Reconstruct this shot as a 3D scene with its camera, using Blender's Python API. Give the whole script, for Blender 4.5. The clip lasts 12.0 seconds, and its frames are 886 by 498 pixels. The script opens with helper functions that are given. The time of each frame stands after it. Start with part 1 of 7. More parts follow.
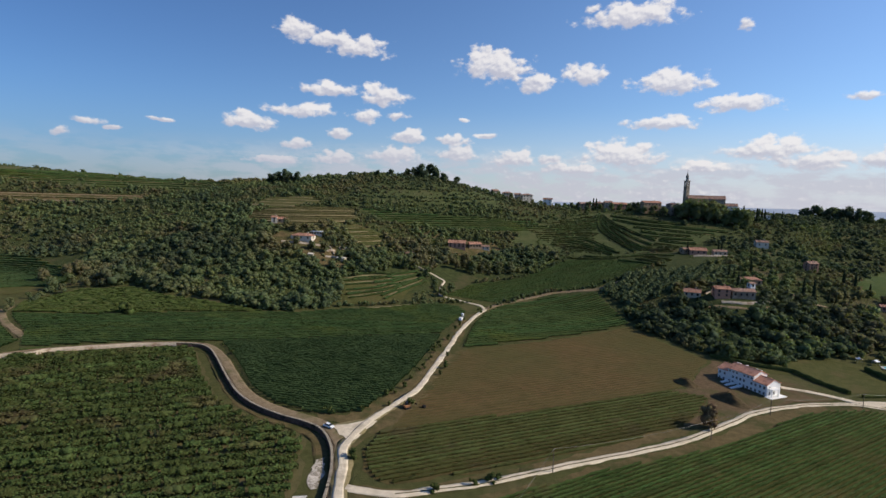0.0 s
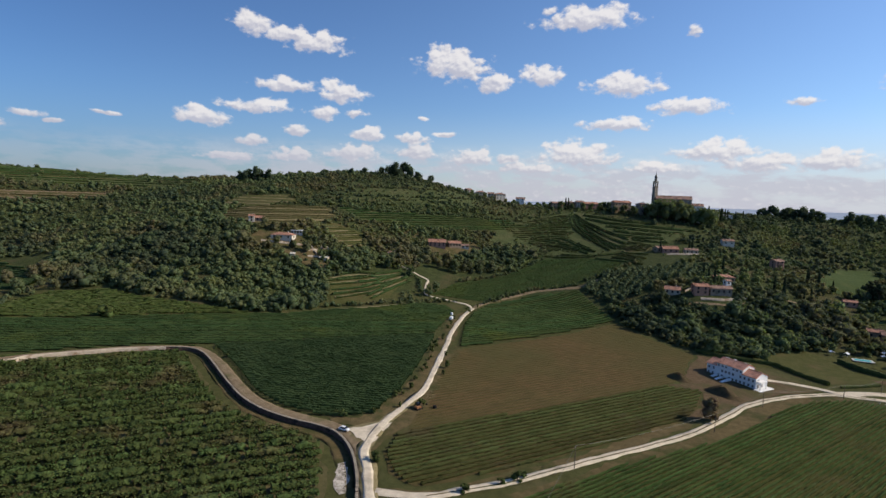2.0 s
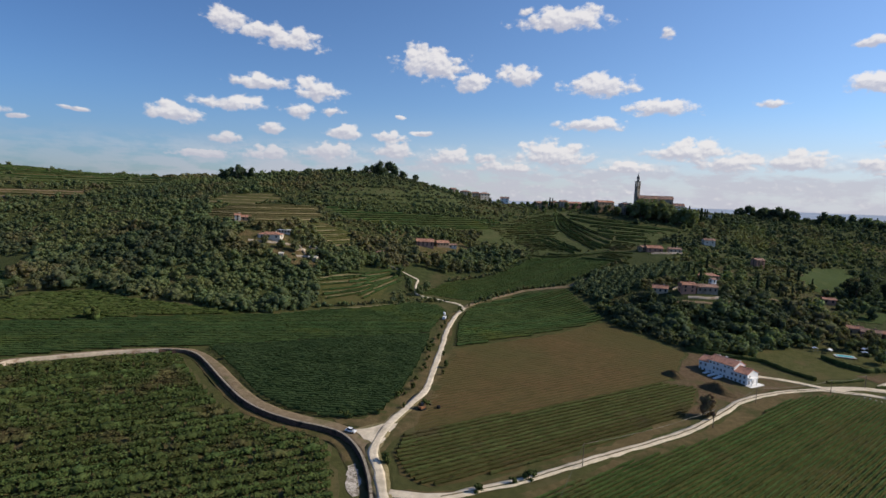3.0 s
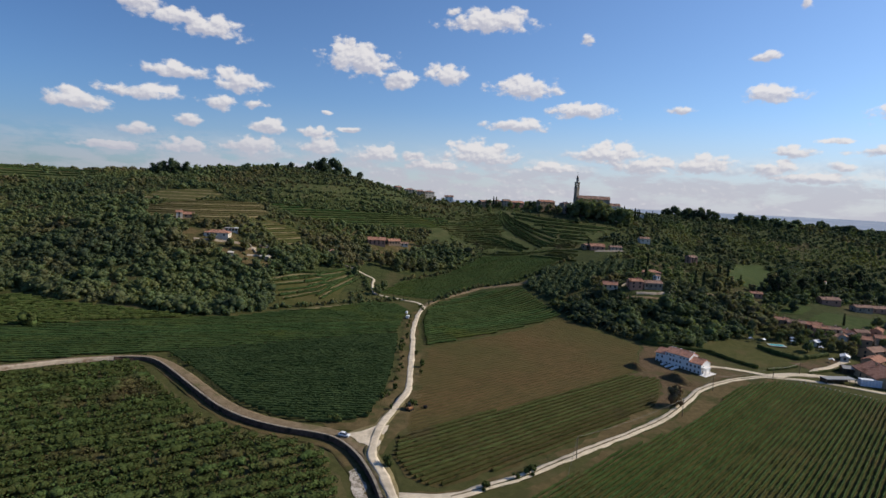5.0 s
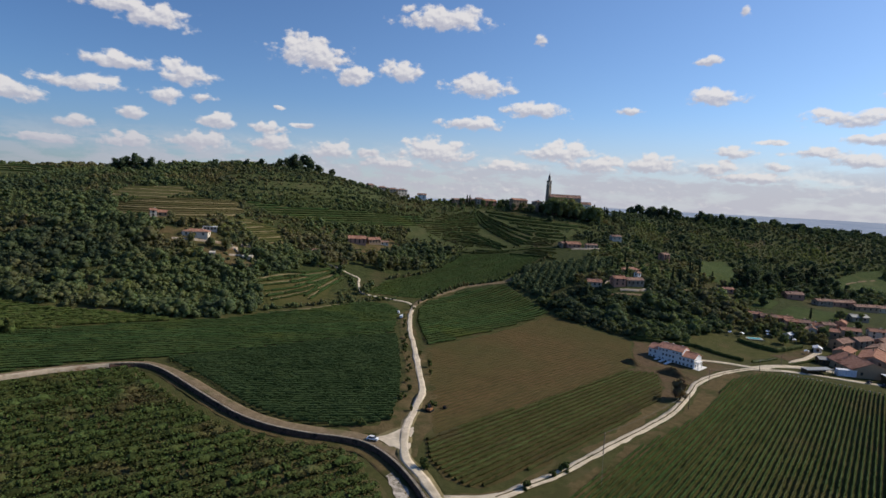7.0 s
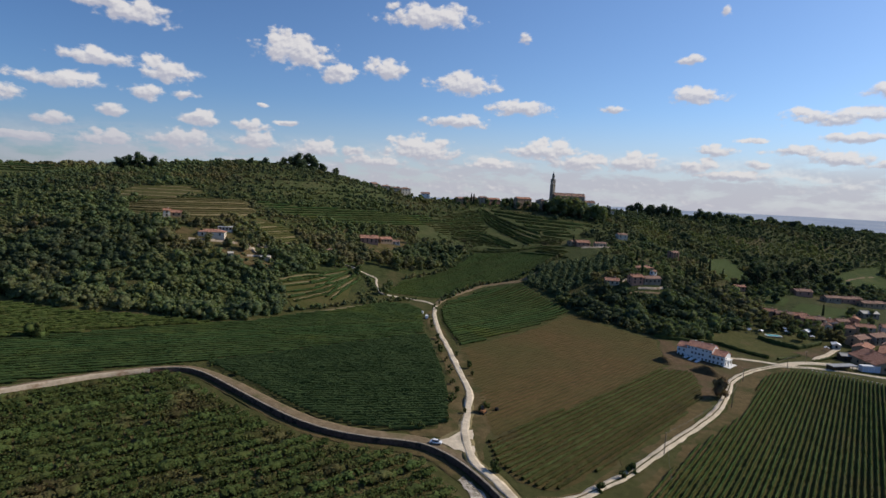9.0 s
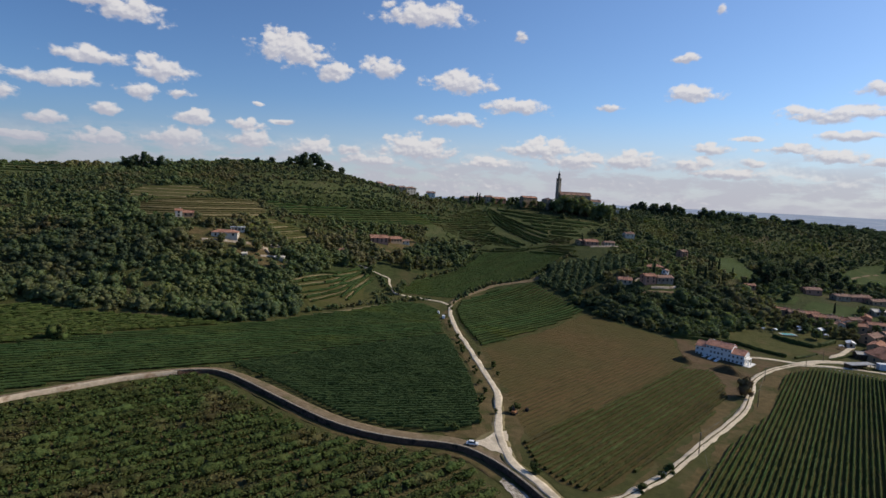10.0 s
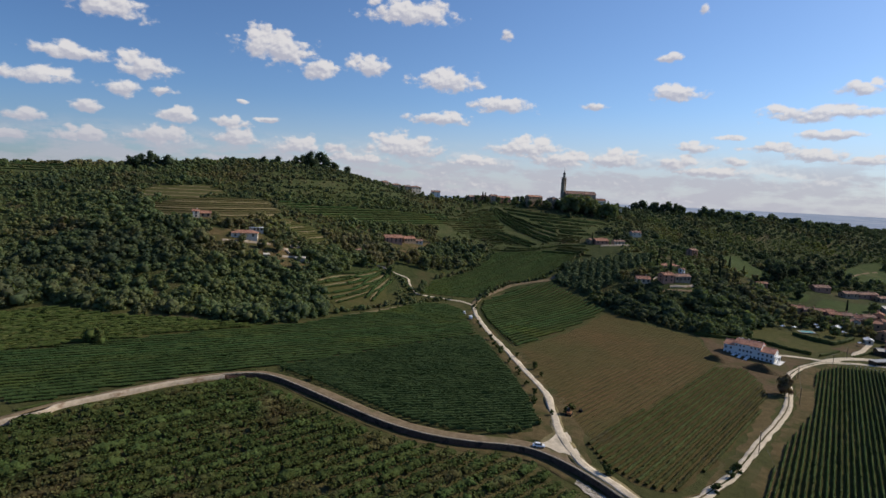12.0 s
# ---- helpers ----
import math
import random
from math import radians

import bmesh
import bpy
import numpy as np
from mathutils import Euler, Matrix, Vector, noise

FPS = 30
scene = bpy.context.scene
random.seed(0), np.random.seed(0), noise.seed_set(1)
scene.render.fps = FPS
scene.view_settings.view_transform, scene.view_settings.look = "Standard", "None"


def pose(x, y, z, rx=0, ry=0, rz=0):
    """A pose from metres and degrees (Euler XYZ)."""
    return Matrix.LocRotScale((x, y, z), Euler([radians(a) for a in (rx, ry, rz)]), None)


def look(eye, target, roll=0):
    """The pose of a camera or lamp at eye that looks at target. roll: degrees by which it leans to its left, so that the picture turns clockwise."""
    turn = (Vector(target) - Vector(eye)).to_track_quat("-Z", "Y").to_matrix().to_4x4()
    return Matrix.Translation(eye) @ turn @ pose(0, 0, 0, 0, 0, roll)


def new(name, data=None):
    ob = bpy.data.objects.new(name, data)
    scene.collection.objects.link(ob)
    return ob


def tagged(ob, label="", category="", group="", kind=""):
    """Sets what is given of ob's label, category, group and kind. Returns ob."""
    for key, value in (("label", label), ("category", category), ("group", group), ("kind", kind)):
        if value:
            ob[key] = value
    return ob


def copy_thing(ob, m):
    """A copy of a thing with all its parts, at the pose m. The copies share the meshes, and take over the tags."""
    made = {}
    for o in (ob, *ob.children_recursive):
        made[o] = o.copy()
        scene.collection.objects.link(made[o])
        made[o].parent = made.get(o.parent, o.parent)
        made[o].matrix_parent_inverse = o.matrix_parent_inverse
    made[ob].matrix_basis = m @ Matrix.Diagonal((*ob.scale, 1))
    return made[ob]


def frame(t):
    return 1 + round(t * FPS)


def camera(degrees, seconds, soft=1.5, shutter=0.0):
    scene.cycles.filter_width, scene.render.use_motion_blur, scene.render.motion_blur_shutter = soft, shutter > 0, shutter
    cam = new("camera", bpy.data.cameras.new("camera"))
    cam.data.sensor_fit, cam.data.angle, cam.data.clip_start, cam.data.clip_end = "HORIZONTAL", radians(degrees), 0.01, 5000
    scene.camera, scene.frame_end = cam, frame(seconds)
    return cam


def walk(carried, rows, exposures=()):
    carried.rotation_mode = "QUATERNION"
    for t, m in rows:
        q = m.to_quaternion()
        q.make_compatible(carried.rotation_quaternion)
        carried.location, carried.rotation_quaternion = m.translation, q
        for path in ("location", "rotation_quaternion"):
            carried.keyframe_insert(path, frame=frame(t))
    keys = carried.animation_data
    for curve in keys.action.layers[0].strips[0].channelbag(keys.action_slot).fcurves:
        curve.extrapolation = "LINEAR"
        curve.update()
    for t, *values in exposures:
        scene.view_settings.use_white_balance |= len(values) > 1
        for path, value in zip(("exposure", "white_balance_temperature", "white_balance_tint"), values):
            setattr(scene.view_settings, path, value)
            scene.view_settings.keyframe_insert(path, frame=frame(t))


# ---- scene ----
cam = camera(78.9, 12.0)
METRES, EYE, TILT, LEAN, TURN = 130.0, 75.0, -5.7, -1.8, 0.0
ROWS = [
    (0.0, 0.0, 0.0, 0.0, 0.0, 0.0, -0.0),
    (0.5, -0.036, 0.0013, 0.0006, -0.84, -0.03, 0.02),
    (1.0, -0.0711, 0.0028, 0.0013, -1.6, -0.06, 0.04),
    (1.5, -0.1052, 0.0047, 0.0026, -2.87, -0.12, 0.06),
    (2.0, -0.1413, 0.0079, 0.0038, -4.31, -0.16, 0.11),
    (2.5, -0.1772, 0.0115, 0.0051, -5.63, -0.21, 0.15),
    (4.5, -0.3274, 0.0361, 0.0109, -11.54, -0.45, 0.21),
    (5.0, -0.3699, 0.0468, 0.0117, -14.31, -0.53, 0.23),
    (5.5, -0.4107, 0.0584, 0.0132, -15.87, -0.6, 0.28),
    (6.0, -0.4502, 0.0713, 0.0153, -16.97, -0.69, 0.32),
    (6.5, -0.4915, 0.087, 0.0171, -18.17, -0.76, 0.39),
    (7.0, -0.5331, 0.1031, 0.0191, -19.01, -0.82, 0.41),
    (9.0, -0.698, 0.1733, 0.0291, -20.53, -1.05, 0.65),
    (9.5, -0.7393, 0.1905, 0.0326, -20.72, -1.12, 0.71),
    (10.0, -0.7819, 0.209, 0.0355, -20.91, -1.19, 0.79),
    (10.5, -0.8236, 0.2265, 0.0386, -21.25, -1.24, 0.83),
    (11.0, -0.8656, 0.2445, 0.0413, -21.53, -1.28, 0.87),
    (11.5, -0.9076, 0.2629, 0.0443, -21.81, -1.33, 0.93),
    (12.0, -0.949, 0.2808, 0.0472, -22.32, -1.39, 0.97),
]
walk(cam, [(t, pose(0, 0, EYE, TILT, LEAN, TURN) @ pose(METRES * x, METRES * y, METRES * z, 90 + pitch, roll, yaw)) for t, x, y, z, yaw, pitch, roll in ROWS],
     exposures=[(0.0, 0.1), (3.0, 0.05), (6.0, -0.05), (12.0, -0.12)])

# ---- light ----
SUN_ELEVATION, SUN_AZIMUTH = 35.0, 93.0  # azimuth clockwise from +y
sun_data = bpy.data.lights.new("sun", "SUN")
sun_data.energy, sun_data.angle, sun_data.color = 4.2, radians(0.5), (1.0, 0.88, 0.70)
sun = new("sun", sun_data)
sun_way = Vector((math.sin(radians(SUN_AZIMUTH)) * math.cos(radians(SUN_ELEVATION)),
                  math.cos(radians(SUN_AZIMUTH)) * math.cos(radians(SUN_ELEVATION)), math.sin(radians(SUN_ELEVATION))))
sun.matrix_world = look(sun_way * 500, (0, 0, 0))

# clouds: azimuth, elevation, half width, half height in degrees
HIGH_CLOUDS = [
    (-14.9, 15.4, 2.2, 0.8), (-8.9, 14.3, 2.9, 0.9), (-11.9, 14.7, 2.2, 0.7), (18.2, 17.3, 4.4, 0.9), (14.4, 18.2, 0.8, 0.5), (28.2, 15.9, 0.8, 0.4),
    (5.2, 13.0, 3.6, 1.3), (9.3, 11.5, 1.6, 0.9), (14.3, 12.2, 2.3, 0.9), (22.3, 11.3, 3.4, 0.9), (28.0, 9.1, 3.4, 0.75), (37.3, 9.3, 1.1, 0.35),
    (44.1, 13.6, 1.2, 0.4), (44.9, 10.4, 2.4, 0.65), (46.6, 17.6, 0.5, 0.45), (56.3, 8.3, 4.4, 0.65), (59.3, 10.2, 1.7, 0.5), (57.3, 6.5, 2.2, 0.4),
]
MIDDLE_CLOUDS = [
    (-11.8, 10.2, 2.9, 0.55), (-6.5, 9.8, 2.2, 0.9), (-14.9, 8.1, 3.6, 0.55), (-19.6, 6.6, 2.3, 0.75), (-8.3, 7.8, 1.5, 0.65), (-3.7, 6.0, 1.9, 0.65),
    (21.3, 7.5, 3.5, 0.55), (1.9, 7.75, 0.5, 0.2), (4.4, 6.35, 1.4, 0.25), (-4.8, 8.1, 1.2, 0.4), (-11.0, 6.0, 1.2, 0.45), (-33.3, 5.6, 1.2, 0.35),
    (-31.2, 5.1, 0.9, 0.25), (-35.3, 4.5, 0.7, 0.35), (-27.4, 6.2, 1.1, 0.2), (49.7, 6.3, 1.4, 0.25), (47.0, 5.4, 1.6, 0.5),
]
LOW_CLOUDS = [
    (18.0, 4.5, 4.2, 1.0), (30.8, 4.9, 3.6, 0.9), (34.5, 3.9, 3.2, 0.7), (7.0, 3.9, 2.4, 0.85), (-5.0, 3.9, 2.6, 0.9), (-11.0, 3.5, 2.5, 0.65), (-17.1, 3.1, 2.8, 0.4),
    (-15.1, 4.75, 1.8, 0.45), (1.0, 5.7, 1.6, 0.6), (1.2, 4.3, 2.0, 0.7), (11.0, 3.9, 1.5, 0.5), (39.8, 4.2, 2.6, 0.85), (45.5, 3.8, 2.0, 0.65), (53.4, 5.4, 2.5, 0.4),
    (56.8, 4.8, 2.3, 0.55), (50.3, 4.2, 1.3, 0.45), (60.0, 4.3, 1.8, 0.4), (25.5, 3.4, 3.0, 0.5), (13.5, 3.0, 3.0, 0.5), (48.5, 3.0, 3.0, 0.5),
]


def node(tree, kind):
    return tree.nodes.new(kind)


def math_node(tree, operation, a, b=None, c=None):
    n = node(tree, "ShaderNodeMath")
    n.operation = operation
    for i, v in enumerate((a, b, c)):
        if v is None:
            continue
        if isinstance(v, (int, float)):
            n.inputs[i].default_value = v
        else:
            tree.links.new(v, n.inputs[i])
    return n.outputs[0]


def vector_node(tree, operation, a, b=None):
    n = node(tree, "ShaderNodeVectorMath")
    n.operation = operation
    for i, v in enumerate((a, b)):
        if v is None:
            continue
        if isinstance(v, tuple):
            n.inputs[i].default_value = v
        else:
            tree.links.new(v, n.inputs[i])
    return n.outputs["Value"] if operation == "LENGTH" else n.outputs[0]


def ramp_node(tree, value, lo, hi, to_lo=0.0, to_hi=1.0):
    n = node(tree, "ShaderNodeMapRange")
    n.interpolation_type = "SMOOTHSTEP"
    tree.links.new(value, n.inputs["Value"])
    for key, v in (("From Min", lo), ("From Max", hi), ("To Min", to_lo), ("To Max", to_hi)):
        n.inputs[key].default_value = v
    return n.outputs[0]


def mix_colour(tree, factor, a, b, blend="MIX"):
    n = node(tree, "ShaderNodeMix")
    n.data_type, n.blend_type = "RGBA", blend
    for socket, v in ((n.inputs[0], factor), (n.inputs[6], a), (n.inputs[7], b)):
        if isinstance(v, (int, float)):
            socket.default_value = v
        elif isinstance(v, tuple):
            socket.default_value = (*v, 1.0)
        else:
            tree.links.new(v, socket)
    return n.outputs[2]


def noise_node(tree, vector, scale, detail=5.0, rough=0.55, colour=False):
    n = node(tree, "ShaderNodeTexNoise")
    n.inputs["Scale"].default_value, n.inputs["Detail"].default_value, n.inputs["Roughness"].default_value = scale, detail, rough
    if vector is not None:
        tree.links.new(vector, n.inputs["Vector"])
    return n.outputs["Color"] if colour else n.outputs["Fac"]


def build_sky():
    world = bpy.data.worlds.new("sky")
    scene.world, world.use_nodes = world, True
    tree = world.node_tree
    tree.nodes.clear()
    sky = node(tree, "ShaderNodeTexSky")
    sky.sky_type, sky.sun_disc = "NISHITA", False
    sky.sun_elevation, sky.sun_rotation = radians(SUN_ELEVATION), radians(SUN_AZIMUTH)
    sky.air_density, sky.dust_density, sky.ozone_density, sky.altitude = 1.0, 0.6, 2.0, 150.0
    way = node(tree, "ShaderNodeTexCoord").outputs["Generated"]
    split = node(tree, "ShaderNodeSeparateXYZ")
    tree.links.new(way, split.inputs[0])
    azimuth = math_node(tree, "MULTIPLY", math_node(tree, "ARCTAN2", split.outputs[0], split.outputs[1]), 57.2958)
    elevation = math_node(tree, "MULTIPLY", math_node(tree, "ARCSINE", split.outputs[2]), 57.2958)
    place = node(tree, "ShaderNodeCombineXYZ")
    tree.links.new(azimuth, place.inputs[0])
    tree.links.new(elevation, place.inputs[1])
    place = place.outputs[0]
    stretched = vector_node(tree, "MULTIPLY", place, (0.7, 1.0, 1.0))
    warp = vector_node(tree, "SUBTRACT", noise_node(tree, stretched, 0.45, 2.0, 0.5, True), (0.5, 0.5, 0.5))
    bent = vector_node(tree, "ADD", place, vector_node(tree, "MULTIPLY", warp, (1.6, 0.8, 0.0)))
    puffs = random.Random(8)
    bases, towers = HIGH_CLOUDS + MIDDLE_CLOUDS + LOW_CLOUDS, []
    for az, el, w, h in bases:
        for k in range(3 if w > 2.6 else 2 if w > 1.5 else 0):
            u = puffs.uniform(-0.62, 0.62)
            size = puffs.uniform(0.26, 0.4)
            towers.append((az + u * w, el + h * puffs.uniform(0.45, 0.85), size * w, h * puffs.uniform(0.6, 0.9)))

    def cloud_field(where, shapes):
        nearest = None
        for az, el, w, h in shapes:
            d = vector_node(tree, "MULTIPLY", vector_node(tree, "SUBTRACT", where, (az, el, 0.0)), (1.0 / w, 1.0 / h, 0.0))
            d = vector_node(tree, "LENGTH", d)
            nearest = d if nearest is None else math_node(tree, "MINIMUM", nearest, d)
        return nearest

    nearest = cloud_field(bent, bases + towers)
    above = cloud_field(vector_node(tree, "ADD", bent, (0.3, 0.5, 0.0)), bases)
    below = cloud_field(vector_node(tree, "ADD", bent, (-0.3, -0.5, 0.0)), bases)
    rim = math_node(tree, "SUBTRACT", above, below)
    billow = noise_node(tree, stretched, 1.15, 6.0, 0.56)
    lit = noise_node(tree, vector_node(tree, "ADD", stretched, (0.10, 0.26, 0.0)), 1.15, 4.0, 0.5)
    density = math_node(tree, "ADD", math_node(tree, "SUBTRACT", 1.0, nearest), math_node(tree, "MULTIPLY", math_node(tree, "SUBTRACT", billow, 0.5), 2.3))
    cover = ramp_node(tree, density, -0.22, 0.42)
    # broken cloud low over the horizon
    flat = vector_node(tree, "MULTIPLY", place, (0.25, 0.8, 1.0))
    low = noise_node(tree, flat, 1.0, 6.0, 0.55)
    band = math_node(tree, "MULTIPLY", ramp_node(tree, low, 0.38, 0.56), ramp_node(tree, elevation, 5.6, 2.4))
    cover = math_node(tree, "MAXIMUM", cover, math_node(tree, "MULTIPLY", band, ramp_node(tree, azimuth, -32.0, -4.0, 0.25, 0.8)))
    shade = ramp_node(tree, math_node(tree, "ADD", math_node(tree, "MULTIPLY", math_node(tree, "SUBTRACT", billow, lit), 2.4), math_node(tree, "MULTIPLY", rim, 0.42)), -0.5, 0.5)
    cloud = mix_colour(tree, shade, CLOUD_DARK, CLOUD_LIGHT)
    veil = math_node(tree, "MULTIPLY", ramp_node(tree, elevation, 8.5, 2.0), ramp_node(tree, azimuth, 30.0, -25.0, 0.15, 0.8))
    cloud = mix_colour(tree, veil, cloud, CLOUD_DARK)
    haze = math_node(tree, "MULTIPLY", ramp_node(tree, elevation, 9.5, -1.5), ramp_node(tree, azimuth, -32.0, 36.0, 0.08, 1.0))
    air = mix_colour(tree, 1.0, sky.outputs[0], SKY_TINT, "MULTIPLY")
    deep = mix_colour(tree, ramp_node(tree, azimuth, -55.0, 38.0), (0.50, 0.61, 0.72), (1.0, 1.0, 1.0))
    air = mix_colour(tree, 1.0, air, deep, "MULTIPLY")
    low_west = math_node(tree, "MULTIPLY", ramp_node(tree, elevation, 10.0, 0.0), ramp_node(tree, azimuth, 15.0, -35.0))
    air = mix_colour(tree, low_west, air, mix_colour(tree, 1.0, air, (0.80, 0.80, 0.84), "MULTIPLY"))
    air = mix_colour(tree, math_node(tree, "MULTIPLY", haze, 0.9), air, HAZE)
    whole = mix_colour(tree, math_node(tree, "MULTIPLY", cover, 0.9), air, cloud)
    back = node(tree, "ShaderNodeBackground")
    back.inputs["Strength"].default_value = SKY_STRENGTH
    tree.links.new(whole, back.inputs["Color"])
    tree.links.new(back.outputs[0], node(tree, "ShaderNodeOutputWorld").inputs["Surface"])


SKY_STRENGTH = 0.112
CLOUD_DARK, CLOUD_LIGHT, HAZE, SKY_TINT = (4.5, 4.5, 5.2), (7.5, 7.2, 7.1), (5.2, 5.35, 6.0), (0.78, 0.96, 1.21)
build_sky()


# ---- materials ----
def material(name, dark, light, scale=1.0, rough=0.9, bump=0.3, fine=8.0, third=None, third_scale=0.05, island=0.0, metal=0.0, patches=(0.52, 0.68), tint=None, through_leaf=0.0):
    """Two colours mixed by coarse and fine noise at world scale, a third in larger patches, and a fine relief."""
    m = bpy.data.materials.new(name)
    m.use_nodes = True
    tree = m.node_tree
    surface = tree.nodes["Principled BSDF"]
    surface.inputs["Roughness"].default_value, surface.inputs["Metallic"].default_value = rough, metal
    surface.inputs["Specular IOR Level"].default_value = 0.05 if rough > 0.62 else 0.4
    place = node(tree, "ShaderNodeNewGeometry")
    coarse, grain = noise_node(tree, place.outputs["Position"], scale, 4.0), noise_node(tree, place.outputs["Position"], scale * fine, 3.0, 0.6)
    blend = ramp_node(tree, math_node(tree, "ADD", math_node(tree, "MULTIPLY", coarse, 0.6), math_node(tree, "MULTIPLY", grain, 0.4)), 0.36, 0.64)
    colour = mix_colour(tree, blend, dark, light)
    if third:
        colour = mix_colour(tree, ramp_node(tree, noise_node(tree, place.outputs["Position"], third_scale, 5.0, 0.62), *patches), colour, third)
    if island:
        wave = node(tree, "ShaderNodeHueSaturation")
        spread = math_node(tree, "SUBTRACT", place.outputs["Random Per Island"], 0.5)
        tree.links.new(math_node(tree, "ADD", 0.5, math_node(tree, "MULTIPLY", spread, 0.05)), wave.inputs["Hue"])
        tree.links.new(math_node(tree, "ADD", 1.0, math_node(tree, "MULTIPLY", spread, island)), wave.inputs["Value"])
        tree.links.new(colour, wave.inputs["Color"])
        colour = wave.outputs[0]
    if tint:
        kind = node(tree, "ShaderNodeAttribute")
        kind.attribute_name = "kind_tone"
        colour = mix_colour(tree, ramp_node(tree, kind.outputs["Fac"], 0.0, 0.5, 0.85, 0.0), colour, tint[0])
        colour = mix_colour(tree, ramp_node(tree, kind.outputs["Fac"], 0.6, 1.0, 0.0, 0.85), colour, tint[1])
    tree.links.new(colour, surface.inputs["Base Color"])
    if through_leaf:
        glow = node(tree, "ShaderNodeBsdfTranslucent")
        tree.links.new(mix_colour(tree, 1.0, colour, (1.3, 1.4, 0.75), "MULTIPLY"), glow.inputs["Color"])
        both = node(tree, "ShaderNodeMixShader")
        both.inputs[0].default_value = through_leaf
        tree.links.new(surface.outputs[0], both.inputs[1])
        tree.links.new(glow.outputs[0], both.inputs[2])
        tree.links.new(both.outputs[0], tree.nodes["Material Output"].inputs["Surface"])
    if bump:
        relief = node(tree, "ShaderNodeBump")
        relief.inputs["Strength"].default_value, relief.inputs["Distance"].default_value = bump, 0.3 / max(scale, 0.3)
        tree.links.new(grain, relief.inputs["Height"])
        tree.links.new(relief.outputs[0], surface.inputs["Normal"])
    return m


def roof_material(name, dark, light, pitch=0.32):
    """Curved clay tiles in courses, laid along the roof's own axes."""
    m = material(name, dark, light, 0.9, 0.85, 0.0, 7.0, tuple(0.55 * c for c in dark), 0.25)
    tree = m.node_tree
    surface = tree.nodes["Principled BSDF"]
    where = node(tree, "ShaderNodeTexCoord").outputs["Object"]
    wave = node(tree, "ShaderNodeTexWave")
    wave.wave_type, wave.bands_direction = "BANDS", "X"
    wave.inputs["Scale"].default_value, wave.inputs["Distortion"].default_value, wave.inputs["Detail"].default_value = 0.314 / pitch, 1.0, 2.0
    tree.links.new(where, wave.inputs["Vector"])
    relief = node(tree, "ShaderNodeBump")
    relief.inputs["Strength"].default_value, relief.inputs["Distance"].default_value = 0.7, 0.12
    tree.links.new(wave.outputs["Fac"], relief.inputs["Height"])
    tree.links.new(relief.outputs[0], surface.inputs["Normal"])
    return m


def plain(name, colour, rough=0.6, metal=0.0, spread=0.12):
    return material(name, tuple(c * (1 - spread) for c in colour), tuple(min(1.0, c * (1 + spread)) for c in colour), 1.3, rough, 0.1, 9.0, metal=metal)


GRASS = material("meadow", (0.056, 0.060, 0.022), (0.084, 0.084, 0.031), 0.35, 0.95, 0.5, 9.0, (0.100, 0.088, 0.040), 0.04)
DRY = material("dry_grass", (0.096, 0.073, 0.034), (0.150, 0.112, 0.055), 0.4, 0.95, 0.5, 8.0, (0.066, 0.066, 0.025), 0.06, patches=(0.44, 0.6))
DRY_BANK = material("dry_bank", (0.16, 0.13, 0.065), (0.24, 0.2, 0.11), 0.6, 0.95, 0.4, 8.0, (0.10, 0.095, 0.04), 0.15)
BROWN = material("tilled_field", (0.096, 0.062, 0.027), (0.124, 0.081, 0.036), 0.25, 0.95, 0.4, 10.0, (0.080, 0.072, 0.027), 0.011, patches=(0.38, 0.62))
BROWN_ROW = material("dry_row", (0.072, 0.060, 0.023), (0.096, 0.076, 0.030), 0.25, 0.95, 0.4, 10.0)
OLIVE_FLOOR = material("olive_brown_floor", (0.074, 0.060, 0.025), (0.100, 0.078, 0.033), 0.3, 0.95, 0.4, 9.0, (0.060, 0.064, 0.022), 0.025)
LAWN = material("lawn", (0.062, 0.066, 0.021), (0.090, 0.088, 0.031), 0.3, 0.95, 0.4, 9.0, (0.102, 0.084, 0.036), 0.05)
SLOPE_GRASS = material("slope_grass", (0.052, 0.067, 0.025), (0.080, 0.092, 0.036), 0.2, 0.95, 0.4, 9.0, (0.100, 0.098, 0.044), 0.03)
PLOT_GRASS = material("plot_grass", (0.042, 0.064, 0.019), (0.062, 0.084, 0.026), 0.2, 0.95, 0.4, 9.0, (0.085, 0.095, 0.034), 0.03)
OLD_FLOOR = material("old_vineyard_floor", (0.078, 0.073, 0.031), (0.118, 0.102, 0.046), 0.5, 0.95, 0.5, 8.0, (0.115, 0.092, 0.046), 0.05)
VINE_FLOOR = material("vineyard_floor", (0.05, 0.056, 0.02), (0.078, 0.08, 0.032), 0.5, 0.95, 0.5, 8.0, (0.085, 0.07, 0.035), 0.05)
SCRUB = material("scrub_floor", (0.036, 0.048, 0.018), (0.066, 0.076, 0.028), 0.3, 0.95, 0.6, 8.0, (0.088, 0.076, 0.036), 0.02)
GRAVEL = material("white_gravel", (0.54, 0.455, 0.335), (0.70, 0.605, 0.465), 0.5, 0.95, 0.4, 12.0, (0.45, 0.38, 0.28), 0.12)
BARE = material("bare_yard", (0.088, 0.060, 0.034), (0.140, 0.098, 0.058), 0.5, 0.95, 0.4, 8.0, (0.084, 0.074, 0.033), 0.07, patches=(0.42, 0.6))
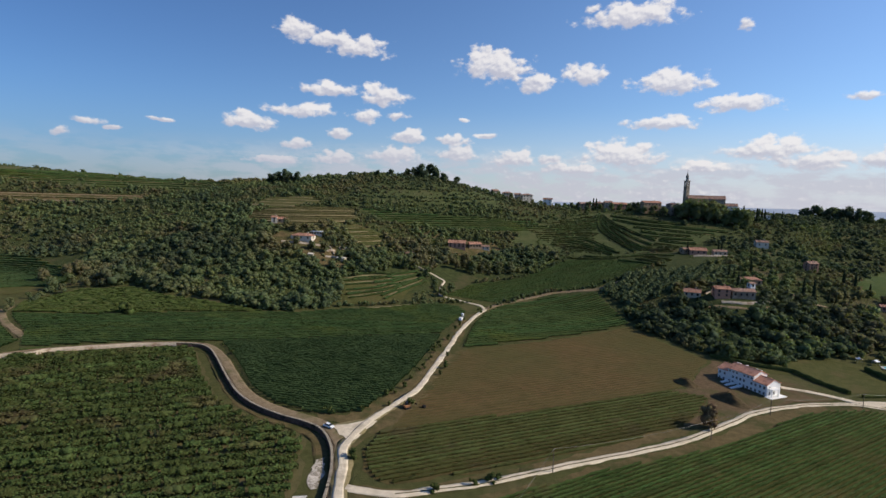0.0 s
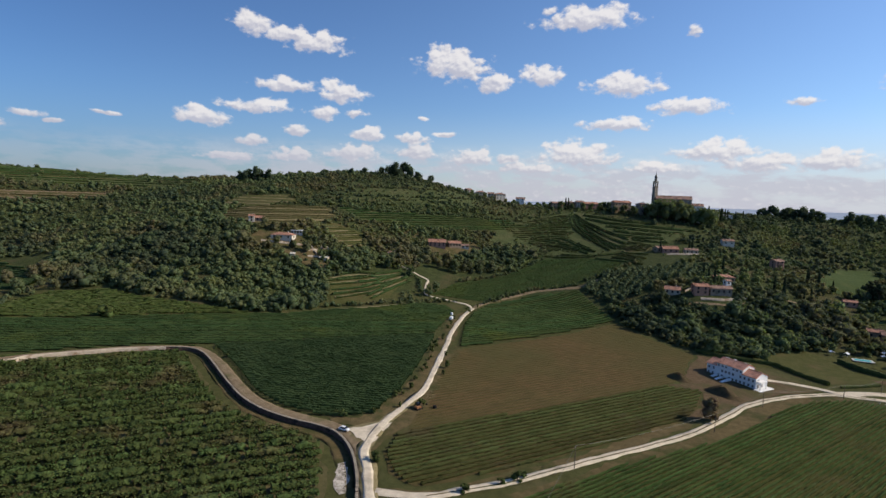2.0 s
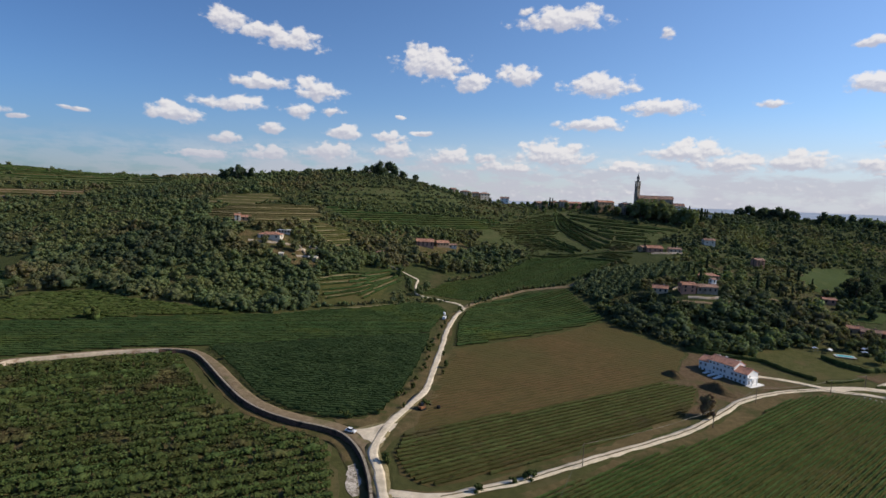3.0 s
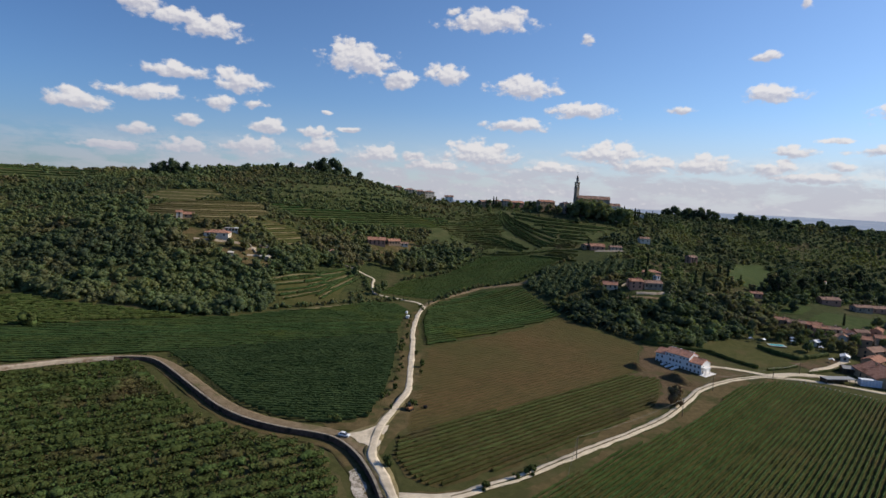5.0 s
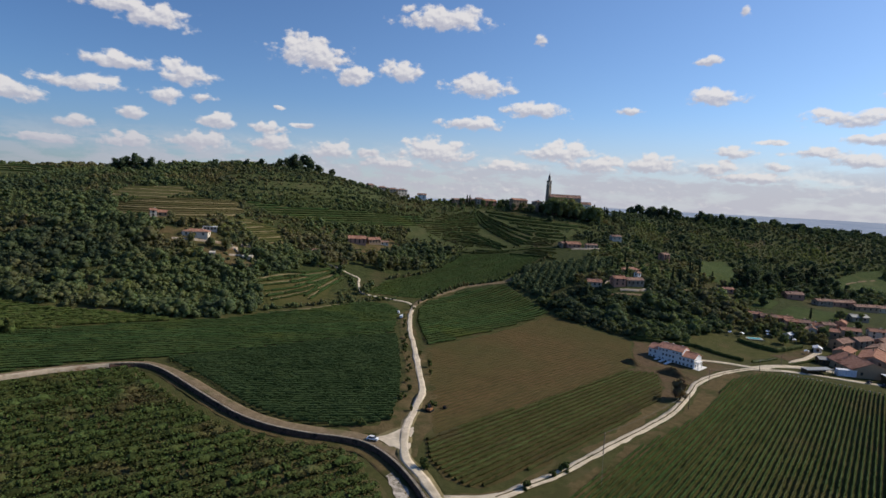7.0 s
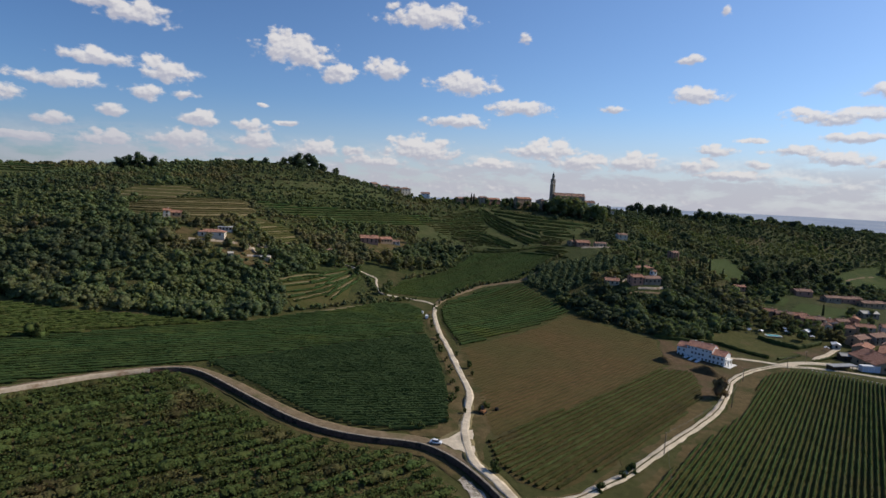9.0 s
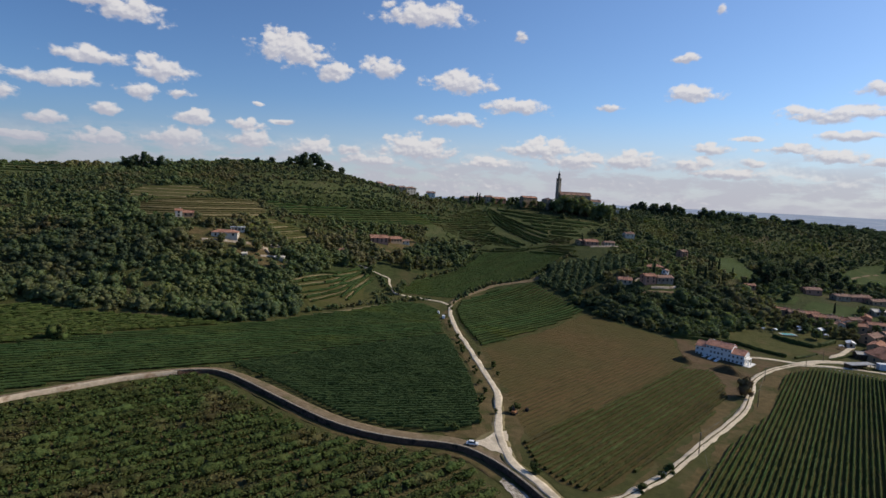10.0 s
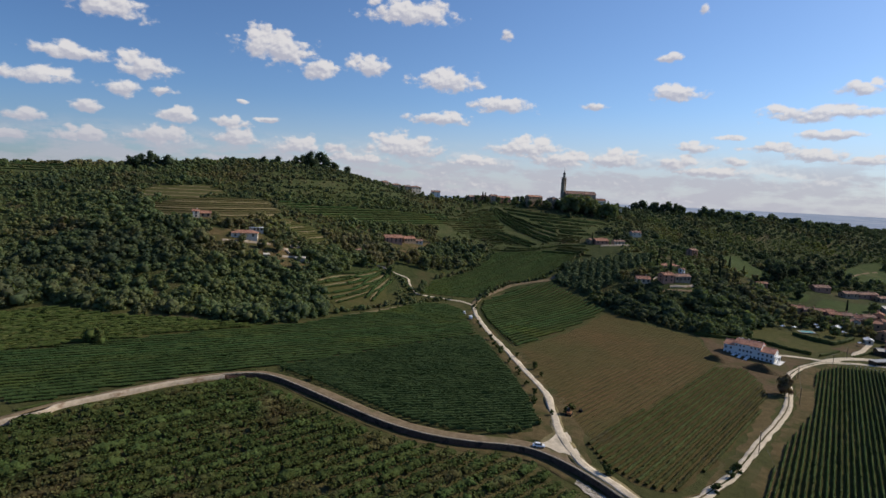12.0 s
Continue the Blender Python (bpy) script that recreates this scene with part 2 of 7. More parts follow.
TRACK = material("dry_earth", (0.17, 0.125, 0.075), (0.25, 0.19, 0.12), 0.5, 0.95, 0.4, 10.0, (0.13, 0.115, 0.055), 0.1)
STONE = material("dry_stone", (0.24, 0.20, 0.15), (0.40, 0.34, 0.26), 1.2, 0.9, 0.8, 5.0, (0.17, 0.15, 0.12), 0.3)
PALE_STONE = material("pale_stone", (0.40, 0.33, 0.25), (0.54, 0.45, 0.35), 0.8, 0.9, 0.3, 6.0, (0.26, 0.18, 0.12), 0.25)
DARK_STONE = material("dark_stone", (0.105, 0.062, 0.046), (0.16, 0.105, 0.076), 1.0, 0.9, 0.8, 5.0, (0.040, 0.032, 0.026), 0.3)
RUBBLE = material("white_rubble", (0.17, 0.145, 0.11), (0.62, 0.56, 0.48), 0.9, 0.95, 0.8, 4.0, (0.15, 0.12, 0.08), 0.35)
CONCRETE = plain("concrete", (0.52, 0.50, 0.46), 0.85)
WHITE = plain("white_render", (0.78, 0.77, 0.75), 0.85, 0.0, 0.04)
CREAM = plain("cream_render", (0.46, 0.39, 0.30), 0.9)
PALE = plain("pale_render", (0.60, 0.54, 0.45), 0.9)
HEAP = material("heaped_earth", (0.066, 0.048, 0.026), (0.112, 0.082, 0.045), 0.6, 0.95, 0.7, 6.0, (0.085, 0.076, 0.034), 0.2)
OCHRE = plain("ochre_render", (0.34, 0.25, 0.165), 0.9)
PINK = plain("pink_render", (0.36, 0.21, 0.155), 0.9)
OLD_STONE = material("old_stone_wall", (0.22, 0.19, 0.15), (0.36, 0.31, 0.25), 0.8, 0.95, 0.5, 8.0, (0.16, 0.14, 0.11), 0.2)
TILES_NEW = roof_material("new_clay_tiles", (0.54, 0.25, 0.16), (0.68, 0.36, 0.24))
TILES = roof_material("clay_tiles", (0.33, 0.165, 0.11), (0.48, 0.26, 0.18))
TILES_OLD = roof_material("weathered_clay_tiles", (0.24, 0.15, 0.115), (0.37, 0.235, 0.175))
GLASS = plain("window_glass", (0.03, 0.035, 0.045), 0.08)
SHUTTER = plain("shutter_wood", (0.09, 0.065, 0.04), 0.7)
BARK = material("bark", (0.07, 0.055, 0.04), (0.13, 0.105, 0.08), 3.0, 0.95, 0.6)
POLE_WOOD = material("pole_wood", (0.10, 0.08, 0.06), (0.17, 0.14, 0.11), 2.0, 0.9, 0.3)
LEAF_TINTS = ((0.064, 0.090, 0.058), (0.190, 0.205, 0.084))
LEAVES = material("leaves", (0.100, 0.134, 0.065), (0.168, 0.200, 0.092), 0.12, 0.85, 0.3, 11.0, (0.178, 0.158, 0.084), 0.014, island=0.3, patches=(0.46, 0.62), tint=LEAF_TINTS, through_leaf=0.42)
OLIVE_LEAVES = material("olive_leaves", (0.080, 0.108, 0.050), (0.138, 0.165, 0.082), 0.3, 0.8, 0.0, 10.0, island=0.3, through_leaf=0.1)
CYPRESS_LEAVES = material("cypress_leaves", (0.022, 0.034, 0.017), (0.046, 0.061, 0.028), 0.4, 0.8, 0.0, 10.0, island=0.6)
BUSH_LEAVES = material("bush_leaves", (0.043, 0.061, 0.019), (0.087, 0.104, 0.032), 0.3, 0.7, 0.0, 10.0, island=0.7, through_leaf=0.1)
VINE_A = material("old_vine_leaves", (0.052, 0.075, 0.023), (0.098, 0.124, 0.040), 0.16, 0.8, 0.5, 12.0, (0.115, 0.098, 0.044), 0.04, island=0.7, through_leaf=0.24)
VINE_B = material("dark_vine_leaves", (0.044, 0.072, 0.027), (0.071, 0.104, 0.040), 0.1, 0.8, 0.4, 12.0, island=0.3, through_leaf=0.25)
VINE_C = material("bright_vine_leaves", (0.041, 0.069, 0.023), (0.067, 0.100, 0.034), 0.08, 0.8, 0.4, 12.0, (0.082, 0.107, 0.028), 0.02, island=0.3, through_leaf=0.24)
VINE_UP = material("speckled_vine_leaves", (0.05, 0.075, 0.02), (0.10, 0.125, 0.036), 0.5, 0.8, 0.4, 4.0, (0.13, 0.14, 0.05), 0.3, island=0.8, through_leaf=0.24)
VINE_G = material("young_vine_leaves", (0.040, 0.068, 0.020), (0.073, 0.106, 0.033), 0.15, 0.8, 0.4, 12.0, (0.094, 0.088, 0.037), 0.04, island=0.6, through_leaf=0.24)
VINE_F = material("low_vine_leaves", (0.060, 0.069, 0.023), (0.088, 0.096, 0.034), 0.15, 0.8, 0.3, 12.0, (0.082, 0.072, 0.035), 0.04, island=0.5, through_leaf=0.24)
BROWN_LEAVES = material("brown_leaves", (0.13, 0.094, 0.056), (0.21, 0.155, 0.09), 0.4, 0.8, 0.0, 10.0, island=0.4, through_leaf=0.3)
VINE_DRY = material("sparse_vine_leaves", (0.05, 0.055, 0.018), (0.09, 0.085, 0.03), 0.15, 0.75, 0.0, 12.0, island=0.6, through_leaf=0.24)
# distance haze is painted into the plain's pale blue-grey colours
HAZED_PLAIN = material("hazed_plain", (0.25, 0.31, 0.40), (0.32, 0.37, 0.45), 0.004, 1.0, 0.0, 6.0, (0.38, 0.42, 0.48), 0.003)
WATER = plain("pool_water", (0.12, 0.5, 0.55), 0.05)
METAL_ROOF = plain("sheet_roof", (0.30, 0.29, 0.27), 0.5)
TARP = plain("white_tarpaulin", (0.75, 0.76, 0.78), 0.5)
CAR_WHITE = plain("white_car_paint", (0.8, 0.8, 0.8), 0.25)
CAR_DARK = plain("dark_car_paint", (0.06, 0.06, 0.07), 0.25)
RUBBER = plain("rubber", (0.02, 0.02, 0.02), 0.8)
ORANGE = plain("orange_machine_paint", (0.30, 0.13, 0.05), 0.6)
WIRE = plain("cable", (0.05, 0.05, 0.05), 0.5)
BLUE_BLOCK = plain("pale_blue_panel", (0.48, 0.55, 0.66), 0.6)


# ---- terrain ----
COLUMNS = np.array((-480, -370, -280, -205, -135, -65, 0, 75, 150, 230, 320, 430, 570, 760), float)
HILLS = {330: (-10, -9, -10, -10, -14, -18, -4, -9, -10, -4, 8, 6, -12, -38),
         400: (4, -17, -13, 27, 50, 21, -11, -7, 32, 59, 39, 8, -3, 7),
         470: (38, 1, 3, 52, 68, 36, 13, 4, 11, 36, 24, -2, 16, 36),
         545: (79, 38, 33, 61, 54, 41, 50, 27, 19, 56, 52, 23, 52, 60),
         630: (99, 71, 64, 79, 81, 96, 109, 71, 56, 86, 86, 66, 78, 50),
         730: (85, 74, 74, 87, 101, 115, 111, 80, 68, 79, 77, 69, 68, 38),
         860: (48, 46, 54, 73, 85, 74, 52, 43, 48, 47, 44, 49, 48, 32)}
NODE_X = np.tile(COLUMNS, len(HILLS))
NODE_Y = np.repeat(np.array(list(HILLS), float), len(COLUMNS))
NODE_H = np.array([h for row in HILLS.values() for h in row], float)
SPREAD_X = np.interp(np.abs(NODE_X), (0, 250, 500, 900), (62, 75, 105, 130))
SPREAD_Y = np.interp(NODE_Y, (330, 470, 630, 860), (50, 56, 75, 110))

# the retaining wall's line, from the west end to the road junction and on towards the south
WALL = [(-420, 130), (-330, 160), (-250, 190), (-180, 217), (-167, 227), (-148, 236), (-136, 241), (-123, 244), (-111, 244), (-104, 239), (-97, 229), (-88, 214),
        (-80, 201), (-73, 191), (-64, 182), (-53, 175), (-44, 171), (-38, 167), (-34, 161), (-31, 153), (-29, 143), (-28, 132), (-27, 110), (-24, 60)]
DROP = 1.45


def smooth_line(points, step):
    """A rounded line through the plan's points, in even steps."""
    p = np.array(points, float)
    q = np.vstack([2 * p[0] - p[1], p, 2 * p[-1] - p[-2]])
    out = []
    for i in range(1, len(q) - 2):
        n = max(2, int(np.hypot(*(q[i + 1] - q[i])) / step) + 1)
        for s in np.linspace(0, 1, n, endpoint=False):
            a, b, c, d = q[i - 1:i + 3]
            out.append(0.5 * (2 * b + (c - a) * s + (2 * a - 5 * b + 4 * c - d) * s * s + (3 * b - a - 3 * c + d) * s ** 3))
    out.append(p[-1])
    return np.array(out)


def inside(poly, x, y):
    p = np.asarray(poly, float)
    x, y = np.asarray(x, float), np.asarray(y, float)
    hit = np.zeros(x.shape, bool)
    for (x0, y0), (x1, y1) in zip(p, np.roll(p, -1, axis=0)):
        if y0 == y1:
            continue
        cross = ((y0 > y) != (y1 > y)) & (x < (x1 - x0) * (y - y0) / (y1 - y0) + x0)
        hit ^= cross
    return hit


def line_distance(line, x, y):
    best = np.full(np.shape(x), 1e9)
    for (x0, y0), (x1, y1) in zip(line[:-1], line[1:]):
        dx, dy = x1 - x0, y1 - y0
        s = np.clip(((x - x0) * dx + (y - y0) * dy) / (dx * dx + dy * dy), 0, 1)
        best = np.minimum(best, np.hypot(x - x0 - s * dx, y - y0 - s * dy))
    return best


WALL_LINE = smooth_line(WALL, 2.0)
LOW_FIELD = np.vstack([np.array(WALL, float), [(-24, -900), (-1500, -900), (-1500, 130)]])


def rise(x, y):
    """The land without the step at the retaining wall."""
    x, y = np.atleast_1d(np.asarray(x, float)), np.atleast_1d(np.asarray(y, float))
    g = np.exp(-0.5 * (((x[:, None] - NODE_X) / SPREAD_X) ** 2 + ((y[:, None] - NODE_Y) / SPREAD_Y) ** 2))
    h = (g @ NODE_H) / (g.sum(1) + 0.02)
    z = -4.91 - 0.0274 * np.clip(x, -350, 260) + 0.0176 * np.clip(y, -100, 420)
    z = z + 2.5 * np.logaddexp(0, h / 2.5) * np.clip((y - 225) / 40, 0, 1)
    # the spur that carries the eastern hillside houses
    z = z + 15.0 * np.exp(-0.5 * (((x - 178) / np.where(x < 178, 28, 40)) ** 2 + ((y - 333) / np.where(y < 333, 21, 26)) ** 2))
    r = np.hypot(x - 100, y - 300)
    s = np.clip((r - 800) / 700, 0, 1)
    s = s * s * (3 - 2 * s)
    return z * (1 - s) + s * (-30 + 78 * np.clip(r / 4800, 0, 1))


def land(x, y):
    x, y = np.atleast_1d(np.asarray(x, float)), np.atleast_1d(np.asarray(y, float))
    z = rise(x, y)
    near = (x > -1500) & (y < 300) & (x < 0)
    if near.any():
        low = inside(LOW_FIELD, x[near], y[near])
        d = line_distance(WALL, x[near], y[near])
        back = np.where(low, 1.0, np.clip(1 - (d - 1.4) / 3.2, 0, 1))
        z[near] -= DROP * back
    # fine unevenness
    z += 0.10 * np.sin(x * 0.31 + 1.3 * np.sin(y * 0.11)) * np.sin(y * 0.27 + 0.7)
    return z


def height_at(x, y):
    return float(land(x, y)[0])


def mesh_from(name, verts, faces, materials, smooth=False):
    me = bpy.data.meshes.new(name)
    me.from_pydata([tuple(v) for v in verts], [], [tuple(f) for f in faces])
    for m in materials if isinstance(materials, (list, tuple)) else [materials]:
        me.materials.append(m)
    if smooth:
        me.polygons.foreach_set("use_smooth", [True] * len(me.polygons))
    me.update()
    return me


def quick_mesh(name, verts, faces, mat, tone=None):
    """A mesh out of arrays: faces all of one size."""
    verts, faces = np.asarray(verts, np.float32), np.asarray(faces, np.int32)
    me = bpy.data.meshes.new(name)
    me.vertices.add(len(verts))
    me.vertices.foreach_set("co", verts.ravel())
    k = faces.shape[1]
    me.loops.add(faces.size)
    me.loops.foreach_set("vertex_index", faces.ravel())
    me.polygons.add(len(faces))
    me.polygons.foreach_set("loop_start", np.arange(0, faces.size, k, dtype=np.int32))
    me.polygons.foreach_set("loop_total", np.full(len(faces), k, np.int32))
    me.materials.append(mat)
    if tone is not None:
        a = me.attributes.new("kind_tone", "FLOAT", "POINT")
        a.data.foreach_set("value", np.asarray(tone, np.float32))
    me.update(calc_edges=True)
    me.validate()
    return me


def lines(*stretches):
    """Grid lines: (from, to, step), joined."""
    out = []
    for a, b, s in stretches:
        out.extend(np.arange(a, b, s))
    return np.array(out)


def grow(start, end, first, ratio):
    out, v, s = [], start, first
    while v < end:
        out.append(v)
        v, s = v + s, s * ratio
    return np.array(out + [end])


def build_ground():
    right, left = grow(420, 4900, 12, 1.22), -grow(420, 4900, 12, 1.22)[::-1]
    xs = np.concatenate([left, lines((-410, -260, 7), (-260, 300, 3.5), (300, 420, 7)), right])
    ys = np.concatenate([-grow(-40, 4700, 14, 1.3)[::-1], lines((50, 440, 3.5), (440, 800, 7)), grow(800, 4900, 10, 1.2)])
    xs, ys = np.unique(xs), np.unique(ys)
    gx, gy = np.meshgrid(xs, ys)
    z = land(gx.ravel(), gy.ravel())
    nx, ny = len(xs), len(ys)
    i = np.arange(nx * ny).reshape(ny, nx)
    faces = np.stack([i[:-1, :-1], i[:-1, 1:], i[1:, 1:], i[1:, :-1]], -1).reshape(-1, 4)
    me = quick_mesh("ground", np.stack([gx.ravel(), gy.ravel(), z], 1), faces, GRASS)
    me.materials.append(HAZED_PLAIN)
    me.materials.append(SCRUB)
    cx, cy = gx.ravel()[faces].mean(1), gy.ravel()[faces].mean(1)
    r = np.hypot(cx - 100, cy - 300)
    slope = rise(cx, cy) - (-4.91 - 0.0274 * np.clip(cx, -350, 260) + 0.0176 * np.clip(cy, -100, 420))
    # faces beyond 1250 m get the plain with haze in its colour
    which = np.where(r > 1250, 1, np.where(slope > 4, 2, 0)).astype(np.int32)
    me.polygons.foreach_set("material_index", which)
    me.polygons.foreach_set("use_smooth", line_distance(WALL, cx, cy) > 9.0)
    return tagged(new("ground", me), "hilly farmland of grass and scrub reaching a haze-coloured plain", "ground", kind="structure")


build_ground()


def ribbon(name, points, width, mat, label, category, lift=0.14, wobble=0.25, at=land, kind="structure", seed=1):
    """A road or track laid over the land, with slightly uneven edges and a shallow crown."""
    line = smooth_line(points, 2.0)
    way = np.gradient(line, axis=0)
    way /= np.hypot(way[:, 0], way[:, 1])[:, None]
    side = np.stack([way[:, 1], -way[:, 0]], 1)
    rng = np.random.default_rng(seed)
    w = np.asarray(width if np.ndim(width) else [width] * len(line), float)
    if len(w) != len(line):
        w = np.interp(np.linspace(0, 1, len(line)), np.linspace(0, 1, len(w)), w)
    verts = []
    for u in (-0.5, -0.47, -0.25, 0.0, 0.25, 0.47, 0.5):
        edge = np.convolve(rng.normal(0, wobble, len(line)), (0.25, 0.5, 0.25), "same") if abs(u) > 0.4 else 0
        p = line + side * (u * w + edge)[:, None] if np.ndim(edge) else line + side * (u * w)[:, None]
        z = at(p[:, 0], p[:, 1]) + lift * (1 - (abs(u) > 0.49) * 2.0) + 0.05 * (1 - abs(2 * u))
        verts.append(np.column_stack([p, z]))
    n = len(line)
    verts = np.concatenate(verts)
    i = np.arange(n - 1)
    faces = np.concatenate([np.stack([k * n + i, (k + 1) * n + i, (k + 1) * n + i + 1, k * n + i + 1], 1) for k in range(6)])
    me = quick_mesh(name, verts, faces[:, ::-1], mat)
    me.polygons.foreach_set("use_smooth", [True] * len(me.polygons))
    return tagged(new(name, me), label, category, kind=kind)


def patch(name, poly, mat, label, category="field", lift=0.1, step=4.0, ragged=0.7, seed=3):
    """A field's surface: the polygon filled with a grid and laid over the land."""
    from mathutils.geometry import delaunay_2d_cdt
    rng = np.random.default_rng(seed)
    p = np.array(poly, float)
    edge = []
    for a, b in zip(p, np.roll(p, -1, axis=0)):
        n = max(1, int(np.hypot(*(b - a)) / step))
        for s in range(n):
            edge.append(a + (b - a) * s / n + rng.normal(0, ragged, 2))
    edge = np.array(edge)
    gx, gy = np.meshgrid(np.arange(p[:, 0].min(), p[:, 0].max(), step), np.arange(p[:, 1].min(), p[:, 1].max(), step))
    gx, gy = gx.ravel(), gy.ravel()
    keep = inside(edge, gx, gy) & (line_distance(np.vstack([edge, edge[:1]]), gx, gy) > step * 0.4)
    pts = [Vector(v) for v in edge] + [Vector((a, b)) for a, b in zip(gx[keep], gy[keep])]
    n = len(edge)
    v, _, f, *_ = delaunay_2d_cdt(pts, [(i, (i + 1) % n) for i in range(n)], [], 1, 1e-4)
    v = np.array([tuple(q) for q in v])
    z = land(v[:, 0], v[:, 1]) + lift
    faces = [t if (v[t[1]][0] - v[t[0]][0]) * (v[t[2]][1] - v[t[0]][1]) - (v[t[1]][1] - v[t[0]][1]) * (v[t[2]][0] - v[t[0]][0]) > 0 else t[::-1] for t in f]
    me = mesh_from(name, np.column_stack([v, z]), faces, mat, True)
    return tagged(new(name, me), label, category, kind="structure")


# ---- field plan ----
FIELD_A = [(-260, 184), (-180, 214.5), (-165, 224), (-146, 233), (-123, 241.5), (-112, 241), (-108, 236.5), (-93.5, 210.5), (-79.5, 189), (-67, 177.5), (-54.5, 170.5), (-47, 167), (-40, 161), (-37.5, 148), (-36, 125), (-36, 60), (-260, 60)]
FIELD_B = [(-103, 250), (-87, 226), (-70, 197), (-57, 184), (-44, 178), (-34, 177.5), (-25, 180), (-20, 192.6), (-15, 205), (-11, 220.6), (-6.5, 238), (-1, 264), (3, 284), (-40, 271), (-76, 258)]
FIELD_C = [(-180, 226), (-165, 233), (-147, 241), (-124, 249), (-106, 250.5), (-76, 259.5), (-40, 272.5), (2, 285.5), (10, 310), (18, 336), (14, 352), (-4, 356), (-35, 336), (-61, 326), (-84, 313), (-95, 311), (-138, 300), (-190, 283), (-224, 277), (-212, 264), (-198, 252)]
FIELD_UP = [(-226, 280), (-190, 285), (-138, 302), (-98, 312), (-103, 311), (-140, 323), (-168, 329), (-198, 343), (-226, 338), (-236, 300)]
FIELD_W = [(-262, 196), (-184, 224), (-186, 234), (-202, 247), (-215, 258), (-227, 269), (-238, 282), (-300, 262)]
FIELD_D = [(12, 262.5), (20, 308), (29, 336), (42, 358), (80, 383), (114, 384), (117, 323), (102, 314.5), (72, 295.5), (39, 276)]
FIELD_E = [(10, 259), (39, 273), (72, 292.5), (102, 311.5), (115, 319), (126, 288), (136, 266), (122, 246), (108, 226), (98, 220), (63, 203), (0, 175), (-14, 169.5), (-12, 180), (-5, 204), (2, 232)]
FIELD_F = [(-18.5, 165), (-13, 169), (0, 174.5), (63, 202.5), (97, 219), (112, 214), (97, 194), (86, 182), (49, 163), (14, 146), (-11, 137), (-16, 138), (-19, 143), (-21.5, 153)]
FIELD_G = [(24, 136), (46, 148), (92, 168), (118, 184), (137, 198), (156, 206), (174, 208), (188, 201), (200, 188), (215, 172), (235, 150), (235, 40), (-10, 40), (0, 124)]
FIELD_H = [(4, 378), (36, 368), (85, 397), (121, 398), (150, 412), (182, 432), (152, 466), (113, 476), (64, 426), (26, 408)]

patch("field_floor", FIELD_A, OLD_FLOOR, "grassy earth between old vine rows", lift=0.08, seed=11)
patch("field_floor", FIELD_B, VINE_FLOOR, "dark grassy earth between dense vine rows", lift=0.08, seed=12)
patch("field_floor", FIELD_C, VINE_FLOOR, "grass between long bright green vine rows", lift=0.08, step=5, seed=13)
patch("field_floor", FIELD_W, VINE_FLOOR, "dark grass under the westernmost vines", lift=0.08, seed=25)
patch("field_floor", FIELD_UP, LAWN, "sunlit grass under older vines at the wood", lift=0.08, seed=24)
patch("field_floor", FIELD_D, VINE_FLOOR, "grass under a small green vineyard", lift=0.08, seed=14)
patch("brown_field", FIELD_E, BROWN, "bare brown field with faint dry rows", lift=0.09, seed=15)
patch("field_floor", FIELD_F, OLIVE_FLOOR, "brown and green earth under low vines", lift=0.08, seed=16)
patch("field_floor", FIELD_G, LAWN, "mown grass between young vine rows", lift=0.08, seed=17)
patch("field_floor", FIELD_H, PLOT_GRASS, "green field at the foot of the village slope", lift=0.14, seed=18)
patch("lawn", [(150, 250), (176, 248), (181, 229), (212, 233), (224, 250), (209, 268), (196, 277), (168, 262)], LAWN, "mown lawn behind the farmhouse", "lawn", 0.1, seed=19)
patch("yard", [(138, 264), (124, 247), (109, 226), (100, 221), (112, 213.5), (98, 194), (88, 183), (98, 187), (112, 196), (126, 204), (147, 213.5), (171, 219), (168, 230), (156, 240), (150, 250), (146, 262)], BARE, "bare earth yard round the farmhouse", "yard", 0.12, seed=20)
patch("road_verge", [(-42, 178), (-30, 178), (-20, 196), (-12, 216), (-5, 240), (1, 270), (8, 300), (17, 330), (24, 338), (14, 290), (8, 262), (0, 232), (-6, 208), (-16, 184), (-24, 170), (-36, 172)], DRY, "dry grass verge beside the gravel road", "verge", 0.11, seed=21)
patch("road_verge", [(-30, 150), (-20, 164), (-8, 186), (4, 232), (16, 266), (4, 262), (-4, 222), (-18, 184), (-26, 166), (-26, 136), (-8, 134), (14, 144), (48, 161), (96, 192), (118, 208), (114, 196), (96, 184), (50, 156), (16, 138), (-6, 130), (-26, 126)], DRY, "dry grass verge of the road fork", "verge", 0.105, seed=22)
patch("road_verge", [(8, 126), (50, 146), (92, 168), (118, 184), (137, 198), (156, 206), (174, 209), (171, 214), (148, 210), (126, 199), (108, 186), (86, 171), (46, 151), (14, 134), (-8, 128)], DRY, "dry grass verge beside the lower road", "verge", 0.105, seed=23)

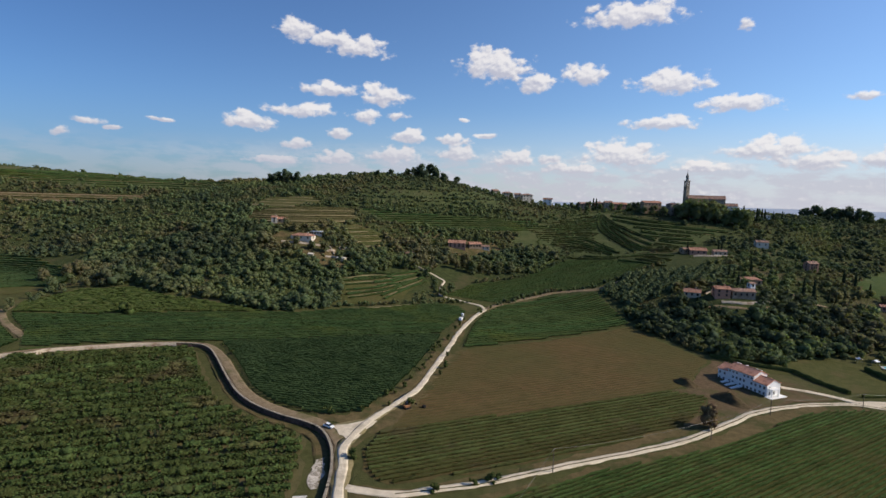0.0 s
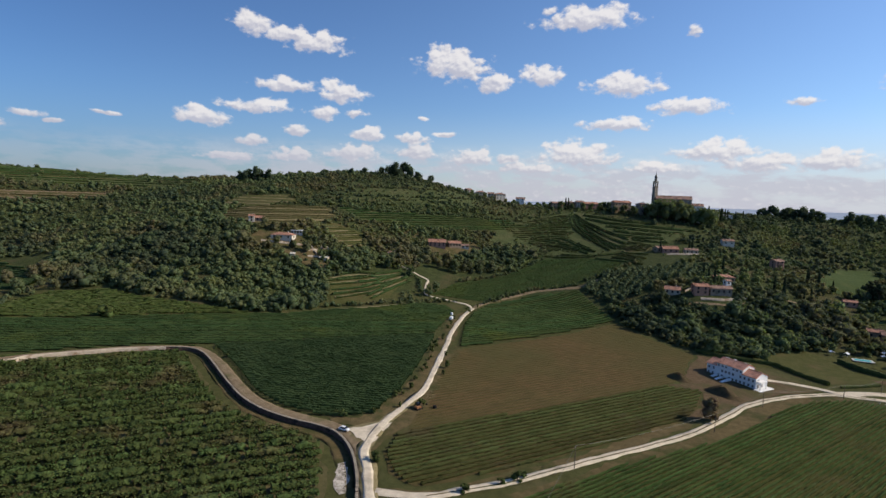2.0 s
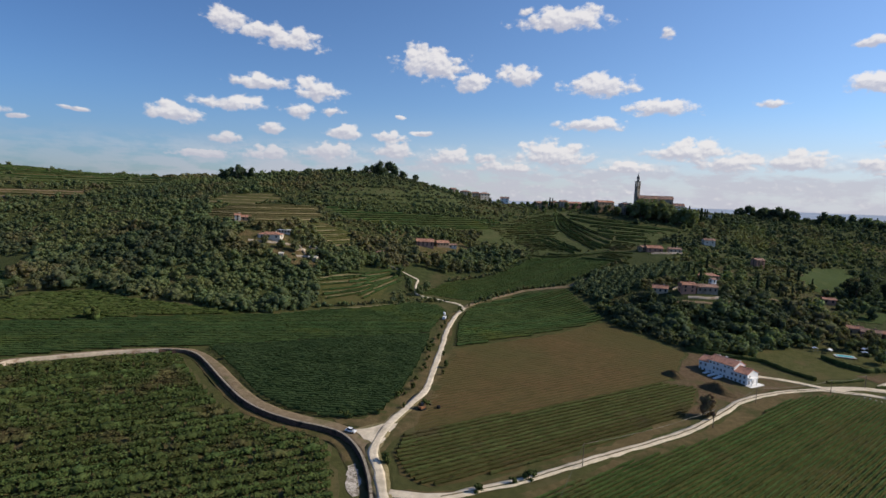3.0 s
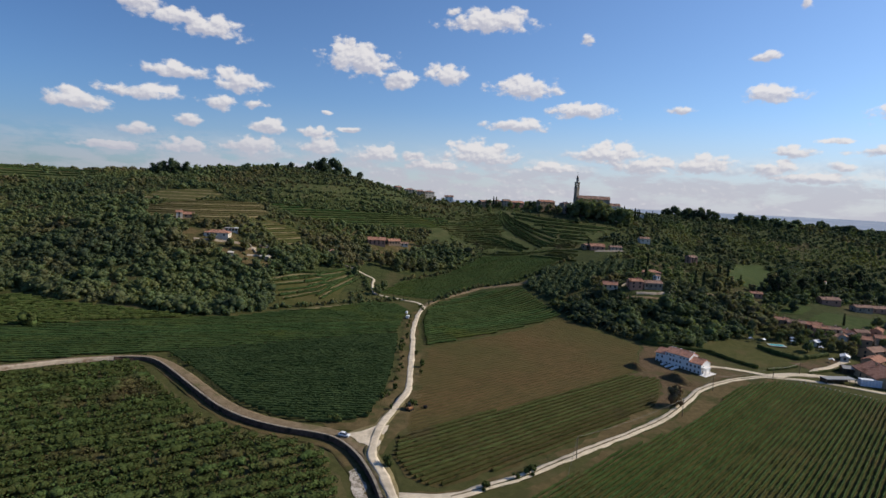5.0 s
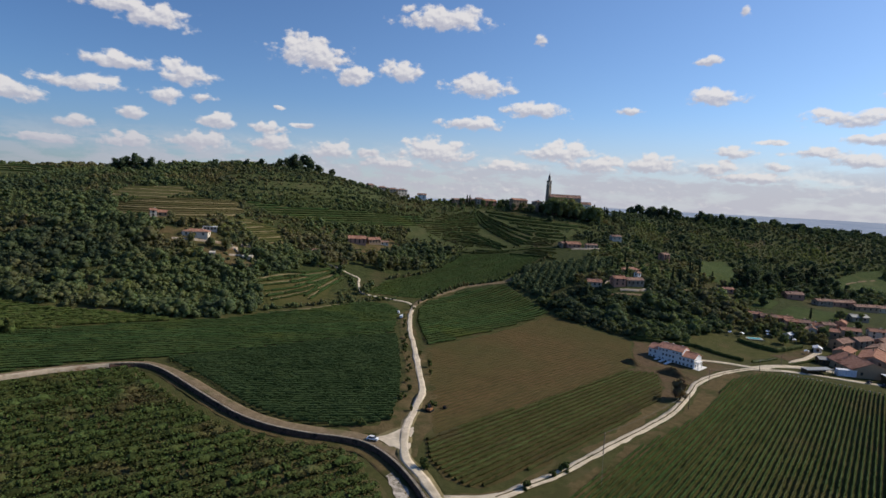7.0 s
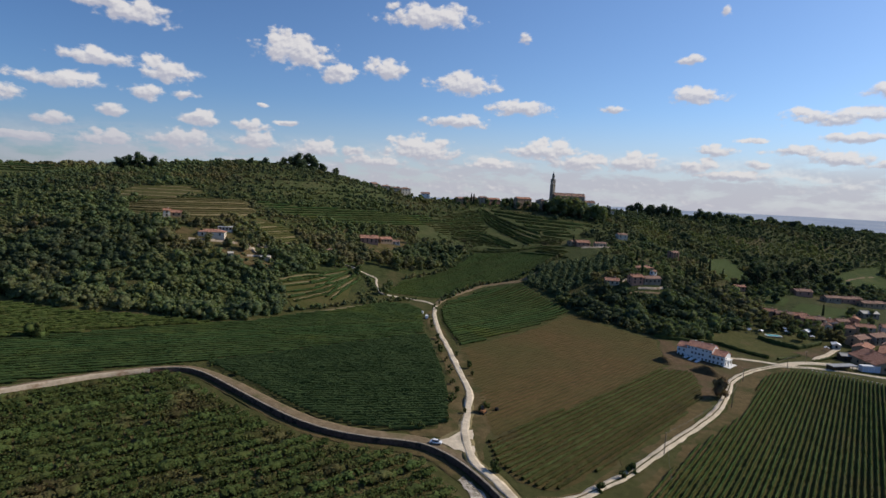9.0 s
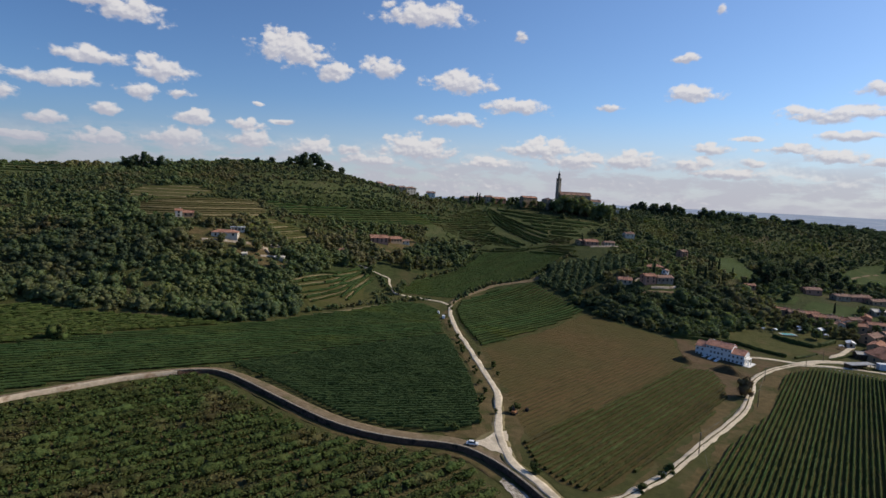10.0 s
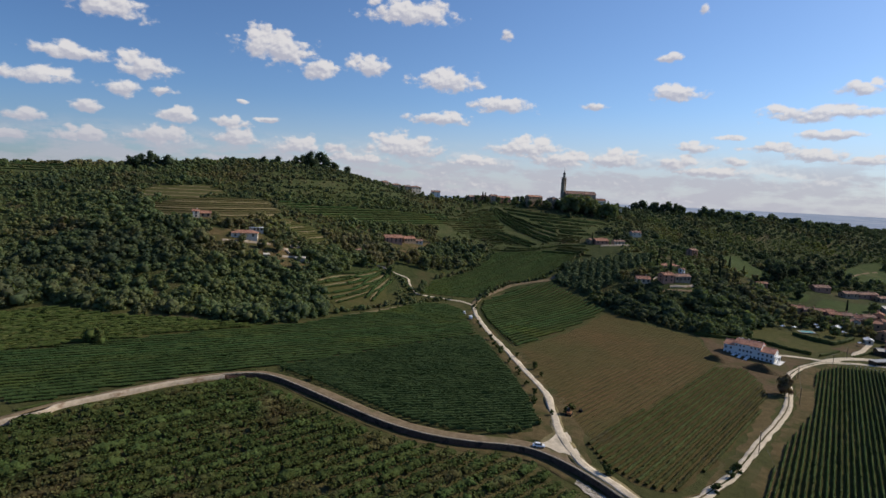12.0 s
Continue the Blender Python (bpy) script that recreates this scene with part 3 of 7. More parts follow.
# ---- roads ----
ROAD_MAIN = [(30, 348), (21, 325), (11, 290), (6, 265), (0, 238), (-4, 220), (-8, 204), (-15.5, 188), (-22, 175), (-26, 163), (-27.5, 154), (-26, 146), (-25, 136), (-22, 110), (-18, 60), (-14, -40), (-20, -160)]
ROAD_LOWER = [(-25, 134), (-10, 132), (1, 135.5), (12, 139), (25, 145), (46, 155), (66, 164), (87, 175), (110, 191), (124, 201), (146, 210), (170, 215), (188, 211), (203, 204), (213, 196), (226, 187), (250, 172)]
ribbon("road_verge", ROAD_MAIN[6:14], [3.0, 4.6, 5.2, 5.0, 5.0, 5.0], DRY_BANK, "trodden pale earth beside the road junction", "verge", 0.15, 0.5, at=rise, seed=47)
patch("gravel_patch", [(-26, 158), (-22, 168), (-19.5, 174.5), (-23, 174), (-28, 171), (-34, 168.5), (-32, 165.5), (-29, 162)], GRAVEL, "white gravel flare where the wall track joins", "gravel", 0.24, 1.5, 0.25, seed=48)
ribbon("road", ROAD_MAIN, [2.7, 2.7, 2.9, 3.1, 3.4, 3.6, 3.6], GRAVEL, "white gravel road winding between the vineyards", "road", 0.25, at=rise, seed=31)
ribbon("road", [(30, 348), (27, 358), (16, 366), (4, 372), (0, 378), (1, 394), (3, 404), (-3, 410), (-12, 416), (-24, 424)], [2.5, 1.9, 1.4, 1.2], GRAVEL, "narrow white road climbing to the hillside farms", "road", 0.2, seed=32)
ribbon("road", [(30, 349), (40, 363), (52, 374), (66, 383), (82, 391), (99, 392), (116, 391), (133, 399), (151, 406)], 4.0, TRACK, "pale brown dirt track along the field edge", "road", 0.2, seed=33)
ribbon("road", ROAD_LOWER, 3.1, GRAVEL, "white gravel lane with two wheel tracks", "road", 0.16, seed=34)
ribbon("road_verge", ROAD_LOWER[1:13], 0.55, DRY, "grass strip between the wheel tracks", "verge", 0.2, 0.12, seed=35)
ribbon("road", [(176, 217), (168, 224), (160, 228), (152, 231)], 3.5, GRAVEL, "gravel spur to the farmhouse yard", "road", 0.19, seed=36)
ribbon("road", [(176, 216), (190, 218), (200, 217), (211, 213), (222, 206), (236, 196)], 5.0, GRAVEL, "gravel road into the hamlet", "road", 0.18, seed=37)
ribbon("road", [(208, 221), (214, 224), (228, 228), (252, 237)], 3.0, GRAVEL, "pale driveway between garden plots", "road", 0.18, seed=38)
ribbon("road", [(-236, 292), (-232, 282), (-225, 272), (-214, 261), (-201, 250), (-188, 240), (-178, 233)], 4.0, TRACK, "bare earth track at the vineyard's western edge", "road", 0.18, 0.4, seed=43)
patch("gravel_patch", [(-27, 168), (-23, 174), (-21, 178), (-26, 174.5), (-31, 171.5), (-34, 169.5), (-32, 167)], DRY_BANK, "trodden pale earth at the junction", "gravel", 0.15, 2.0, 0.3, seed=39)
patch("gravel_patch", [(-34, 150), (-32, 151), (-30.5, 143), (-31.0, 135), (-33, 134), (-34.5, 140)], RUBBLE, "white rubble at the foot of the wall", "gravel", 0.15, 2.0, 0.5, seed=40)
patch("gravel_patch", [(-36, 131), (-32.5, 131.5), (-33, 125), (-37, 124.5)], CONCRETE, "pale concrete slab below the wall", "slab", 0.2, 2.0, 0.02, seed=41)


# ---- retaining wall ----
def build_wall():
    line = smooth_line(WALL[1:-1], 1.6)
    way = np.gradient(line, axis=0)
    way /= np.hypot(way[:, 0], way[:, 1])[:, None]
    back = np.stack([-way[:, 1], way[:, 0]], 1)
    base = rise(line[:, 0], line[:, 1])
    thing = tagged(new("retaining_wall"), "long pale stone retaining wall below the track", "wall", kind="structure")
    rng = np.random.default_rng(5)
    n = len(line)
    out = rng.normal(0, 0.05, (6, n))
    rows = []
    for k, (z, inset) in enumerate(((-DROP - 0.5, -0.25), (-DROP * 0.7, -0.17), (-DROP * 0.4, -0.1), (-0.4, -0.03), (0.25, 0.0), (0.25, 0.6), (-1.0, 0.6))):
        p = line + back * (inset + (out[k] if k < 5 else 0))[:, None] if k < 5 else line + back * inset
        rows.append(np.column_stack([p, base + z + (rng.normal(0, 0.05, n) if 3 < k < 6 else 0)]))
    verts = np.concatenate(rows)
    i = np.arange(n - 1)
    faces = np.concatenate([np.stack([k * n + i, k * n + i + 1, (k + 1) * n + i + 1, (k + 1) * n + i], 1) for k in range(6)])
    turn = int(np.argmin(np.hypot(line[:, 0] + 121, line[:, 1] - 244)))
    pale = (faces % n).min(1) < turn
    for name, keep, mat, label in (("pale_face", pale, PALE_STONE, "pale mortared western stretch"), ("dark_face", ~pale, DARK_STONE, "dark stone stretch in the bend")):
        body = new(name, quick_mesh(name, verts, faces[keep], mat))
        body.parent = thing
        tagged(body, label)
    # coping stones along the top
    stone = bmesh.new()
    bmesh.ops.create_cube(stone, size=1.0)
    bmesh.ops.scale(stone, vec=(1.5, 0.8, 0.22), verts=stone.verts)
    bmesh.ops.bevel(stone, geom=stone.edges[:], offset=0.04, segments=1, affect="EDGES")
    me = bpy.data.meshes.new("coping_stone")
    stone.to_mesh(me)
    me.materials.append(STONE)
    for k in range(turn, n):
        ob = new("coping_stone", me)
        ob.parent = thing
        ob.matrix_basis = pose(*(line[k] + back[k] * 0.3), base[k] + 0.33, 0, 0, math.degrees(math.atan2(way[k, 1], way[k, 0])) + rng.normal(0, 1.5))
    return thing


build_wall()
# the earth track on top of the wall
TRACK_LINE = smooth_line(WALL[3:23], 3.0)
_way = np.gradient(TRACK_LINE, axis=0)
_way /= np.hypot(_way[:, 0], _way[:, 1])[:, None]
TRACK_LINE = TRACK_LINE + np.stack([-_way[:, 1], _way[:, 0]], 1) * np.interp(np.arange(len(TRACK_LINE)), (0, len(TRACK_LINE) * 0.34, len(TRACK_LINE) * 0.42), (1.6, 1.7, 2.9))[:, None]
ribbon("road", [tuple(p) for p in TRACK_LINE[::3]], [2.0, 2.0, 2.2, 3.6, 4.4, 4.6, 4.6, 4.6, 4.6, 4.6], TRACK, "bare earth track on top of the wall", "road", 0.1, 0.12, at=rise, seed=42)
FOOT_LINE = smooth_line(WALL[8:22], 3.0)
_way = np.gradient(FOOT_LINE, axis=0)
_way /= np.hypot(_way[:, 0], _way[:, 1])[:, None]
FOOT_LINE = FOOT_LINE + np.stack([_way[:, 1], -_way[:, 0]], 1) * np.interp(np.arange(len(FOOT_LINE)), (0, len(FOOT_LINE) * 0.5, len(FOOT_LINE)), (1.6, 1.8, 2.8))[:, None]
ribbon("road_verge", [tuple(p) for p in FOOT_LINE[::3]], [1.6, 2.4, 2.6, 3.0, 4.6, 5.4], DRY, "bare dry earth along the wall's foot", "verge", 0.1, 0.35, seed=44)


# ---- helpers for things ----
def part(name, bm, mat, parent, label=""):
    me = bpy.data.meshes.new(name)
    bm.to_mesh(me)
    bm.free()
    me.materials.append(mat)
    ob = new(name, me)
    ob.parent = parent
    return tagged(ob, label)


def share(name, me, parent, m=None, label=""):
    ob = new(name, me)
    ob.parent = parent
    if m is not None:
        ob.matrix_basis = m
    return tagged(ob, label)


def box(bm, size, at=(0, 0, 0), bevel=0.0, turn=0.0):
    made = bmesh.ops.create_cube(bm, size=1.0)
    bmesh.ops.scale(bm, vec=size, verts=made["verts"])
    if bevel:
        edges = {e for v in made["verts"] for e in v.link_edges}
        made["verts"] = bmesh.ops.bevel(bm, geom=list(edges), offset=bevel, segments=1, affect="EDGES")["verts"]
    if turn:
        bmesh.ops.rotate(bm, verts=made["verts"], cent=(0, 0, 0), matrix=Matrix.Rotation(radians(turn), 3, "Z"))
    bmesh.ops.translate(bm, verts=made["verts"], vec=at)
    return made["verts"]


def box_mesh(name, size, mat, bevel=0.0, at=(0, 0, 0)):
    bm = bmesh.new()
    bmesh.ops.create_cube(bm, size=1.0)
    bmesh.ops.scale(bm, vec=size, verts=bm.verts)
    if bevel:
        bmesh.ops.bevel(bm, geom=bm.edges[:], offset=bevel, segments=1, affect="EDGES")
    bmesh.ops.translate(bm, vec=at, verts=bm.verts)
    me = bpy.data.meshes.new(name)
    bm.to_mesh(me)
    bm.free()
    me.materials.append(mat)
    return me


def tube(bm, points, radii, sides=6):
    """A tapered tube through points."""
    rings = []
    for k, (p, r) in enumerate(zip(points, radii)):
        p = Vector(p)
        a = Vector(points[min(k + 1, len(points) - 1)]) - Vector(points[max(k - 1, 0)])
        q = a.to_track_quat("Z", "Y").to_matrix()
        rings.append([bm.verts.new(p + q @ Vector((r * math.cos(t), r * math.sin(t), 0))) for t in np.linspace(0, 2 * math.pi, sides, endpoint=False)])
    for r0, r1 in zip(rings[:-1], rings[1:]):
        for i in range(sides):
            bm.faces.new((r0[i], r0[(i + 1) % sides], r1[(i + 1) % sides], r1[i]))
    bm.faces.new(rings[0][::-1])
    bm.faces.new(rings[-1])


# ---- vines ----
def resample(points, step):
    p = np.asarray(points, float)
    s = np.concatenate([[0], np.cumsum(np.hypot(*np.diff(p, axis=0).T))])
    t = np.arange(0, s[-1], step)
    return np.column_stack([np.interp(t, s, p[:, 0]), np.interp(t, s, p[:, 1])])


def leaf_quads(centre, normal, size, rng):
    """Small bent leaves: one quad each."""
    n = len(centre)
    normal = normal / np.linalg.norm(normal, axis=1)[:, None]
    a = np.cross(normal, rng.normal(0, 1, (n, 3)))
    a /= np.linalg.norm(a, axis=1)[:, None] + 1e-9
    b = np.cross(normal, a)
    s = np.asarray(size)[:, None] * rng.uniform(0.65, 1.3, (n, 1))
    v = np.stack([centre - a * s, centre - b * s * 0.7 + normal * s * 0.2, centre + a * s, centre + b * s * 0.7 + normal * s * 0.2], 1)
    return v.reshape(-1, 3), np.arange(4 * n).reshape(-1, 4)


def vine_row_mesh(points, rng, height=1.8, width=0.8, step=0.9, leaves=7, leaf=0.24, gaps=0.03, foot=0.4, mat=None, rough=0.25, uneven=0.35, core=0.8):
    """One row of trellised vines: a ragged hedge of leaf with gaps, covered in single leaf clusters."""
    p = resample(points, step)
    if len(p) < 4:
        return None
    n = len(p)
    way = np.gradient(p, axis=0)
    way /= np.hypot(way[:, 0], way[:, 1])[:, None] + 1e-9
    side = np.stack([way[:, 1], -way[:, 0]], 1)
    z = land(p[:, 0], p[:, 1])
    vigour = np.convolve(rng.normal(1.0, uneven, n + 6), np.ones(5) / 5, "same")[3:-3] * rng.uniform(0.85, 1.1, n)
    profile = ((-0.35, foot), (-0.5, 0.62 * height), (-0.12, height), (0.2, 0.97 * height), (0.5, 0.62 * height), (0.35, foot))
    cols = []
    for u, h in profile:
        q = p + side * (u * core * width * vigour + rng.normal(0, rough * 0.5 * width, n))[:, None]
        cols.append(np.column_stack([q, z + h * (0.55 + 0.45 * vigour) + rng.normal(0, rough * 0.3, n)]))
    verts = np.concatenate(cols)
    i = np.arange(n - 1)
    keep = (rng.random(n - 1) > gaps) & (vigour[:-1] > 0.3)
    i = i[keep]
    faces = np.concatenate([np.stack([k * n + i, k * n + i + 1, (k + 1) * n + i + 1, (k + 1) * n + i], 1) for k in range(5)])
    if leaves:
        at = np.repeat(i, leaves)
        u, f = rng.uniform(-1, 1, len(at)), rng.random(len(at))
        c = p[at] + way[at] * (rng.uniform(-0.6, 0.6, len(at)) * step)[:, None] + side[at] * (u * width * 0.58)[:, None]
        top = height * (1.12 - 0.35 * u * u)
        c = np.column_stack([c, z[at] + foot + (top - foot) * np.sqrt(f) * (0.6 + 0.4 * vigour[at])])
        nrm = np.column_stack([side[at] * u[:, None], 0.3 + f]) + rng.normal(0, 0.45, (len(at), 3))
        lv, lf = leaf_quads(c, nrm, np.full(len(at), leaf), rng)
        faces = np.concatenate([faces, lf + len(verts)])
        verts = np.concatenate([verts, lv])
    return quick_mesh("vine_row", verts, faces, mat)


def straight_rows(poly, angle, spacing, inset=1.0):
    """The stretches of parallel rows that lie inside a field."""
    p = np.array(poly, float)
    a = radians(angle)
    u, v = np.array((math.cos(a), math.sin(a))), np.array((-math.sin(a), math.cos(a)))
    s, t = p @ u, p @ v
    out = []
    for k in np.arange(t.min() + inset, t.max() - inset, spacing):
        cuts = []
        for i in range(len(p)):
            t0, t1, s0, s1 = t[i], t[(i + 1) % len(p)], s[i], s[(i + 1) % len(p)]
            if (t0 > k) != (t1 > k):
                cuts.append(s0 + (s1 - s0) * (k - t0) / (t1 - t0))
        cuts.sort()
        for s0, s1 in zip(cuts[::2], cuts[1::2]):
            if s1 - s0 > 8:
                out.append((u * (s0 + 0.8) + v * k, u * (s1 - 0.8) + v * k))
    return out


def contour_rows(poly, gap, step=3.0):
    """Rows that follow the slope's contours inside a plot."""
    p = np.array(poly, float)
    mid = p.mean(0)
    out = []
    for y0 in np.arange(p[:, 1].min() + 1, p[:, 1].max(), gap):
        line = []
        for turn in (-1, 1):
            x, y, half = mid[0], y0, []
            for _ in range(90):
                h = rise(np.array([x + 1, x - 1, x, x]), np.array([y, y, y + 1, y - 1]))
                g = np.array([h[0] - h[1], h[2] - h[3]])
                g /= np.hypot(*g) + 1e-9
                w = np.array([g[1], -g[0]])
                if w[0] * turn < 0:
                    w = -w
                x, y = x + w[0] * step, y + w[1] * step
                half.append((x, y))
            line = half[::-1] + [(mid[0], y0)] if turn < 0 else line + half
        line = np.array(line)
        ok = inside(p, line[:, 0], line[:, 1])
        run = []
        for q, k in zip(line, ok):
            if k:
                run.append(q)
            elif run:
                if len(run) > 4:
                    out.append(np.array(run))
                run = []
        if len(run) > 4:
            out.append(np.array(run))
    return out


def plant_far(rows, label, mat, seed, **shape):
    """A field of vines too far off to pick out row by row: one object."""
    rng = np.random.default_rng(seed)
    verts, faces, n = [], [], 0
    for r in rows:
        me = vine_row_mesh(np.asarray(r, float), rng, mat=mat, **shape)
        if me:
            v = np.empty(len(me.vertices) * 3, np.float32)
            me.vertices.foreach_get("co", v)
            f = np.empty(len(me.loops), np.int32)
            me.loops.foreach_get("vertex_index", f)
            verts.append(v.reshape(-1, 3))
            faces.append(f.reshape(-1, 4) + n)
            n += len(me.vertices)
            bpy.data.meshes.remove(me)
    tagged(new("vineyard", quick_mesh("vineyard", np.concatenate(verts), np.concatenate(faces), mat)), label, "vineyard", kind="stuff")


def plant(rows, label, group, mat, seed, **shape):
    rng = np.random.default_rng(seed)
    for r in rows:
        wave = np.asarray(r, float)
        me = vine_row_mesh(wave, rng, mat=mat, **shape)
        if me:
            tagged(new("vine_row", me), label, "vine row", group)


plant(straight_rows(FIELD_A, 21.5, 4.9), "old leafy vine row with brown gaps", "rows of the old vineyard", VINE_A, 101, height=2.1, width=3.3, step=0.8, leaves=15, leaf=0.36, gaps=0.05, rough=0.38, uneven=0.6, core=0.55, foot=0.7)
plant(straight_rows(FIELD_B, -7, 2.0), "dense dark green trellised vine row", "rows of the dark vineyard", VINE_B, 102, height=1.5, width=0.95, leaves=8, leaf=0.24, gaps=0.0, uneven=0.16, rough=0.25)
plant(straight_rows(FIELD_C, 8, 2.9), "long bright green trellised vine row", "rows of the long vineyard", VINE_C, 103, height=0.95, width=2.4, step=1.5, leaves=6, leaf=0.32, gaps=0.0, uneven=0.1, rough=0.2)
plant(straight_rows(FIELD_W, 8, 2.9), "dark green trellised vine row beside a track", "rows of the western vineyard", VINE_C, 110, height=1.6, width=2.0, step=1.3, leaves=6, leaf=0.34, gaps=0.0, uneven=0.12)
plant(straight_rows(FIELD_UP, 12, 3.2), "older bright vine row along the wood", "rows at the wood", VINE_UP, 109, height=1.4, width=2.4, step=1.2, leaves=10, leaf=0.27, gaps=0.0, rough=0.4, uneven=0.35)
plant_far(straight_rows(FIELD_D, 24, 3.3), "green trellised vine row in a small field", VINE_C, 104, height=1.4, width=2.0, step=1.2, leaves=8, leaf=0.3, gaps=0.0, uneven=0.12, rough=0.2)
plant_far(straight_rows(FIELD_E, 25.5, 2.2), "faint row of dry low vines", BROWN_ROW, 105, height=0.16, width=1.3, step=1.8, leaves=1, leaf=0.12, gaps=0.05, foot=-0.05, uneven=0.1, rough=0.06)
plant(straight_rows(FIELD_F, 25.5, 2.15), "low green vine row on brown earth", "rows of the low vineyard", VINE_F, 106, height=0.9, width=1.25, step=0.9, leaves=10, leaf=0.19, gaps=0.0, foot=0.05, uneven=0.3, rough=0.22)
plant(straight_rows(FIELD_G, 31, 1.58), "young trellised vine row over mown grass", "rows of the young vineyard", VINE_G, 107, height=1.3, width=0.66, step=1.1, leaves=6, leaf=0.21, gaps=0.0, uneven=0.2, rough=0.28)
plant_far(straight_rows(FIELD_H, 30, 3.0), "green vine row below the village slope", VINE_C, 108, height=0.45, width=2.6, step=1.5, leaves=8, leaf=0.34, gaps=0.0, uneven=0.08, rough=0.15)

TERRACES = [(-70, 372), (-48, 388), (-20, 408), (-12, 396), (-30, 352), (-60, 336)]
STRIP_VINES = [(-172, 484), (-133, 510), (-88, 522), (-74, 488), (-88, 466), (-124, 438), (-160, 440)]
BROWN_CLEARING = [(-190, 508), (-174, 548), (-130, 556), (-118, 530), (-150, 498)]
GRASS_STRIP = [(-89, 462), (-77, 478), (-48, 466), (-46, 440), (-60, 428), (-76, 440)]
DARK_FIELD = [(-84, 525), (-39, 527), (28, 550), (99, 574), (114, 560), (53, 529), (-15, 508), (-54, 499)]
CHURCH_SLOPE = [(82, 552), (130, 590), (184, 628), (215, 585), (240, 560), (293, 546), (225, 490), (150, 474), (101, 494), (67, 514)]
WEST_STRIP = [(-440, 530), (-313, 574), (-307, 552), (-424, 516)]
MEADOW = [(292, 376), (351, 435), (385, 466), (430, 480), (408, 439), (394, 437), (336, 370), (300, 353), (293, 364)]
OLIVES = [(117, 388), (150, 412), (194, 406), (223, 404), (206, 382), (174, 374), (152, 356), (126, 352)]
WEST_FIELD = [(-360, 425), (-317, 420), (-268, 384), (-246, 362), (-244, 334), (-262, 312), (-330, 290), (-420, 340)]
GREEN_PLOT = [(290, 298), (322, 312), (352, 297), (329, 277), (311, 274), (297, 280)]
GREEN_PLOT_TWO = [(279, 311), (308, 328), (323, 322), (296, 307)]
# terrace lines that fan out down the slope below the village
FAN = [[(177, 613), (167, 577), (164, 554), (167, 531), (172, 506), (175, 485)], [(177, 608), (174, 576), (175, 552), (178, 531), (182, 510), (189, 489)],
       [(180, 607), (181, 579), (185, 563), (191, 545), (197, 530), (205, 514)]]
EAST_LINES = [[(188, 603), (201, 590), (224, 569), (257, 560)], [(186, 588), (199, 571), (220, 558), (249, 547), (287, 538)], [(198, 558), (221, 544), (249, 533), (270, 530)],
              [(201, 543), (221, 529), (243, 523)], [(199, 528), (222, 516), (240, 512)], [(207, 514), (224, 503), (238, 499)], [(192, 597), (212, 580), (236, 565)], [(192, 579), (210, 564), (234, 553), (268, 543)]]
WEST_LINES = [[(121, 566), (143, 570), (165, 572)], [(116, 553), (138, 557), (161, 558)], [(115, 543), (137, 544), (157, 543)], [(120, 533), (142, 529), (151, 512), (159, 493)],
              [(113, 526), (134, 518), (151, 501), (161, 484)], [(118, 560), (140, 564), (163, 565)], [(106, 516), (130, 509), (146, 494), (153, 480)], [(128, 578), (146, 581), (166, 584)]]
FOOT_LINES = [[(130, 483), (157, 472), (182, 470), (200, 455)], [(153, 460), (166, 442), (177, 420)], [(84, 453), (106, 480), (128, 474), (156, 468)]]
patch("terrace", TERRACES, LAWN, "sunlit grassy terraces with low vines", "terrace", 0.25, seed=51)
patch("terrace", STRIP_VINES, OLD_FLOOR, "sunlit vineyard plot on the hillside", "terrace", 0.3, seed=52)
patch("terrace", BROWN_CLEARING, LAWN, "sunlit grass terraces high on the hill", "terrace", 0.3, seed=53)
patch("terrace", GRASS_STRIP, LAWN, "steep grass strip beside the villa", "terrace", 0.3, seed=54)
patch("terrace", DARK_FIELD, SLOPE_GRASS, "shaded vineyard plot on the hillside", "terrace", 0.3, seed=55)
patch("terrace", CHURCH_SLOPE, SLOPE_GRASS, "terraced vineyard slope below the church", "terrace", 0.3, seed=56)
patch("terrace", WEST_STRIP, DRY, "tan earth terraces on the western hill", "terrace", 0.3, seed=57)
patch("meadow", MEADOW, PLOT_GRASS, "bright meadow among cypresses", "meadow", 0.3, seed=58)
patch("terrace", OLIVES, SLOPE_GRASS, "grey-green olive grove floor", "grove", 0.3, seed=59)
patch("meadow", WEST_FIELD, LAWN, "green field behind the western trees", "meadow", 0.3, seed=60)
patch("meadow", GREEN_PLOT, PLOT_GRASS, "bright green plot among the hamlet houses", "meadow", 0.3, seed=61)
patch("meadow", GREEN_PLOT_TWO, PLOT_GRASS, "green plot behind the hamlet", "meadow", 0.3, seed=62)
patch("meadow", [(228, 236), (250, 246), (262, 262), (240, 262), (224, 252)], LAWN, "sunlit garden lawn beside the pool", "lawn", 0.2, seed=63)
UPPER_BANK, LOWER_BANK = np.array([(-70, 375), (-48, 389), (-34, 396), (-17, 410)], float), np.array([(-56, 339), (-38, 352), (-23, 373), (-10, 396)], float)
BANKS = []
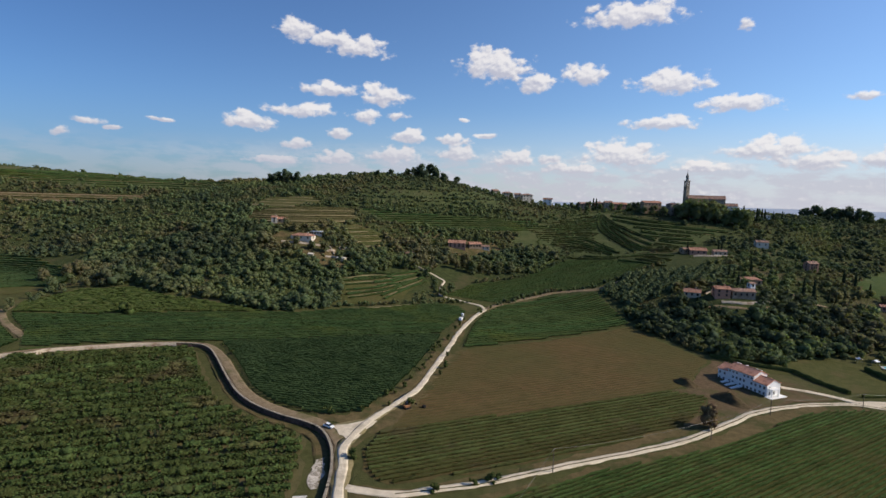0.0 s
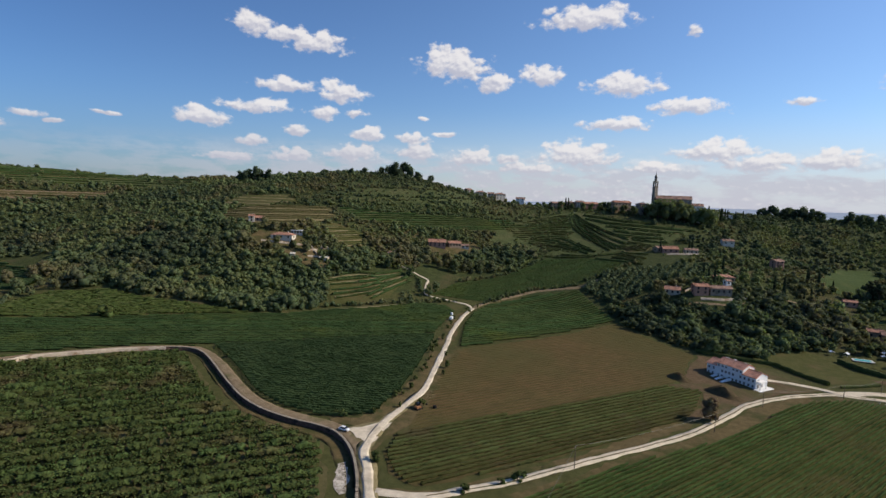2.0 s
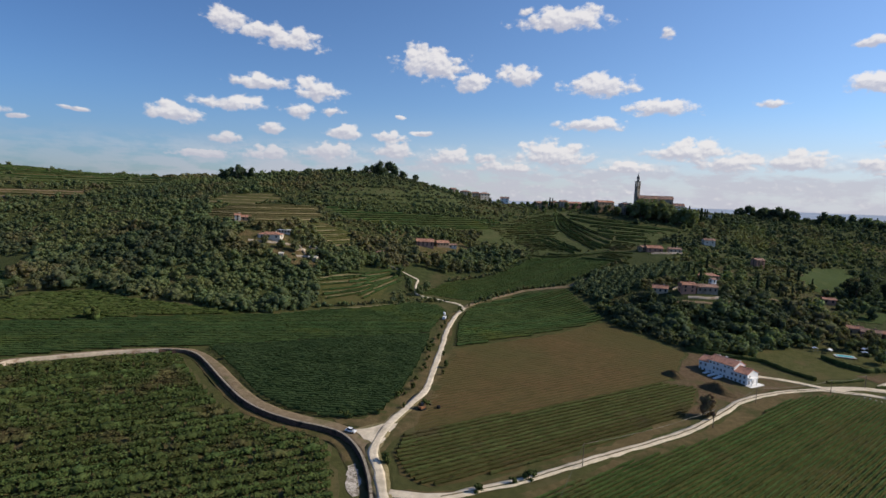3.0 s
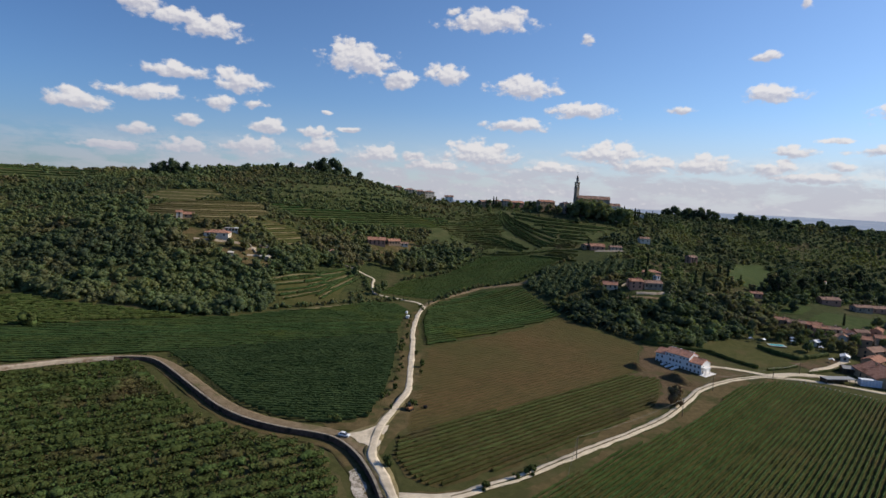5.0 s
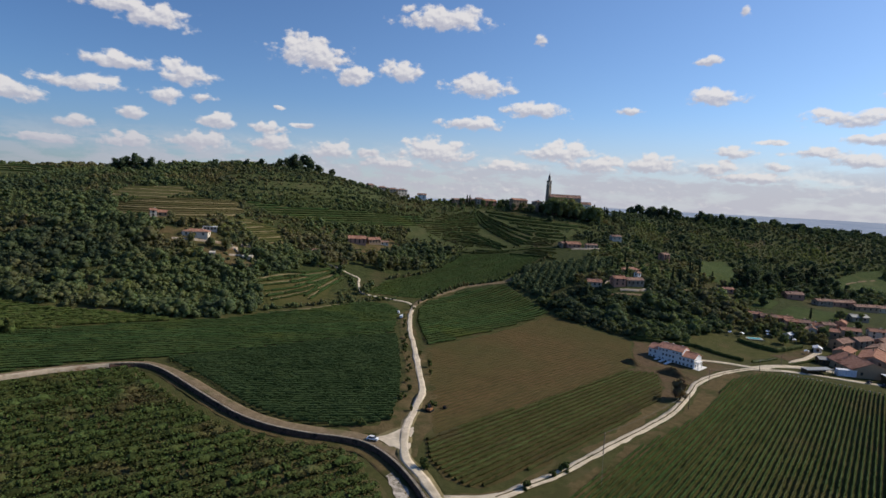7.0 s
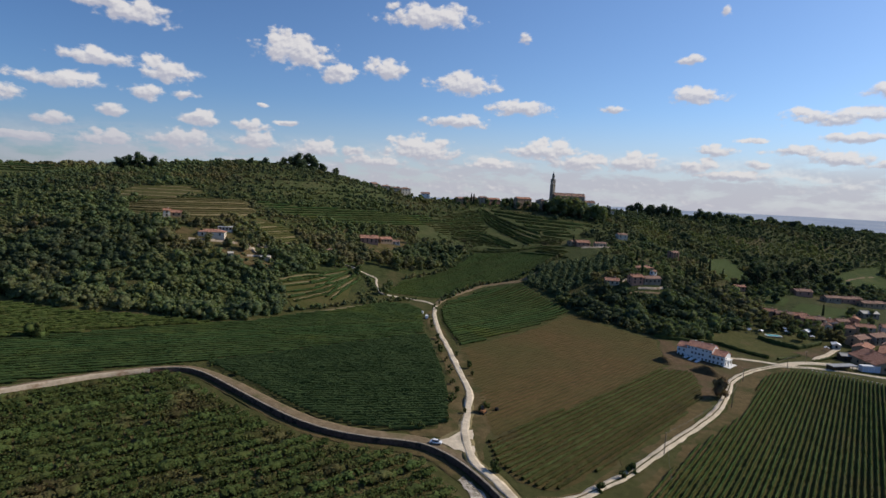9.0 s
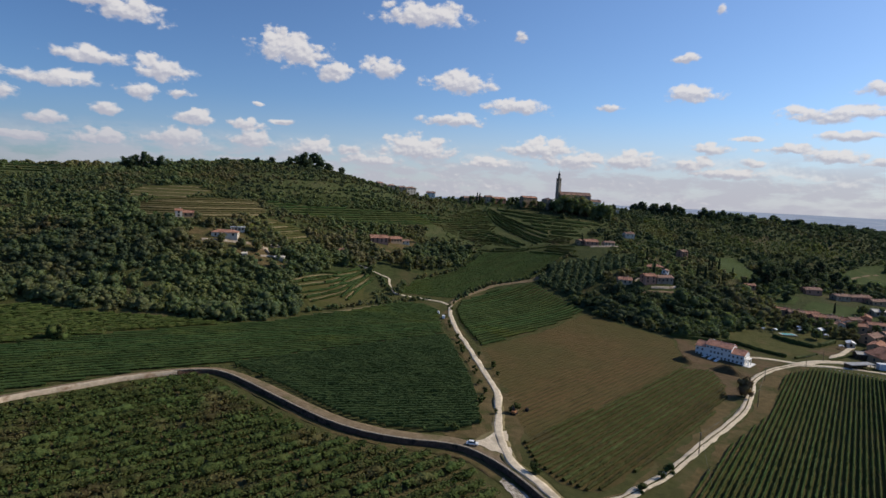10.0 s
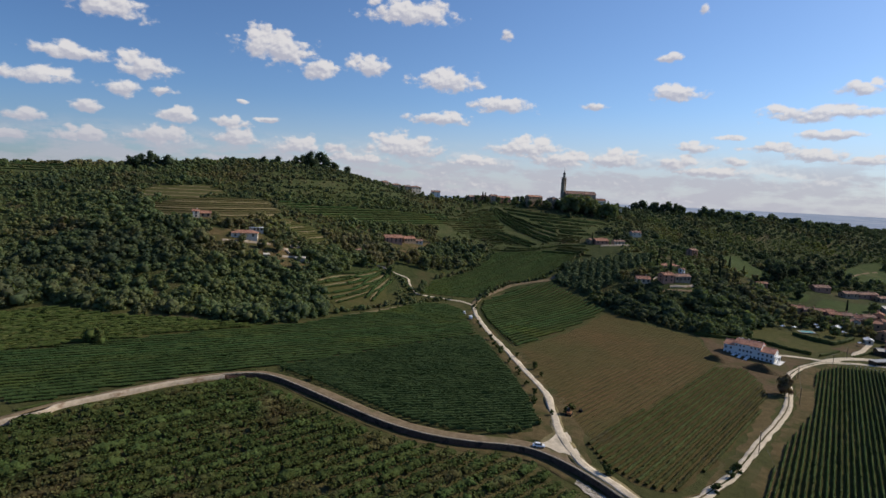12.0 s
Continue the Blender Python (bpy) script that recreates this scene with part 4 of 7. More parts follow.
for k, f in enumerate((0.04, 0.2, 0.38, 0.52, 0.7, 0.87)):
    bank = UPPER_BANK * (1 - f) + LOWER_BANK * f + np.array([(0.0, 0.0), (1.5, -1.0), (-1.0, 1.5), (0.0, 1.0)]) * (1 if k % 2 else -0.6)
    BANKS.append(smooth_line(bank[1:] if k in (2, 5) else bank, 3.0))
    ribbon("terrace_bank", [tuple(p) for p in BANKS[-1][::3]], [0.4, 1.2, 0.9, 1.7, 0.6], DRY_BANK, "tan dry-stone bank of a hillside terrace", "bank", 0.5, 0.35, seed=500 + k)
TERRACE_ROWS = [b + np.array((-1.6, 2.4)) for b in BANKS] + [b + np.array((1.2, -2.2)) for b in BANKS]
for k, bank in enumerate(contour_rows(WEST_STRIP, 9.0)):
    ribbon("terrace_bank", [(p[0], p[1] - 1.0) for p in bank[::2]], 3.0, TRACK, "bare tan earth bank on the western hill", "bank", 0.5, 0.5, seed=590 + k)
for k, bank in enumerate(contour_rows(BROWN_CLEARING, 13.0) + contour_rows(STRIP_VINES, 20.0) + contour_rows(GRASS_STRIP, 12.0)):
    ribbon("terrace_bank", [(p[0], p[1] - 2.6) for p in bank[::2]], 2.6, DRY_BANK, "tan earth bank of a hill terrace", "bank", 0.5, 0.5, seed=520 + k)
between = [[((a[0] + b[0]) / 2, (a[1] + b[1]) / 2) for a, b in zip(p, q)] for p, q in zip(FAN[:-1], FAN[1:])]
WEST_SLOPE = [(84, 550), (104, 520), (116, 500), (146, 486), (156, 500), (150, 516), (160, 560), (168, 590), (176, 616), (130, 590)]
SLOPE_LINES = [smooth_line(c, 3.0) for c in FAN + between + EAST_LINES + WEST_LINES]
for k, c in enumerate(SLOPE_LINES):
    ribbon("terrace_bank", [(p[0] + 1.5, p[1] + 2.4) for p in c[::3]], 1.6, DRY, "grassy bank of a vineyard terrace", "bank", 0.4, 0.3, seed=540 + k)
ribbon("terrace_bank", [(-62, 325), (-38, 336), (-20, 346), (-4, 355)], [1.5, 3.0, 2.0, 3.2, 1.5], DRY_BANK, "dry tan bank above the long vineyard", "bank", 0.4, 0.5, seed=565)
plant_far(TERRACE_ROWS, "low vines along a grassy terrace", VINE_C, 111, height=1.5, width=1.7, step=1.2, leaves=8, leaf=0.32, uneven=0.7, gaps=0.08)
plant_far(contour_rows(GRASS_STRIP, 5.0), "thin vine rows on the grass strip", VINE_F, 117, height=1.0, width=1.2, step=1.8, leaves=4, leaf=0.35)
plant_far(contour_rows(STRIP_VINES, 6.5), "hillside vine row in sun", VINE_DRY, 112, height=0.8, width=1.5, step=1.6, leaves=6, leaf=0.4)
plant_far(contour_rows(DARK_FIELD, 4.6), "dark hillside vine row", VINE_C, 113, height=1.8, width=2.4, step=1.8, leaves=6, leaf=0.45)
plant_far(SLOPE_LINES, "terraced vine row below the church", BUSH_LEAVES, 114, height=1.6, width=1.7, step=1.3, leaves=7, leaf=0.34, uneven=0.7, gaps=0.06, core=0.6)
plant_far([c + np.array((2.2, 4.6)) for c in SLOPE_LINES], "low vine row on a terrace floor", VINE_C, 118, height=1.3, width=1.5, step=1.4, leaves=6, leaf=0.3, uneven=0.5, gaps=0.08)
plant_far(contour_rows(WEST_SLOPE, 5.5), "ragged vine row west of the terrace fan", VINE_F, 121, height=1.4, width=1.7, step=1.5, leaves=6, leaf=0.34, uneven=0.9, gaps=0.15)
plant_far(contour_rows([(178, 486), (204, 472), (226, 492), (208, 514), (192, 500)], 5.0) + contour_rows([(150, 446), (168, 426), (206, 446), (206, 462), (176, 468)], 6.0), "thin vine row below the upper houses", VINE_F, 122, height=1.2, width=1.5, step=1.5, leaves=6, leaf=0.32, uneven=0.7, gaps=0.1)
plant_far([smooth_line(c, 3.0) for c in FOOT_LINES], "dark overgrown bank at the slope's foot", BUSH_LEAVES, 119, height=1.6, width=2.0, step=1.2, leaves=9, leaf=0.34, uneven=0.6, gaps=0.05)
plant_far(contour_rows(WEST_STRIP, 12.0), "thin vine row on the tan terraces", VINE_DRY, 115, height=1.3, width=1.6, step=2.0, leaves=5, leaf=0.4)
plant_far(contour_rows(WEST_FIELD, 5.0), "green vine row behind the western trees", VINE_B, 116, height=1.7, width=2.2, step=2.0, leaves=6, leaf=0.45)


# ---- trees ----
def cube_ball():
    """A ball of 24 quads."""
    bm = bmesh.new()
    bmesh.ops.create_cube(bm, size=2.0)
    bmesh.ops.subdivide_edges(bm, edges=bm.edges[:], cuts=1, use_grid_fill=True)
    v = np.array([q.co.normalized() for q in bm.verts])
    f = np.array([[q.index for q in face.verts] for face in bm.faces])
    bm.free()
    return v, f


BALL_V, BALL_F = cube_ball()
LUMP_V = np.array([(i, j, k) for i in (-1, 1) for j in (-1, 1) for k in (-1, 1)], float) * 0.68
LUMP_F = np.array([(0, 1, 3, 2), (4, 6, 7, 5), (0, 4, 5, 1), (2, 3, 7, 6), (0, 2, 6, 4), (1, 5, 7, 3)])


def crown_arrays(rng, height, radius, lobes, leaves, leaf, low=0.25, core=0.78, fine=True):
    """A crown: uneven lobes, each a rough core under many leaf clusters."""
    f = (np.arange(lobes) + 0.5) / lobes
    a = rng.uniform(0, 2 * math.pi, lobes)
    reach = radius * 0.66 * np.sqrt(np.clip(1 - (2 * f - 0.8) ** 2 / 1.7, 0, 1)) * rng.uniform(0.35, 1.15, lobes)
    radii = radius * rng.uniform(0.3, 0.56, lobes) * np.where(f < 0.75, 1.0, 0.75)
    z = height * (low + (0.95 - low) * f) - np.where(f > 0.7, radii * 0.6, 0)
    centres = np.column_stack([reach * np.cos(a), reach * np.sin(a), z])
    verts, faces, n = [], [], 0
    ball_v, ball_f = (BALL_V, BALL_F) if fine else (LUMP_V, LUMP_F)
    for c, r in zip(centres, radii):
        q = np.array(Euler(rng.uniform(0, 6.28, 3)).to_matrix())
        verts.append(c + (ball_v * r * core * rng.uniform(0.7, 1.25, (len(ball_v), 1))) @ q.T)
        faces.append(ball_f + n)
        n += len(ball_v)
    pick = rng.choice(lobes, leaves, p=radii ** 2 / (radii ** 2).sum())
    d = rng.normal(0, 1, (leaves, 3))
    d[:, 2] = d[:, 2] * 0.8 + 0.3
    d /= np.linalg.norm(d, axis=1)[:, None]
    c = centres[pick] + d * (radii[pick] * rng.uniform(0.8, 1.3, leaves))[:, None]
    lv, lf = leaf_quads(c, d + rng.normal(0, 0.34, (leaves, 3)), leaf * np.exp(rng.normal(0, 0.3, leaves)), rng)
    verts.append(lv)
    faces.append(lf + n)
    return np.concatenate(verts), np.concatenate(faces)


_rng = np.random.default_rng(77)
NEAR_CROWNS = [crown_arrays(_rng, 6.0, 3.5, 7, 104, 0.42, 0.08, 0.86, False) for _ in range(12)]
FAR_CROWNS = [crown_arrays(_rng, 6.2, 3.9, 4, 28, 0.72, 0.10, 0.88, False) for _ in range(12)]
MID_CROWNS = [crown_arrays(_rng, 6.2, 3.9, 6, 46, 0.6, 0.10, 0.87, False) for _ in range(12)]


def scatter(poly, spacing, rng, holes=(), thin=0.0, clump=0.0):
    p = np.array(poly, float)
    gx, gy = np.meshgrid(np.arange(p[:, 0].min(), p[:, 0].max(), spacing), np.arange(p[:, 1].min(), p[:, 1].max(), spacing))
    x, y = gx.ravel() + rng.uniform(-0.5, 0.5, gx.size) * spacing, gy.ravel() + rng.uniform(-0.5, 0.5, gx.size) * spacing
    keep = inside(p, x, y) & (rng.random(len(x)) >= thin)
    for h in holes:
        keep &= ~inside(h, x, y)
    x, y = x[keep], y[keep]
    if clump:
        f = np.array([noise.noise(Vector((a * 0.02, b * 0.02, 3.7))) for a, b in zip(x, y)])
        x, y = x[f > -1 + clump], y[f > -1 + clump]
    return x, y


def woodland(name, label, poly, spacing, crowns, size, seed, holes=(), thin=0.0, clump=0.0, tone=(0.3, 0.9), mat=None):
    rng = np.random.default_rng(seed)
    x, y = scatter(poly, spacing, rng, holes, thin, clump)
    z = land(x, y)
    verts, faces, tones, n = [], [], [], 0
    for a, b, c in zip(x, y, z):
        v, f = crowns[rng.integers(len(crowns))]
        s = size * min(1.75, max(0.4, math.exp(rng.normal(-0.06, 0.28) + 0.45 * noise.noise(Vector((a * 0.03, b * 0.03, 5.1))))))
        t = rng.uniform(0, 2 * math.pi)
        m = np.array(((math.cos(t), -math.sin(t), 0), (math.sin(t), math.cos(t), 0), (0, 0, 1)))
        verts.append((v * (s * 1.06, s * 1.06, s * rng.uniform(0.7, 0.98))) @ m.T + (a, b, c - 0.5))
        faces.append(f + n)
        patchy = 0.5 + 0.5 * noise.noise(Vector((a * 0.014, b * 0.014, 0.3))) + 0.3 * noise.noise(Vector((a * 0.05, b * 0.05, 8.3)))
        tones.append(np.full(len(v), np.clip((patchy - 0.5) * 0.9 + sum(tone) / 2 + rng.uniform(-0.22, 0.22), 0, 1)))
        n += len(v)
    me = quick_mesh(name, np.concatenate(verts), np.concatenate(faces), mat or LEAVES, np.concatenate(tones))
    me.polygons.foreach_set("use_smooth", [True] * len(me.polygons))
    return tagged(new(name, me), label, "wood", kind="stuff")


def disc(x, y, r):
    return [(x + r * math.cos(a), y + r * math.sin(a)) for a in np.linspace(0, 2 * math.pi, 10, endpoint=False)]


MID_SLOPE = [(-96, 552), (-40, 556), (30, 572), (84, 590), (74, 634), (30, 650), (-30, 640), (-100, 606)]
FAR_WEST = [(-640, 560), (-470, 556), (-330, 590), (-250, 612), (-262, 668), (-340, 700), (-480, 740), (-640, 760)]
patch("terrace", MID_SLOPE, SLOPE_GRASS, "grassy slope with rows of shrubs below the skyline", "terrace", 0.3, 6.0, seed=65)
patch("terrace", FAR_WEST, SLOPE_GRASS, "high grassy vineyard terraces of the western hill", "terrace", 0.3, 8.0, seed=66)
for k, bank in enumerate(contour_rows(FAR_WEST, 26.0)):
    ribbon("terrace_bank", [tuple(p) for p in bank[::3]], 2.2, DRY, "dry grass bank on the western hill", "bank", 0.5, 0.4, seed=570 + k)
plant_far(contour_rows(FAR_WEST, 9.0), "vine row high on the western hill", VINE_C, 120, height=1.5, width=2.4, step=2.4, leaves=4, leaf=0.5, uneven=0.5)
VILLA_GARDEN = [(-128, 428), (-104, 432), (-86, 424), (-78, 404), (-70, 388), (-84, 386), (-112, 402), (-132, 412)]
FARM_YARD = [(6, 466), (8, 492), (48, 504), (60, 486), (40, 470), (20, 458)]
EAST_YARDS = [disc(161, 336, 8), disc(176, 328, 7), disc(188, 326, 8), disc(198, 335, 4), [(164, 325), (180, 321), (194, 321), (213, 327), (233, 338), (246, 338), (246, 334), (233, 333), (213, 322), (194, 316), (178, 316), (163, 321)], disc(212, 362, 8), disc(221, 336, 4), disc(226, 456, 12), disc(298, 498, 8), disc(286, 336, 5)]
CLEARINGS = [MID_SLOPE, FAR_WEST, TERRACES, STRIP_VINES, BROWN_CLEARING, GRASS_STRIP, DARK_FIELD, CHURCH_SLOPE, WEST_STRIP, MEADOW, OLIVES, WEST_FIELD, FIELD_H, FIELD_D, FIELD_C, FIELD_UP,
             VILLA_GARDEN, FARM_YARD, GREEN_PLOT, GREEN_PLOT_TWO, disc(-139, 441, 9), disc(290, 596, 26), disc(197, 655, 14), disc(100, 690, 30)] + EAST_YARDS
WEST_WOOD = [(-262, 384), (-240, 362), (-226, 345), (-198, 347), (-168, 333), (-140, 327), (-103, 314), (-84, 316), (-66, 332), (-66, 378), (-40, 402), (-14, 424), (10, 440), (0, 470), (-60, 470), (-90, 480), (-170, 470), (-220, 450), (-270, 420)]
WEST_UPPER = [(-520, 470), (-420, 440), (-330, 420), (-270, 420), (-220, 450), (-170, 470), (-90, 480), (-60, 470), (0, 470), (10, 440), (30, 432), (60, 436), (70, 470), (67, 514), (82, 552), (60, 620), (100, 660), (60, 706), (-80, 712), (-250, 720), (-420, 760), (-640, 790)]
EAST_WOOD = [(120, 348), (118, 320), (132, 291), (147, 269), (172, 263), (192, 270), (212, 276), (236, 284), (262, 302), (280, 322), (262, 336), (236, 330), (214, 334), (188, 326), (168, 326), (150, 344)]
EAST_GARDENS = [(150, 352), (168, 332), (188, 330), (214, 338), (236, 334), (264, 338), (300, 365), (330, 400), (300, 470), (260, 480), (230, 440), (200, 412), (198, 378)]
EAST_RIDGE = [(330, 400), (420, 440), (560, 430), (720, 440), (900, 560), (950, 700), (700, 800), (450, 760), (330, 700), (330, 620), (300, 545), (250, 510), (260, 480), (300, 470)]
VILLAGE_RIDGE = [(60, 620), (130, 590), (184, 628), (240, 560), (300, 546), (330, 620), (330, 700), (200, 740), (80, 730)]
VALLEY_EAST = [(262, 300), (330, 330), (420, 330), (520, 330), (620, 380), (720, 440), (560, 430), (420, 440), (330, 400), (300, 365), (285, 330)]
woodland("woodland", "dense broadleaf wood on the western slope", WEST_WOOD, 4.7, NEAR_CROWNS, 0.95, 201, CLEARINGS, 0.03, 0.42, tone=(0.0, 0.9))
woodland("woodland", "tall edge trees of the western wood", [(-240, 362), (-226, 345), (-198, 347), (-168, 333), (-140, 327), (-103, 314), (-84, 316), (-66, 332), (-66, 346), (-84, 330), (-103, 328), (-140, 341), (-168, 347), (-198, 361), (-226, 359)], 6.2, NEAR_CROWNS, 1.3, 214, CLEARINGS, 0.15, tone=(-0.1, 0.8))
woodland("woodland", "broadleaf wood over the western ridge", WEST_UPPER, 5.4, FAR_CROWNS, 0.74, 202, CLEARINGS, 0.05, 0.3, tone=(0.0, 0.9))
MIDDLE_WOOD = [(16, 424), (45, 430), (75, 443), (108, 480), (100, 496), (70, 500), (45, 470), (12, 452)]
woodland("woodland", "wood below the hillside farm", MIDDLE_WOOD, 5.2, NEAR_CROWNS, 0.9, 208, [FARM_YARD], 0.05, tone=(0.2, 0.9))
woodland("woodland", "bushes scattered over the high western terraces", FAR_WEST, 8.0, MID_CROWNS, 0.55, 218, (), 0.7, 0.4, tone=(0.0, 0.7))
woodland("woodland", "loose shrubs on the grassy slope", MID_SLOPE, 5.6, MID_CROWNS, 0.56, 219, (), 0.2, 0.55, tone=(-0.1, 0.8))
woodland("garden_shrubs", "shrubs and small trees in the villa garden", VILLA_GARDEN, 5.0, MID_CROWNS, 0.4, 220, [disc(-108, 416, 10), disc(-100, 430, 6)], 0.45, tone=(0.0, 0.7))
woodland("garden_shrubs", "bushes in the hillside farm's yard", FARM_YARD, 5.0, MID_CROWNS, 0.35, 221, [disc(14, 476, 9), disc(30, 482, 8)], 0.4, tone=(0.1, 0.8))
woodland("woodland", "shrubs between the ragged vine rows", WEST_SLOPE, 6.0, MID_CROWNS, 0.34, 222, (), 0.5, 0.5, tone=(0.0, 0.9))
woodland("woodland", "bushes along the foot of the terraces", [(84, 500), (106, 482), (132, 478), (180, 472), (196, 480), (170, 488), (130, 492), (104, 508)], 5.0, MID_CROWNS, 0.38, 223, (), 0.45, tone=(0.0, 0.8))
woodland("garden_shrubs", "garden shrubs round the eastern houses", [(150, 330), (158, 318), (200, 312), (226, 322), (230, 340), (205, 352), (170, 350), (152, 344)], 4.2, MID_CROWNS, 0.34, 224, [disc(161, 338, 6), disc(175, 330, 6), disc(187, 329, 8), disc(198, 337, 3), disc(221, 337, 4), [(163, 324), (179, 321), (194, 321), (213, 327), (233, 338), (233, 333), (213, 322), (194, 317), (178, 317), (163, 321)]], 0.3, tone=(-0.1, 0.7))
woodland("garden_shrubs", "garden shrubs round the upper eastern houses", [(206, 446), (252, 442), (256, 474), (206, 478)], 4.6, MID_CROWNS, 0.34, 225, [disc(223, 465, 8), disc(238, 457, 7), [(212, 446), (250, 444), (250, 453), (212, 456)]], 0.35, tone=(-0.1, 0.7))
woodland("woodland", "shrubs between the climbing lane and the terraces", [(-30, 338), (-8, 350), (14, 360), (22, 366), (2, 374), (-2, 398), (-14, 420), (-8, 396), (-20, 368)], 4.4, MID_CROWNS, 0.34, 226, (), 0.45, tone=(0.0, 0.9))
woodland("woodland", "dark trees between the hamlet and the far farms", [(268, 306), (300, 334), (340, 348), (354, 338), (322, 328), (306, 331), (278, 314)], 5.2, NEAR_CROWNS, 0.95, 227, (), 0.15, tone=(-0.3, 0.4))
woodland("woodland", "low scrub at the bend of the terraces", [(70, 500), (96, 470), (120, 484), (116, 504), (96, 526)], 4.6, MID_CROWNS, 0.34, 228, (), 0.4, tone=(0.0, 0.8))
woodland("woodland", "scattered shrubs on the vineyard slope", CHURCH_SLOPE, 6.5, MID_CROWNS, 0.36, 209, (), 0.7, 0.35, tone=(0.1, 0.8))
woodland("woodland", "scattered shrubs between hillside plots", [(55, 500), (67, 514), (82, 552), (60, 600), (-60, 560), (-84, 525), (-39, 527), (28, 550), (99, 574), (114, 560), (53, 529), (-15, 508)], 5.4, MID_CROWNS, 0.5, 210, [DARK_FIELD], 0.25, tone=(0.0, 0.8))
woodland("woodland", "shrubs on rough ground above the farm track", [(60, 620), (82, 552), (130, 590), (184, 628), (130, 664), (80, 680)], 6.0, MID_CROWNS, 0.5, 211, (), 0.3, tone=(0.1, 0.9))
woodland("woodland", "rough bushes round the hillside farm", [(-40, 440), (-12, 428), (12, 440), (45, 470), (70, 500), (60, 526), (0, 506), (-50, 494), (-44, 466)], 6.0, MID_CROWNS, 0.5, 212, [FARM_YARD], 0.35, tone=(0.2, 1.0))
woodland("woodland", "dark wood behind the farmhouse", EAST_WOOD, 4.8, NEAR_CROWNS, 1.12, 203, CLEARINGS, 0.03, tone=(-0.2, 0.7))
woodland("woodland", "garden trees round the hillside houses", EAST_GARDENS, 5.6, NEAR_CROWNS, 0.75, 207, CLEARINGS, 0.2, 0.5, tone=(0.2, 1.0))
LIGHT_WOOD = [(471, 581), (497, 546), (551, 528), (600, 495), (609, 471), (571, 472), (509, 485), (465, 513), (439, 538)]
LIGHT_WOOD_TWO = [(402, 599), (426, 589), (395, 529), (330, 478), (349, 537)]
VALLEY_FIELD = [(503, 413), (548, 432), (594, 442), (640, 444), (560, 384), (512, 388)]
patch("meadow", VALLEY_FIELD, PLOT_GRASS, "bright green field in the eastern valley", "meadow", 0.4, 8.0, seed=64)
woodland("woodland", "dark wood on the eastern ridge", EAST_RIDGE, 6.6, FAR_CROWNS, 0.78, 204, CLEARINGS + [LIGHT_WOOD, LIGHT_WOOD_TWO, VALLEY_FIELD], 0.06, tone=(-0.5, 0.6))
woodland("woodland", "light green young wood on the eastern slope", LIGHT_WOOD, 4.6, FAR_CROWNS, 0.62, 215, (), 0.04, tone=(0.6, 1.2))
woodland("woodland", "light green scrub below the eastern ridge", LIGHT_WOOD_TWO, 4.6, FAR_CROWNS, 0.58, 216, (), 0.04, tone=(0.5, 1.1))
woodland("woodland", "tall dark trees along the eastern crest", [(560, 600), (700, 560), (900, 600), (900, 690), (600, 690)], 8.5, FAR_CROWNS, 1.4, 213, (), 0.1, tone=(-0.4, 0.4))
woodland("woodland", "trees between the village houses", VILLAGE_RIDGE, 8.0, FAR_CROWNS, 0.72, 205, CLEARINGS, 0.25, tone=(0.0, 0.7))
woodland("woodland", "scattered garden trees of the hamlet", VALLEY_EAST, 6.4, FAR_CROWNS, 0.9, 206, CLEARINGS + [VALLEY_FIELD], 0.15, tone=(-0.2, 0.6))

woodland("garden_shrubs", "garden shrubs and small trees round the pool", [(232, 266), (250, 254), (264, 262), (266, 284), (246, 284), (224, 272)], 4.6, NEAR_CROWNS, 0.55, 217, (), 0.35, tone=(0.0, 0.7))
patch("garden", [(209, 235), (248, 241), (245, 232), (212, 225)], BARE, "bare garden plot beside the driveway", "garden", 0.12, seed=73)


def shrub_line(points, spacing, size, label, seed):
    """A hedgerow of shrubs along a line."""
    rng = np.random.default_rng(seed)
    verts, faces, tones, n = [], [], [], 0
    for x, y in resample(smooth_line(points, 3.0), spacing):
        v, f = MID_CROWNS[rng.integers(len(MID_CROWNS))]
        s, x, y = size * rng.uniform(0.6, 1.3), x + rng.normal(0, 0.8), y + rng.normal(0, 0.8)
        verts.append(v * s + (x, y, height_at(x, y) - 0.3))
        faces.append(f + n)
        tones.append(np.full(len(v), rng.uniform(0.0, 0.7)))
        n += len(v)
    me = quick_mesh("hedgerow", np.concatenate(verts), np.concatenate(faces), LEAVES, np.concatenate(tones))
    tagged(new("hedgerow", me), label, "hedgerow", kind="stuff")


for k, run in enumerate([[tuple(p) for p in c[::4]] for c in contour_rows(MID_SLOPE, 28.0) if len(c) > 12] + list(([(84, 556), (120, 566), (160, 590), (180, 612)],
                         [(28, 410), (60, 428), (90, 452), (112, 476)], [(124, 400), (150, 414), (182, 434)], [(40, 362), (66, 386), (84, 394), (116, 395)],
                         [(120, 316), (132, 290), (148, 268)], [(-84, 528), (-40, 532), (28, 554), (98, 578)], [(-80, 482), (-50, 498), (-10, 506), (50, 527)],
                         [(-64, 331), (-35, 344), (-6, 361)], [(-14, 414), (-4, 402), (-4, 384), (2, 378)], [(-12, 350), (10, 362), (22, 364)], [(-440, 512), (-380, 526), (-312, 548)], [(-232, 300), (-240, 324), (-244, 345)]))):
    shrub_line(run, 2.8, 0.5, "line of shrubs along a plot's edge", 600 + k)


# ---- buildings ----
WINDOWS = {}


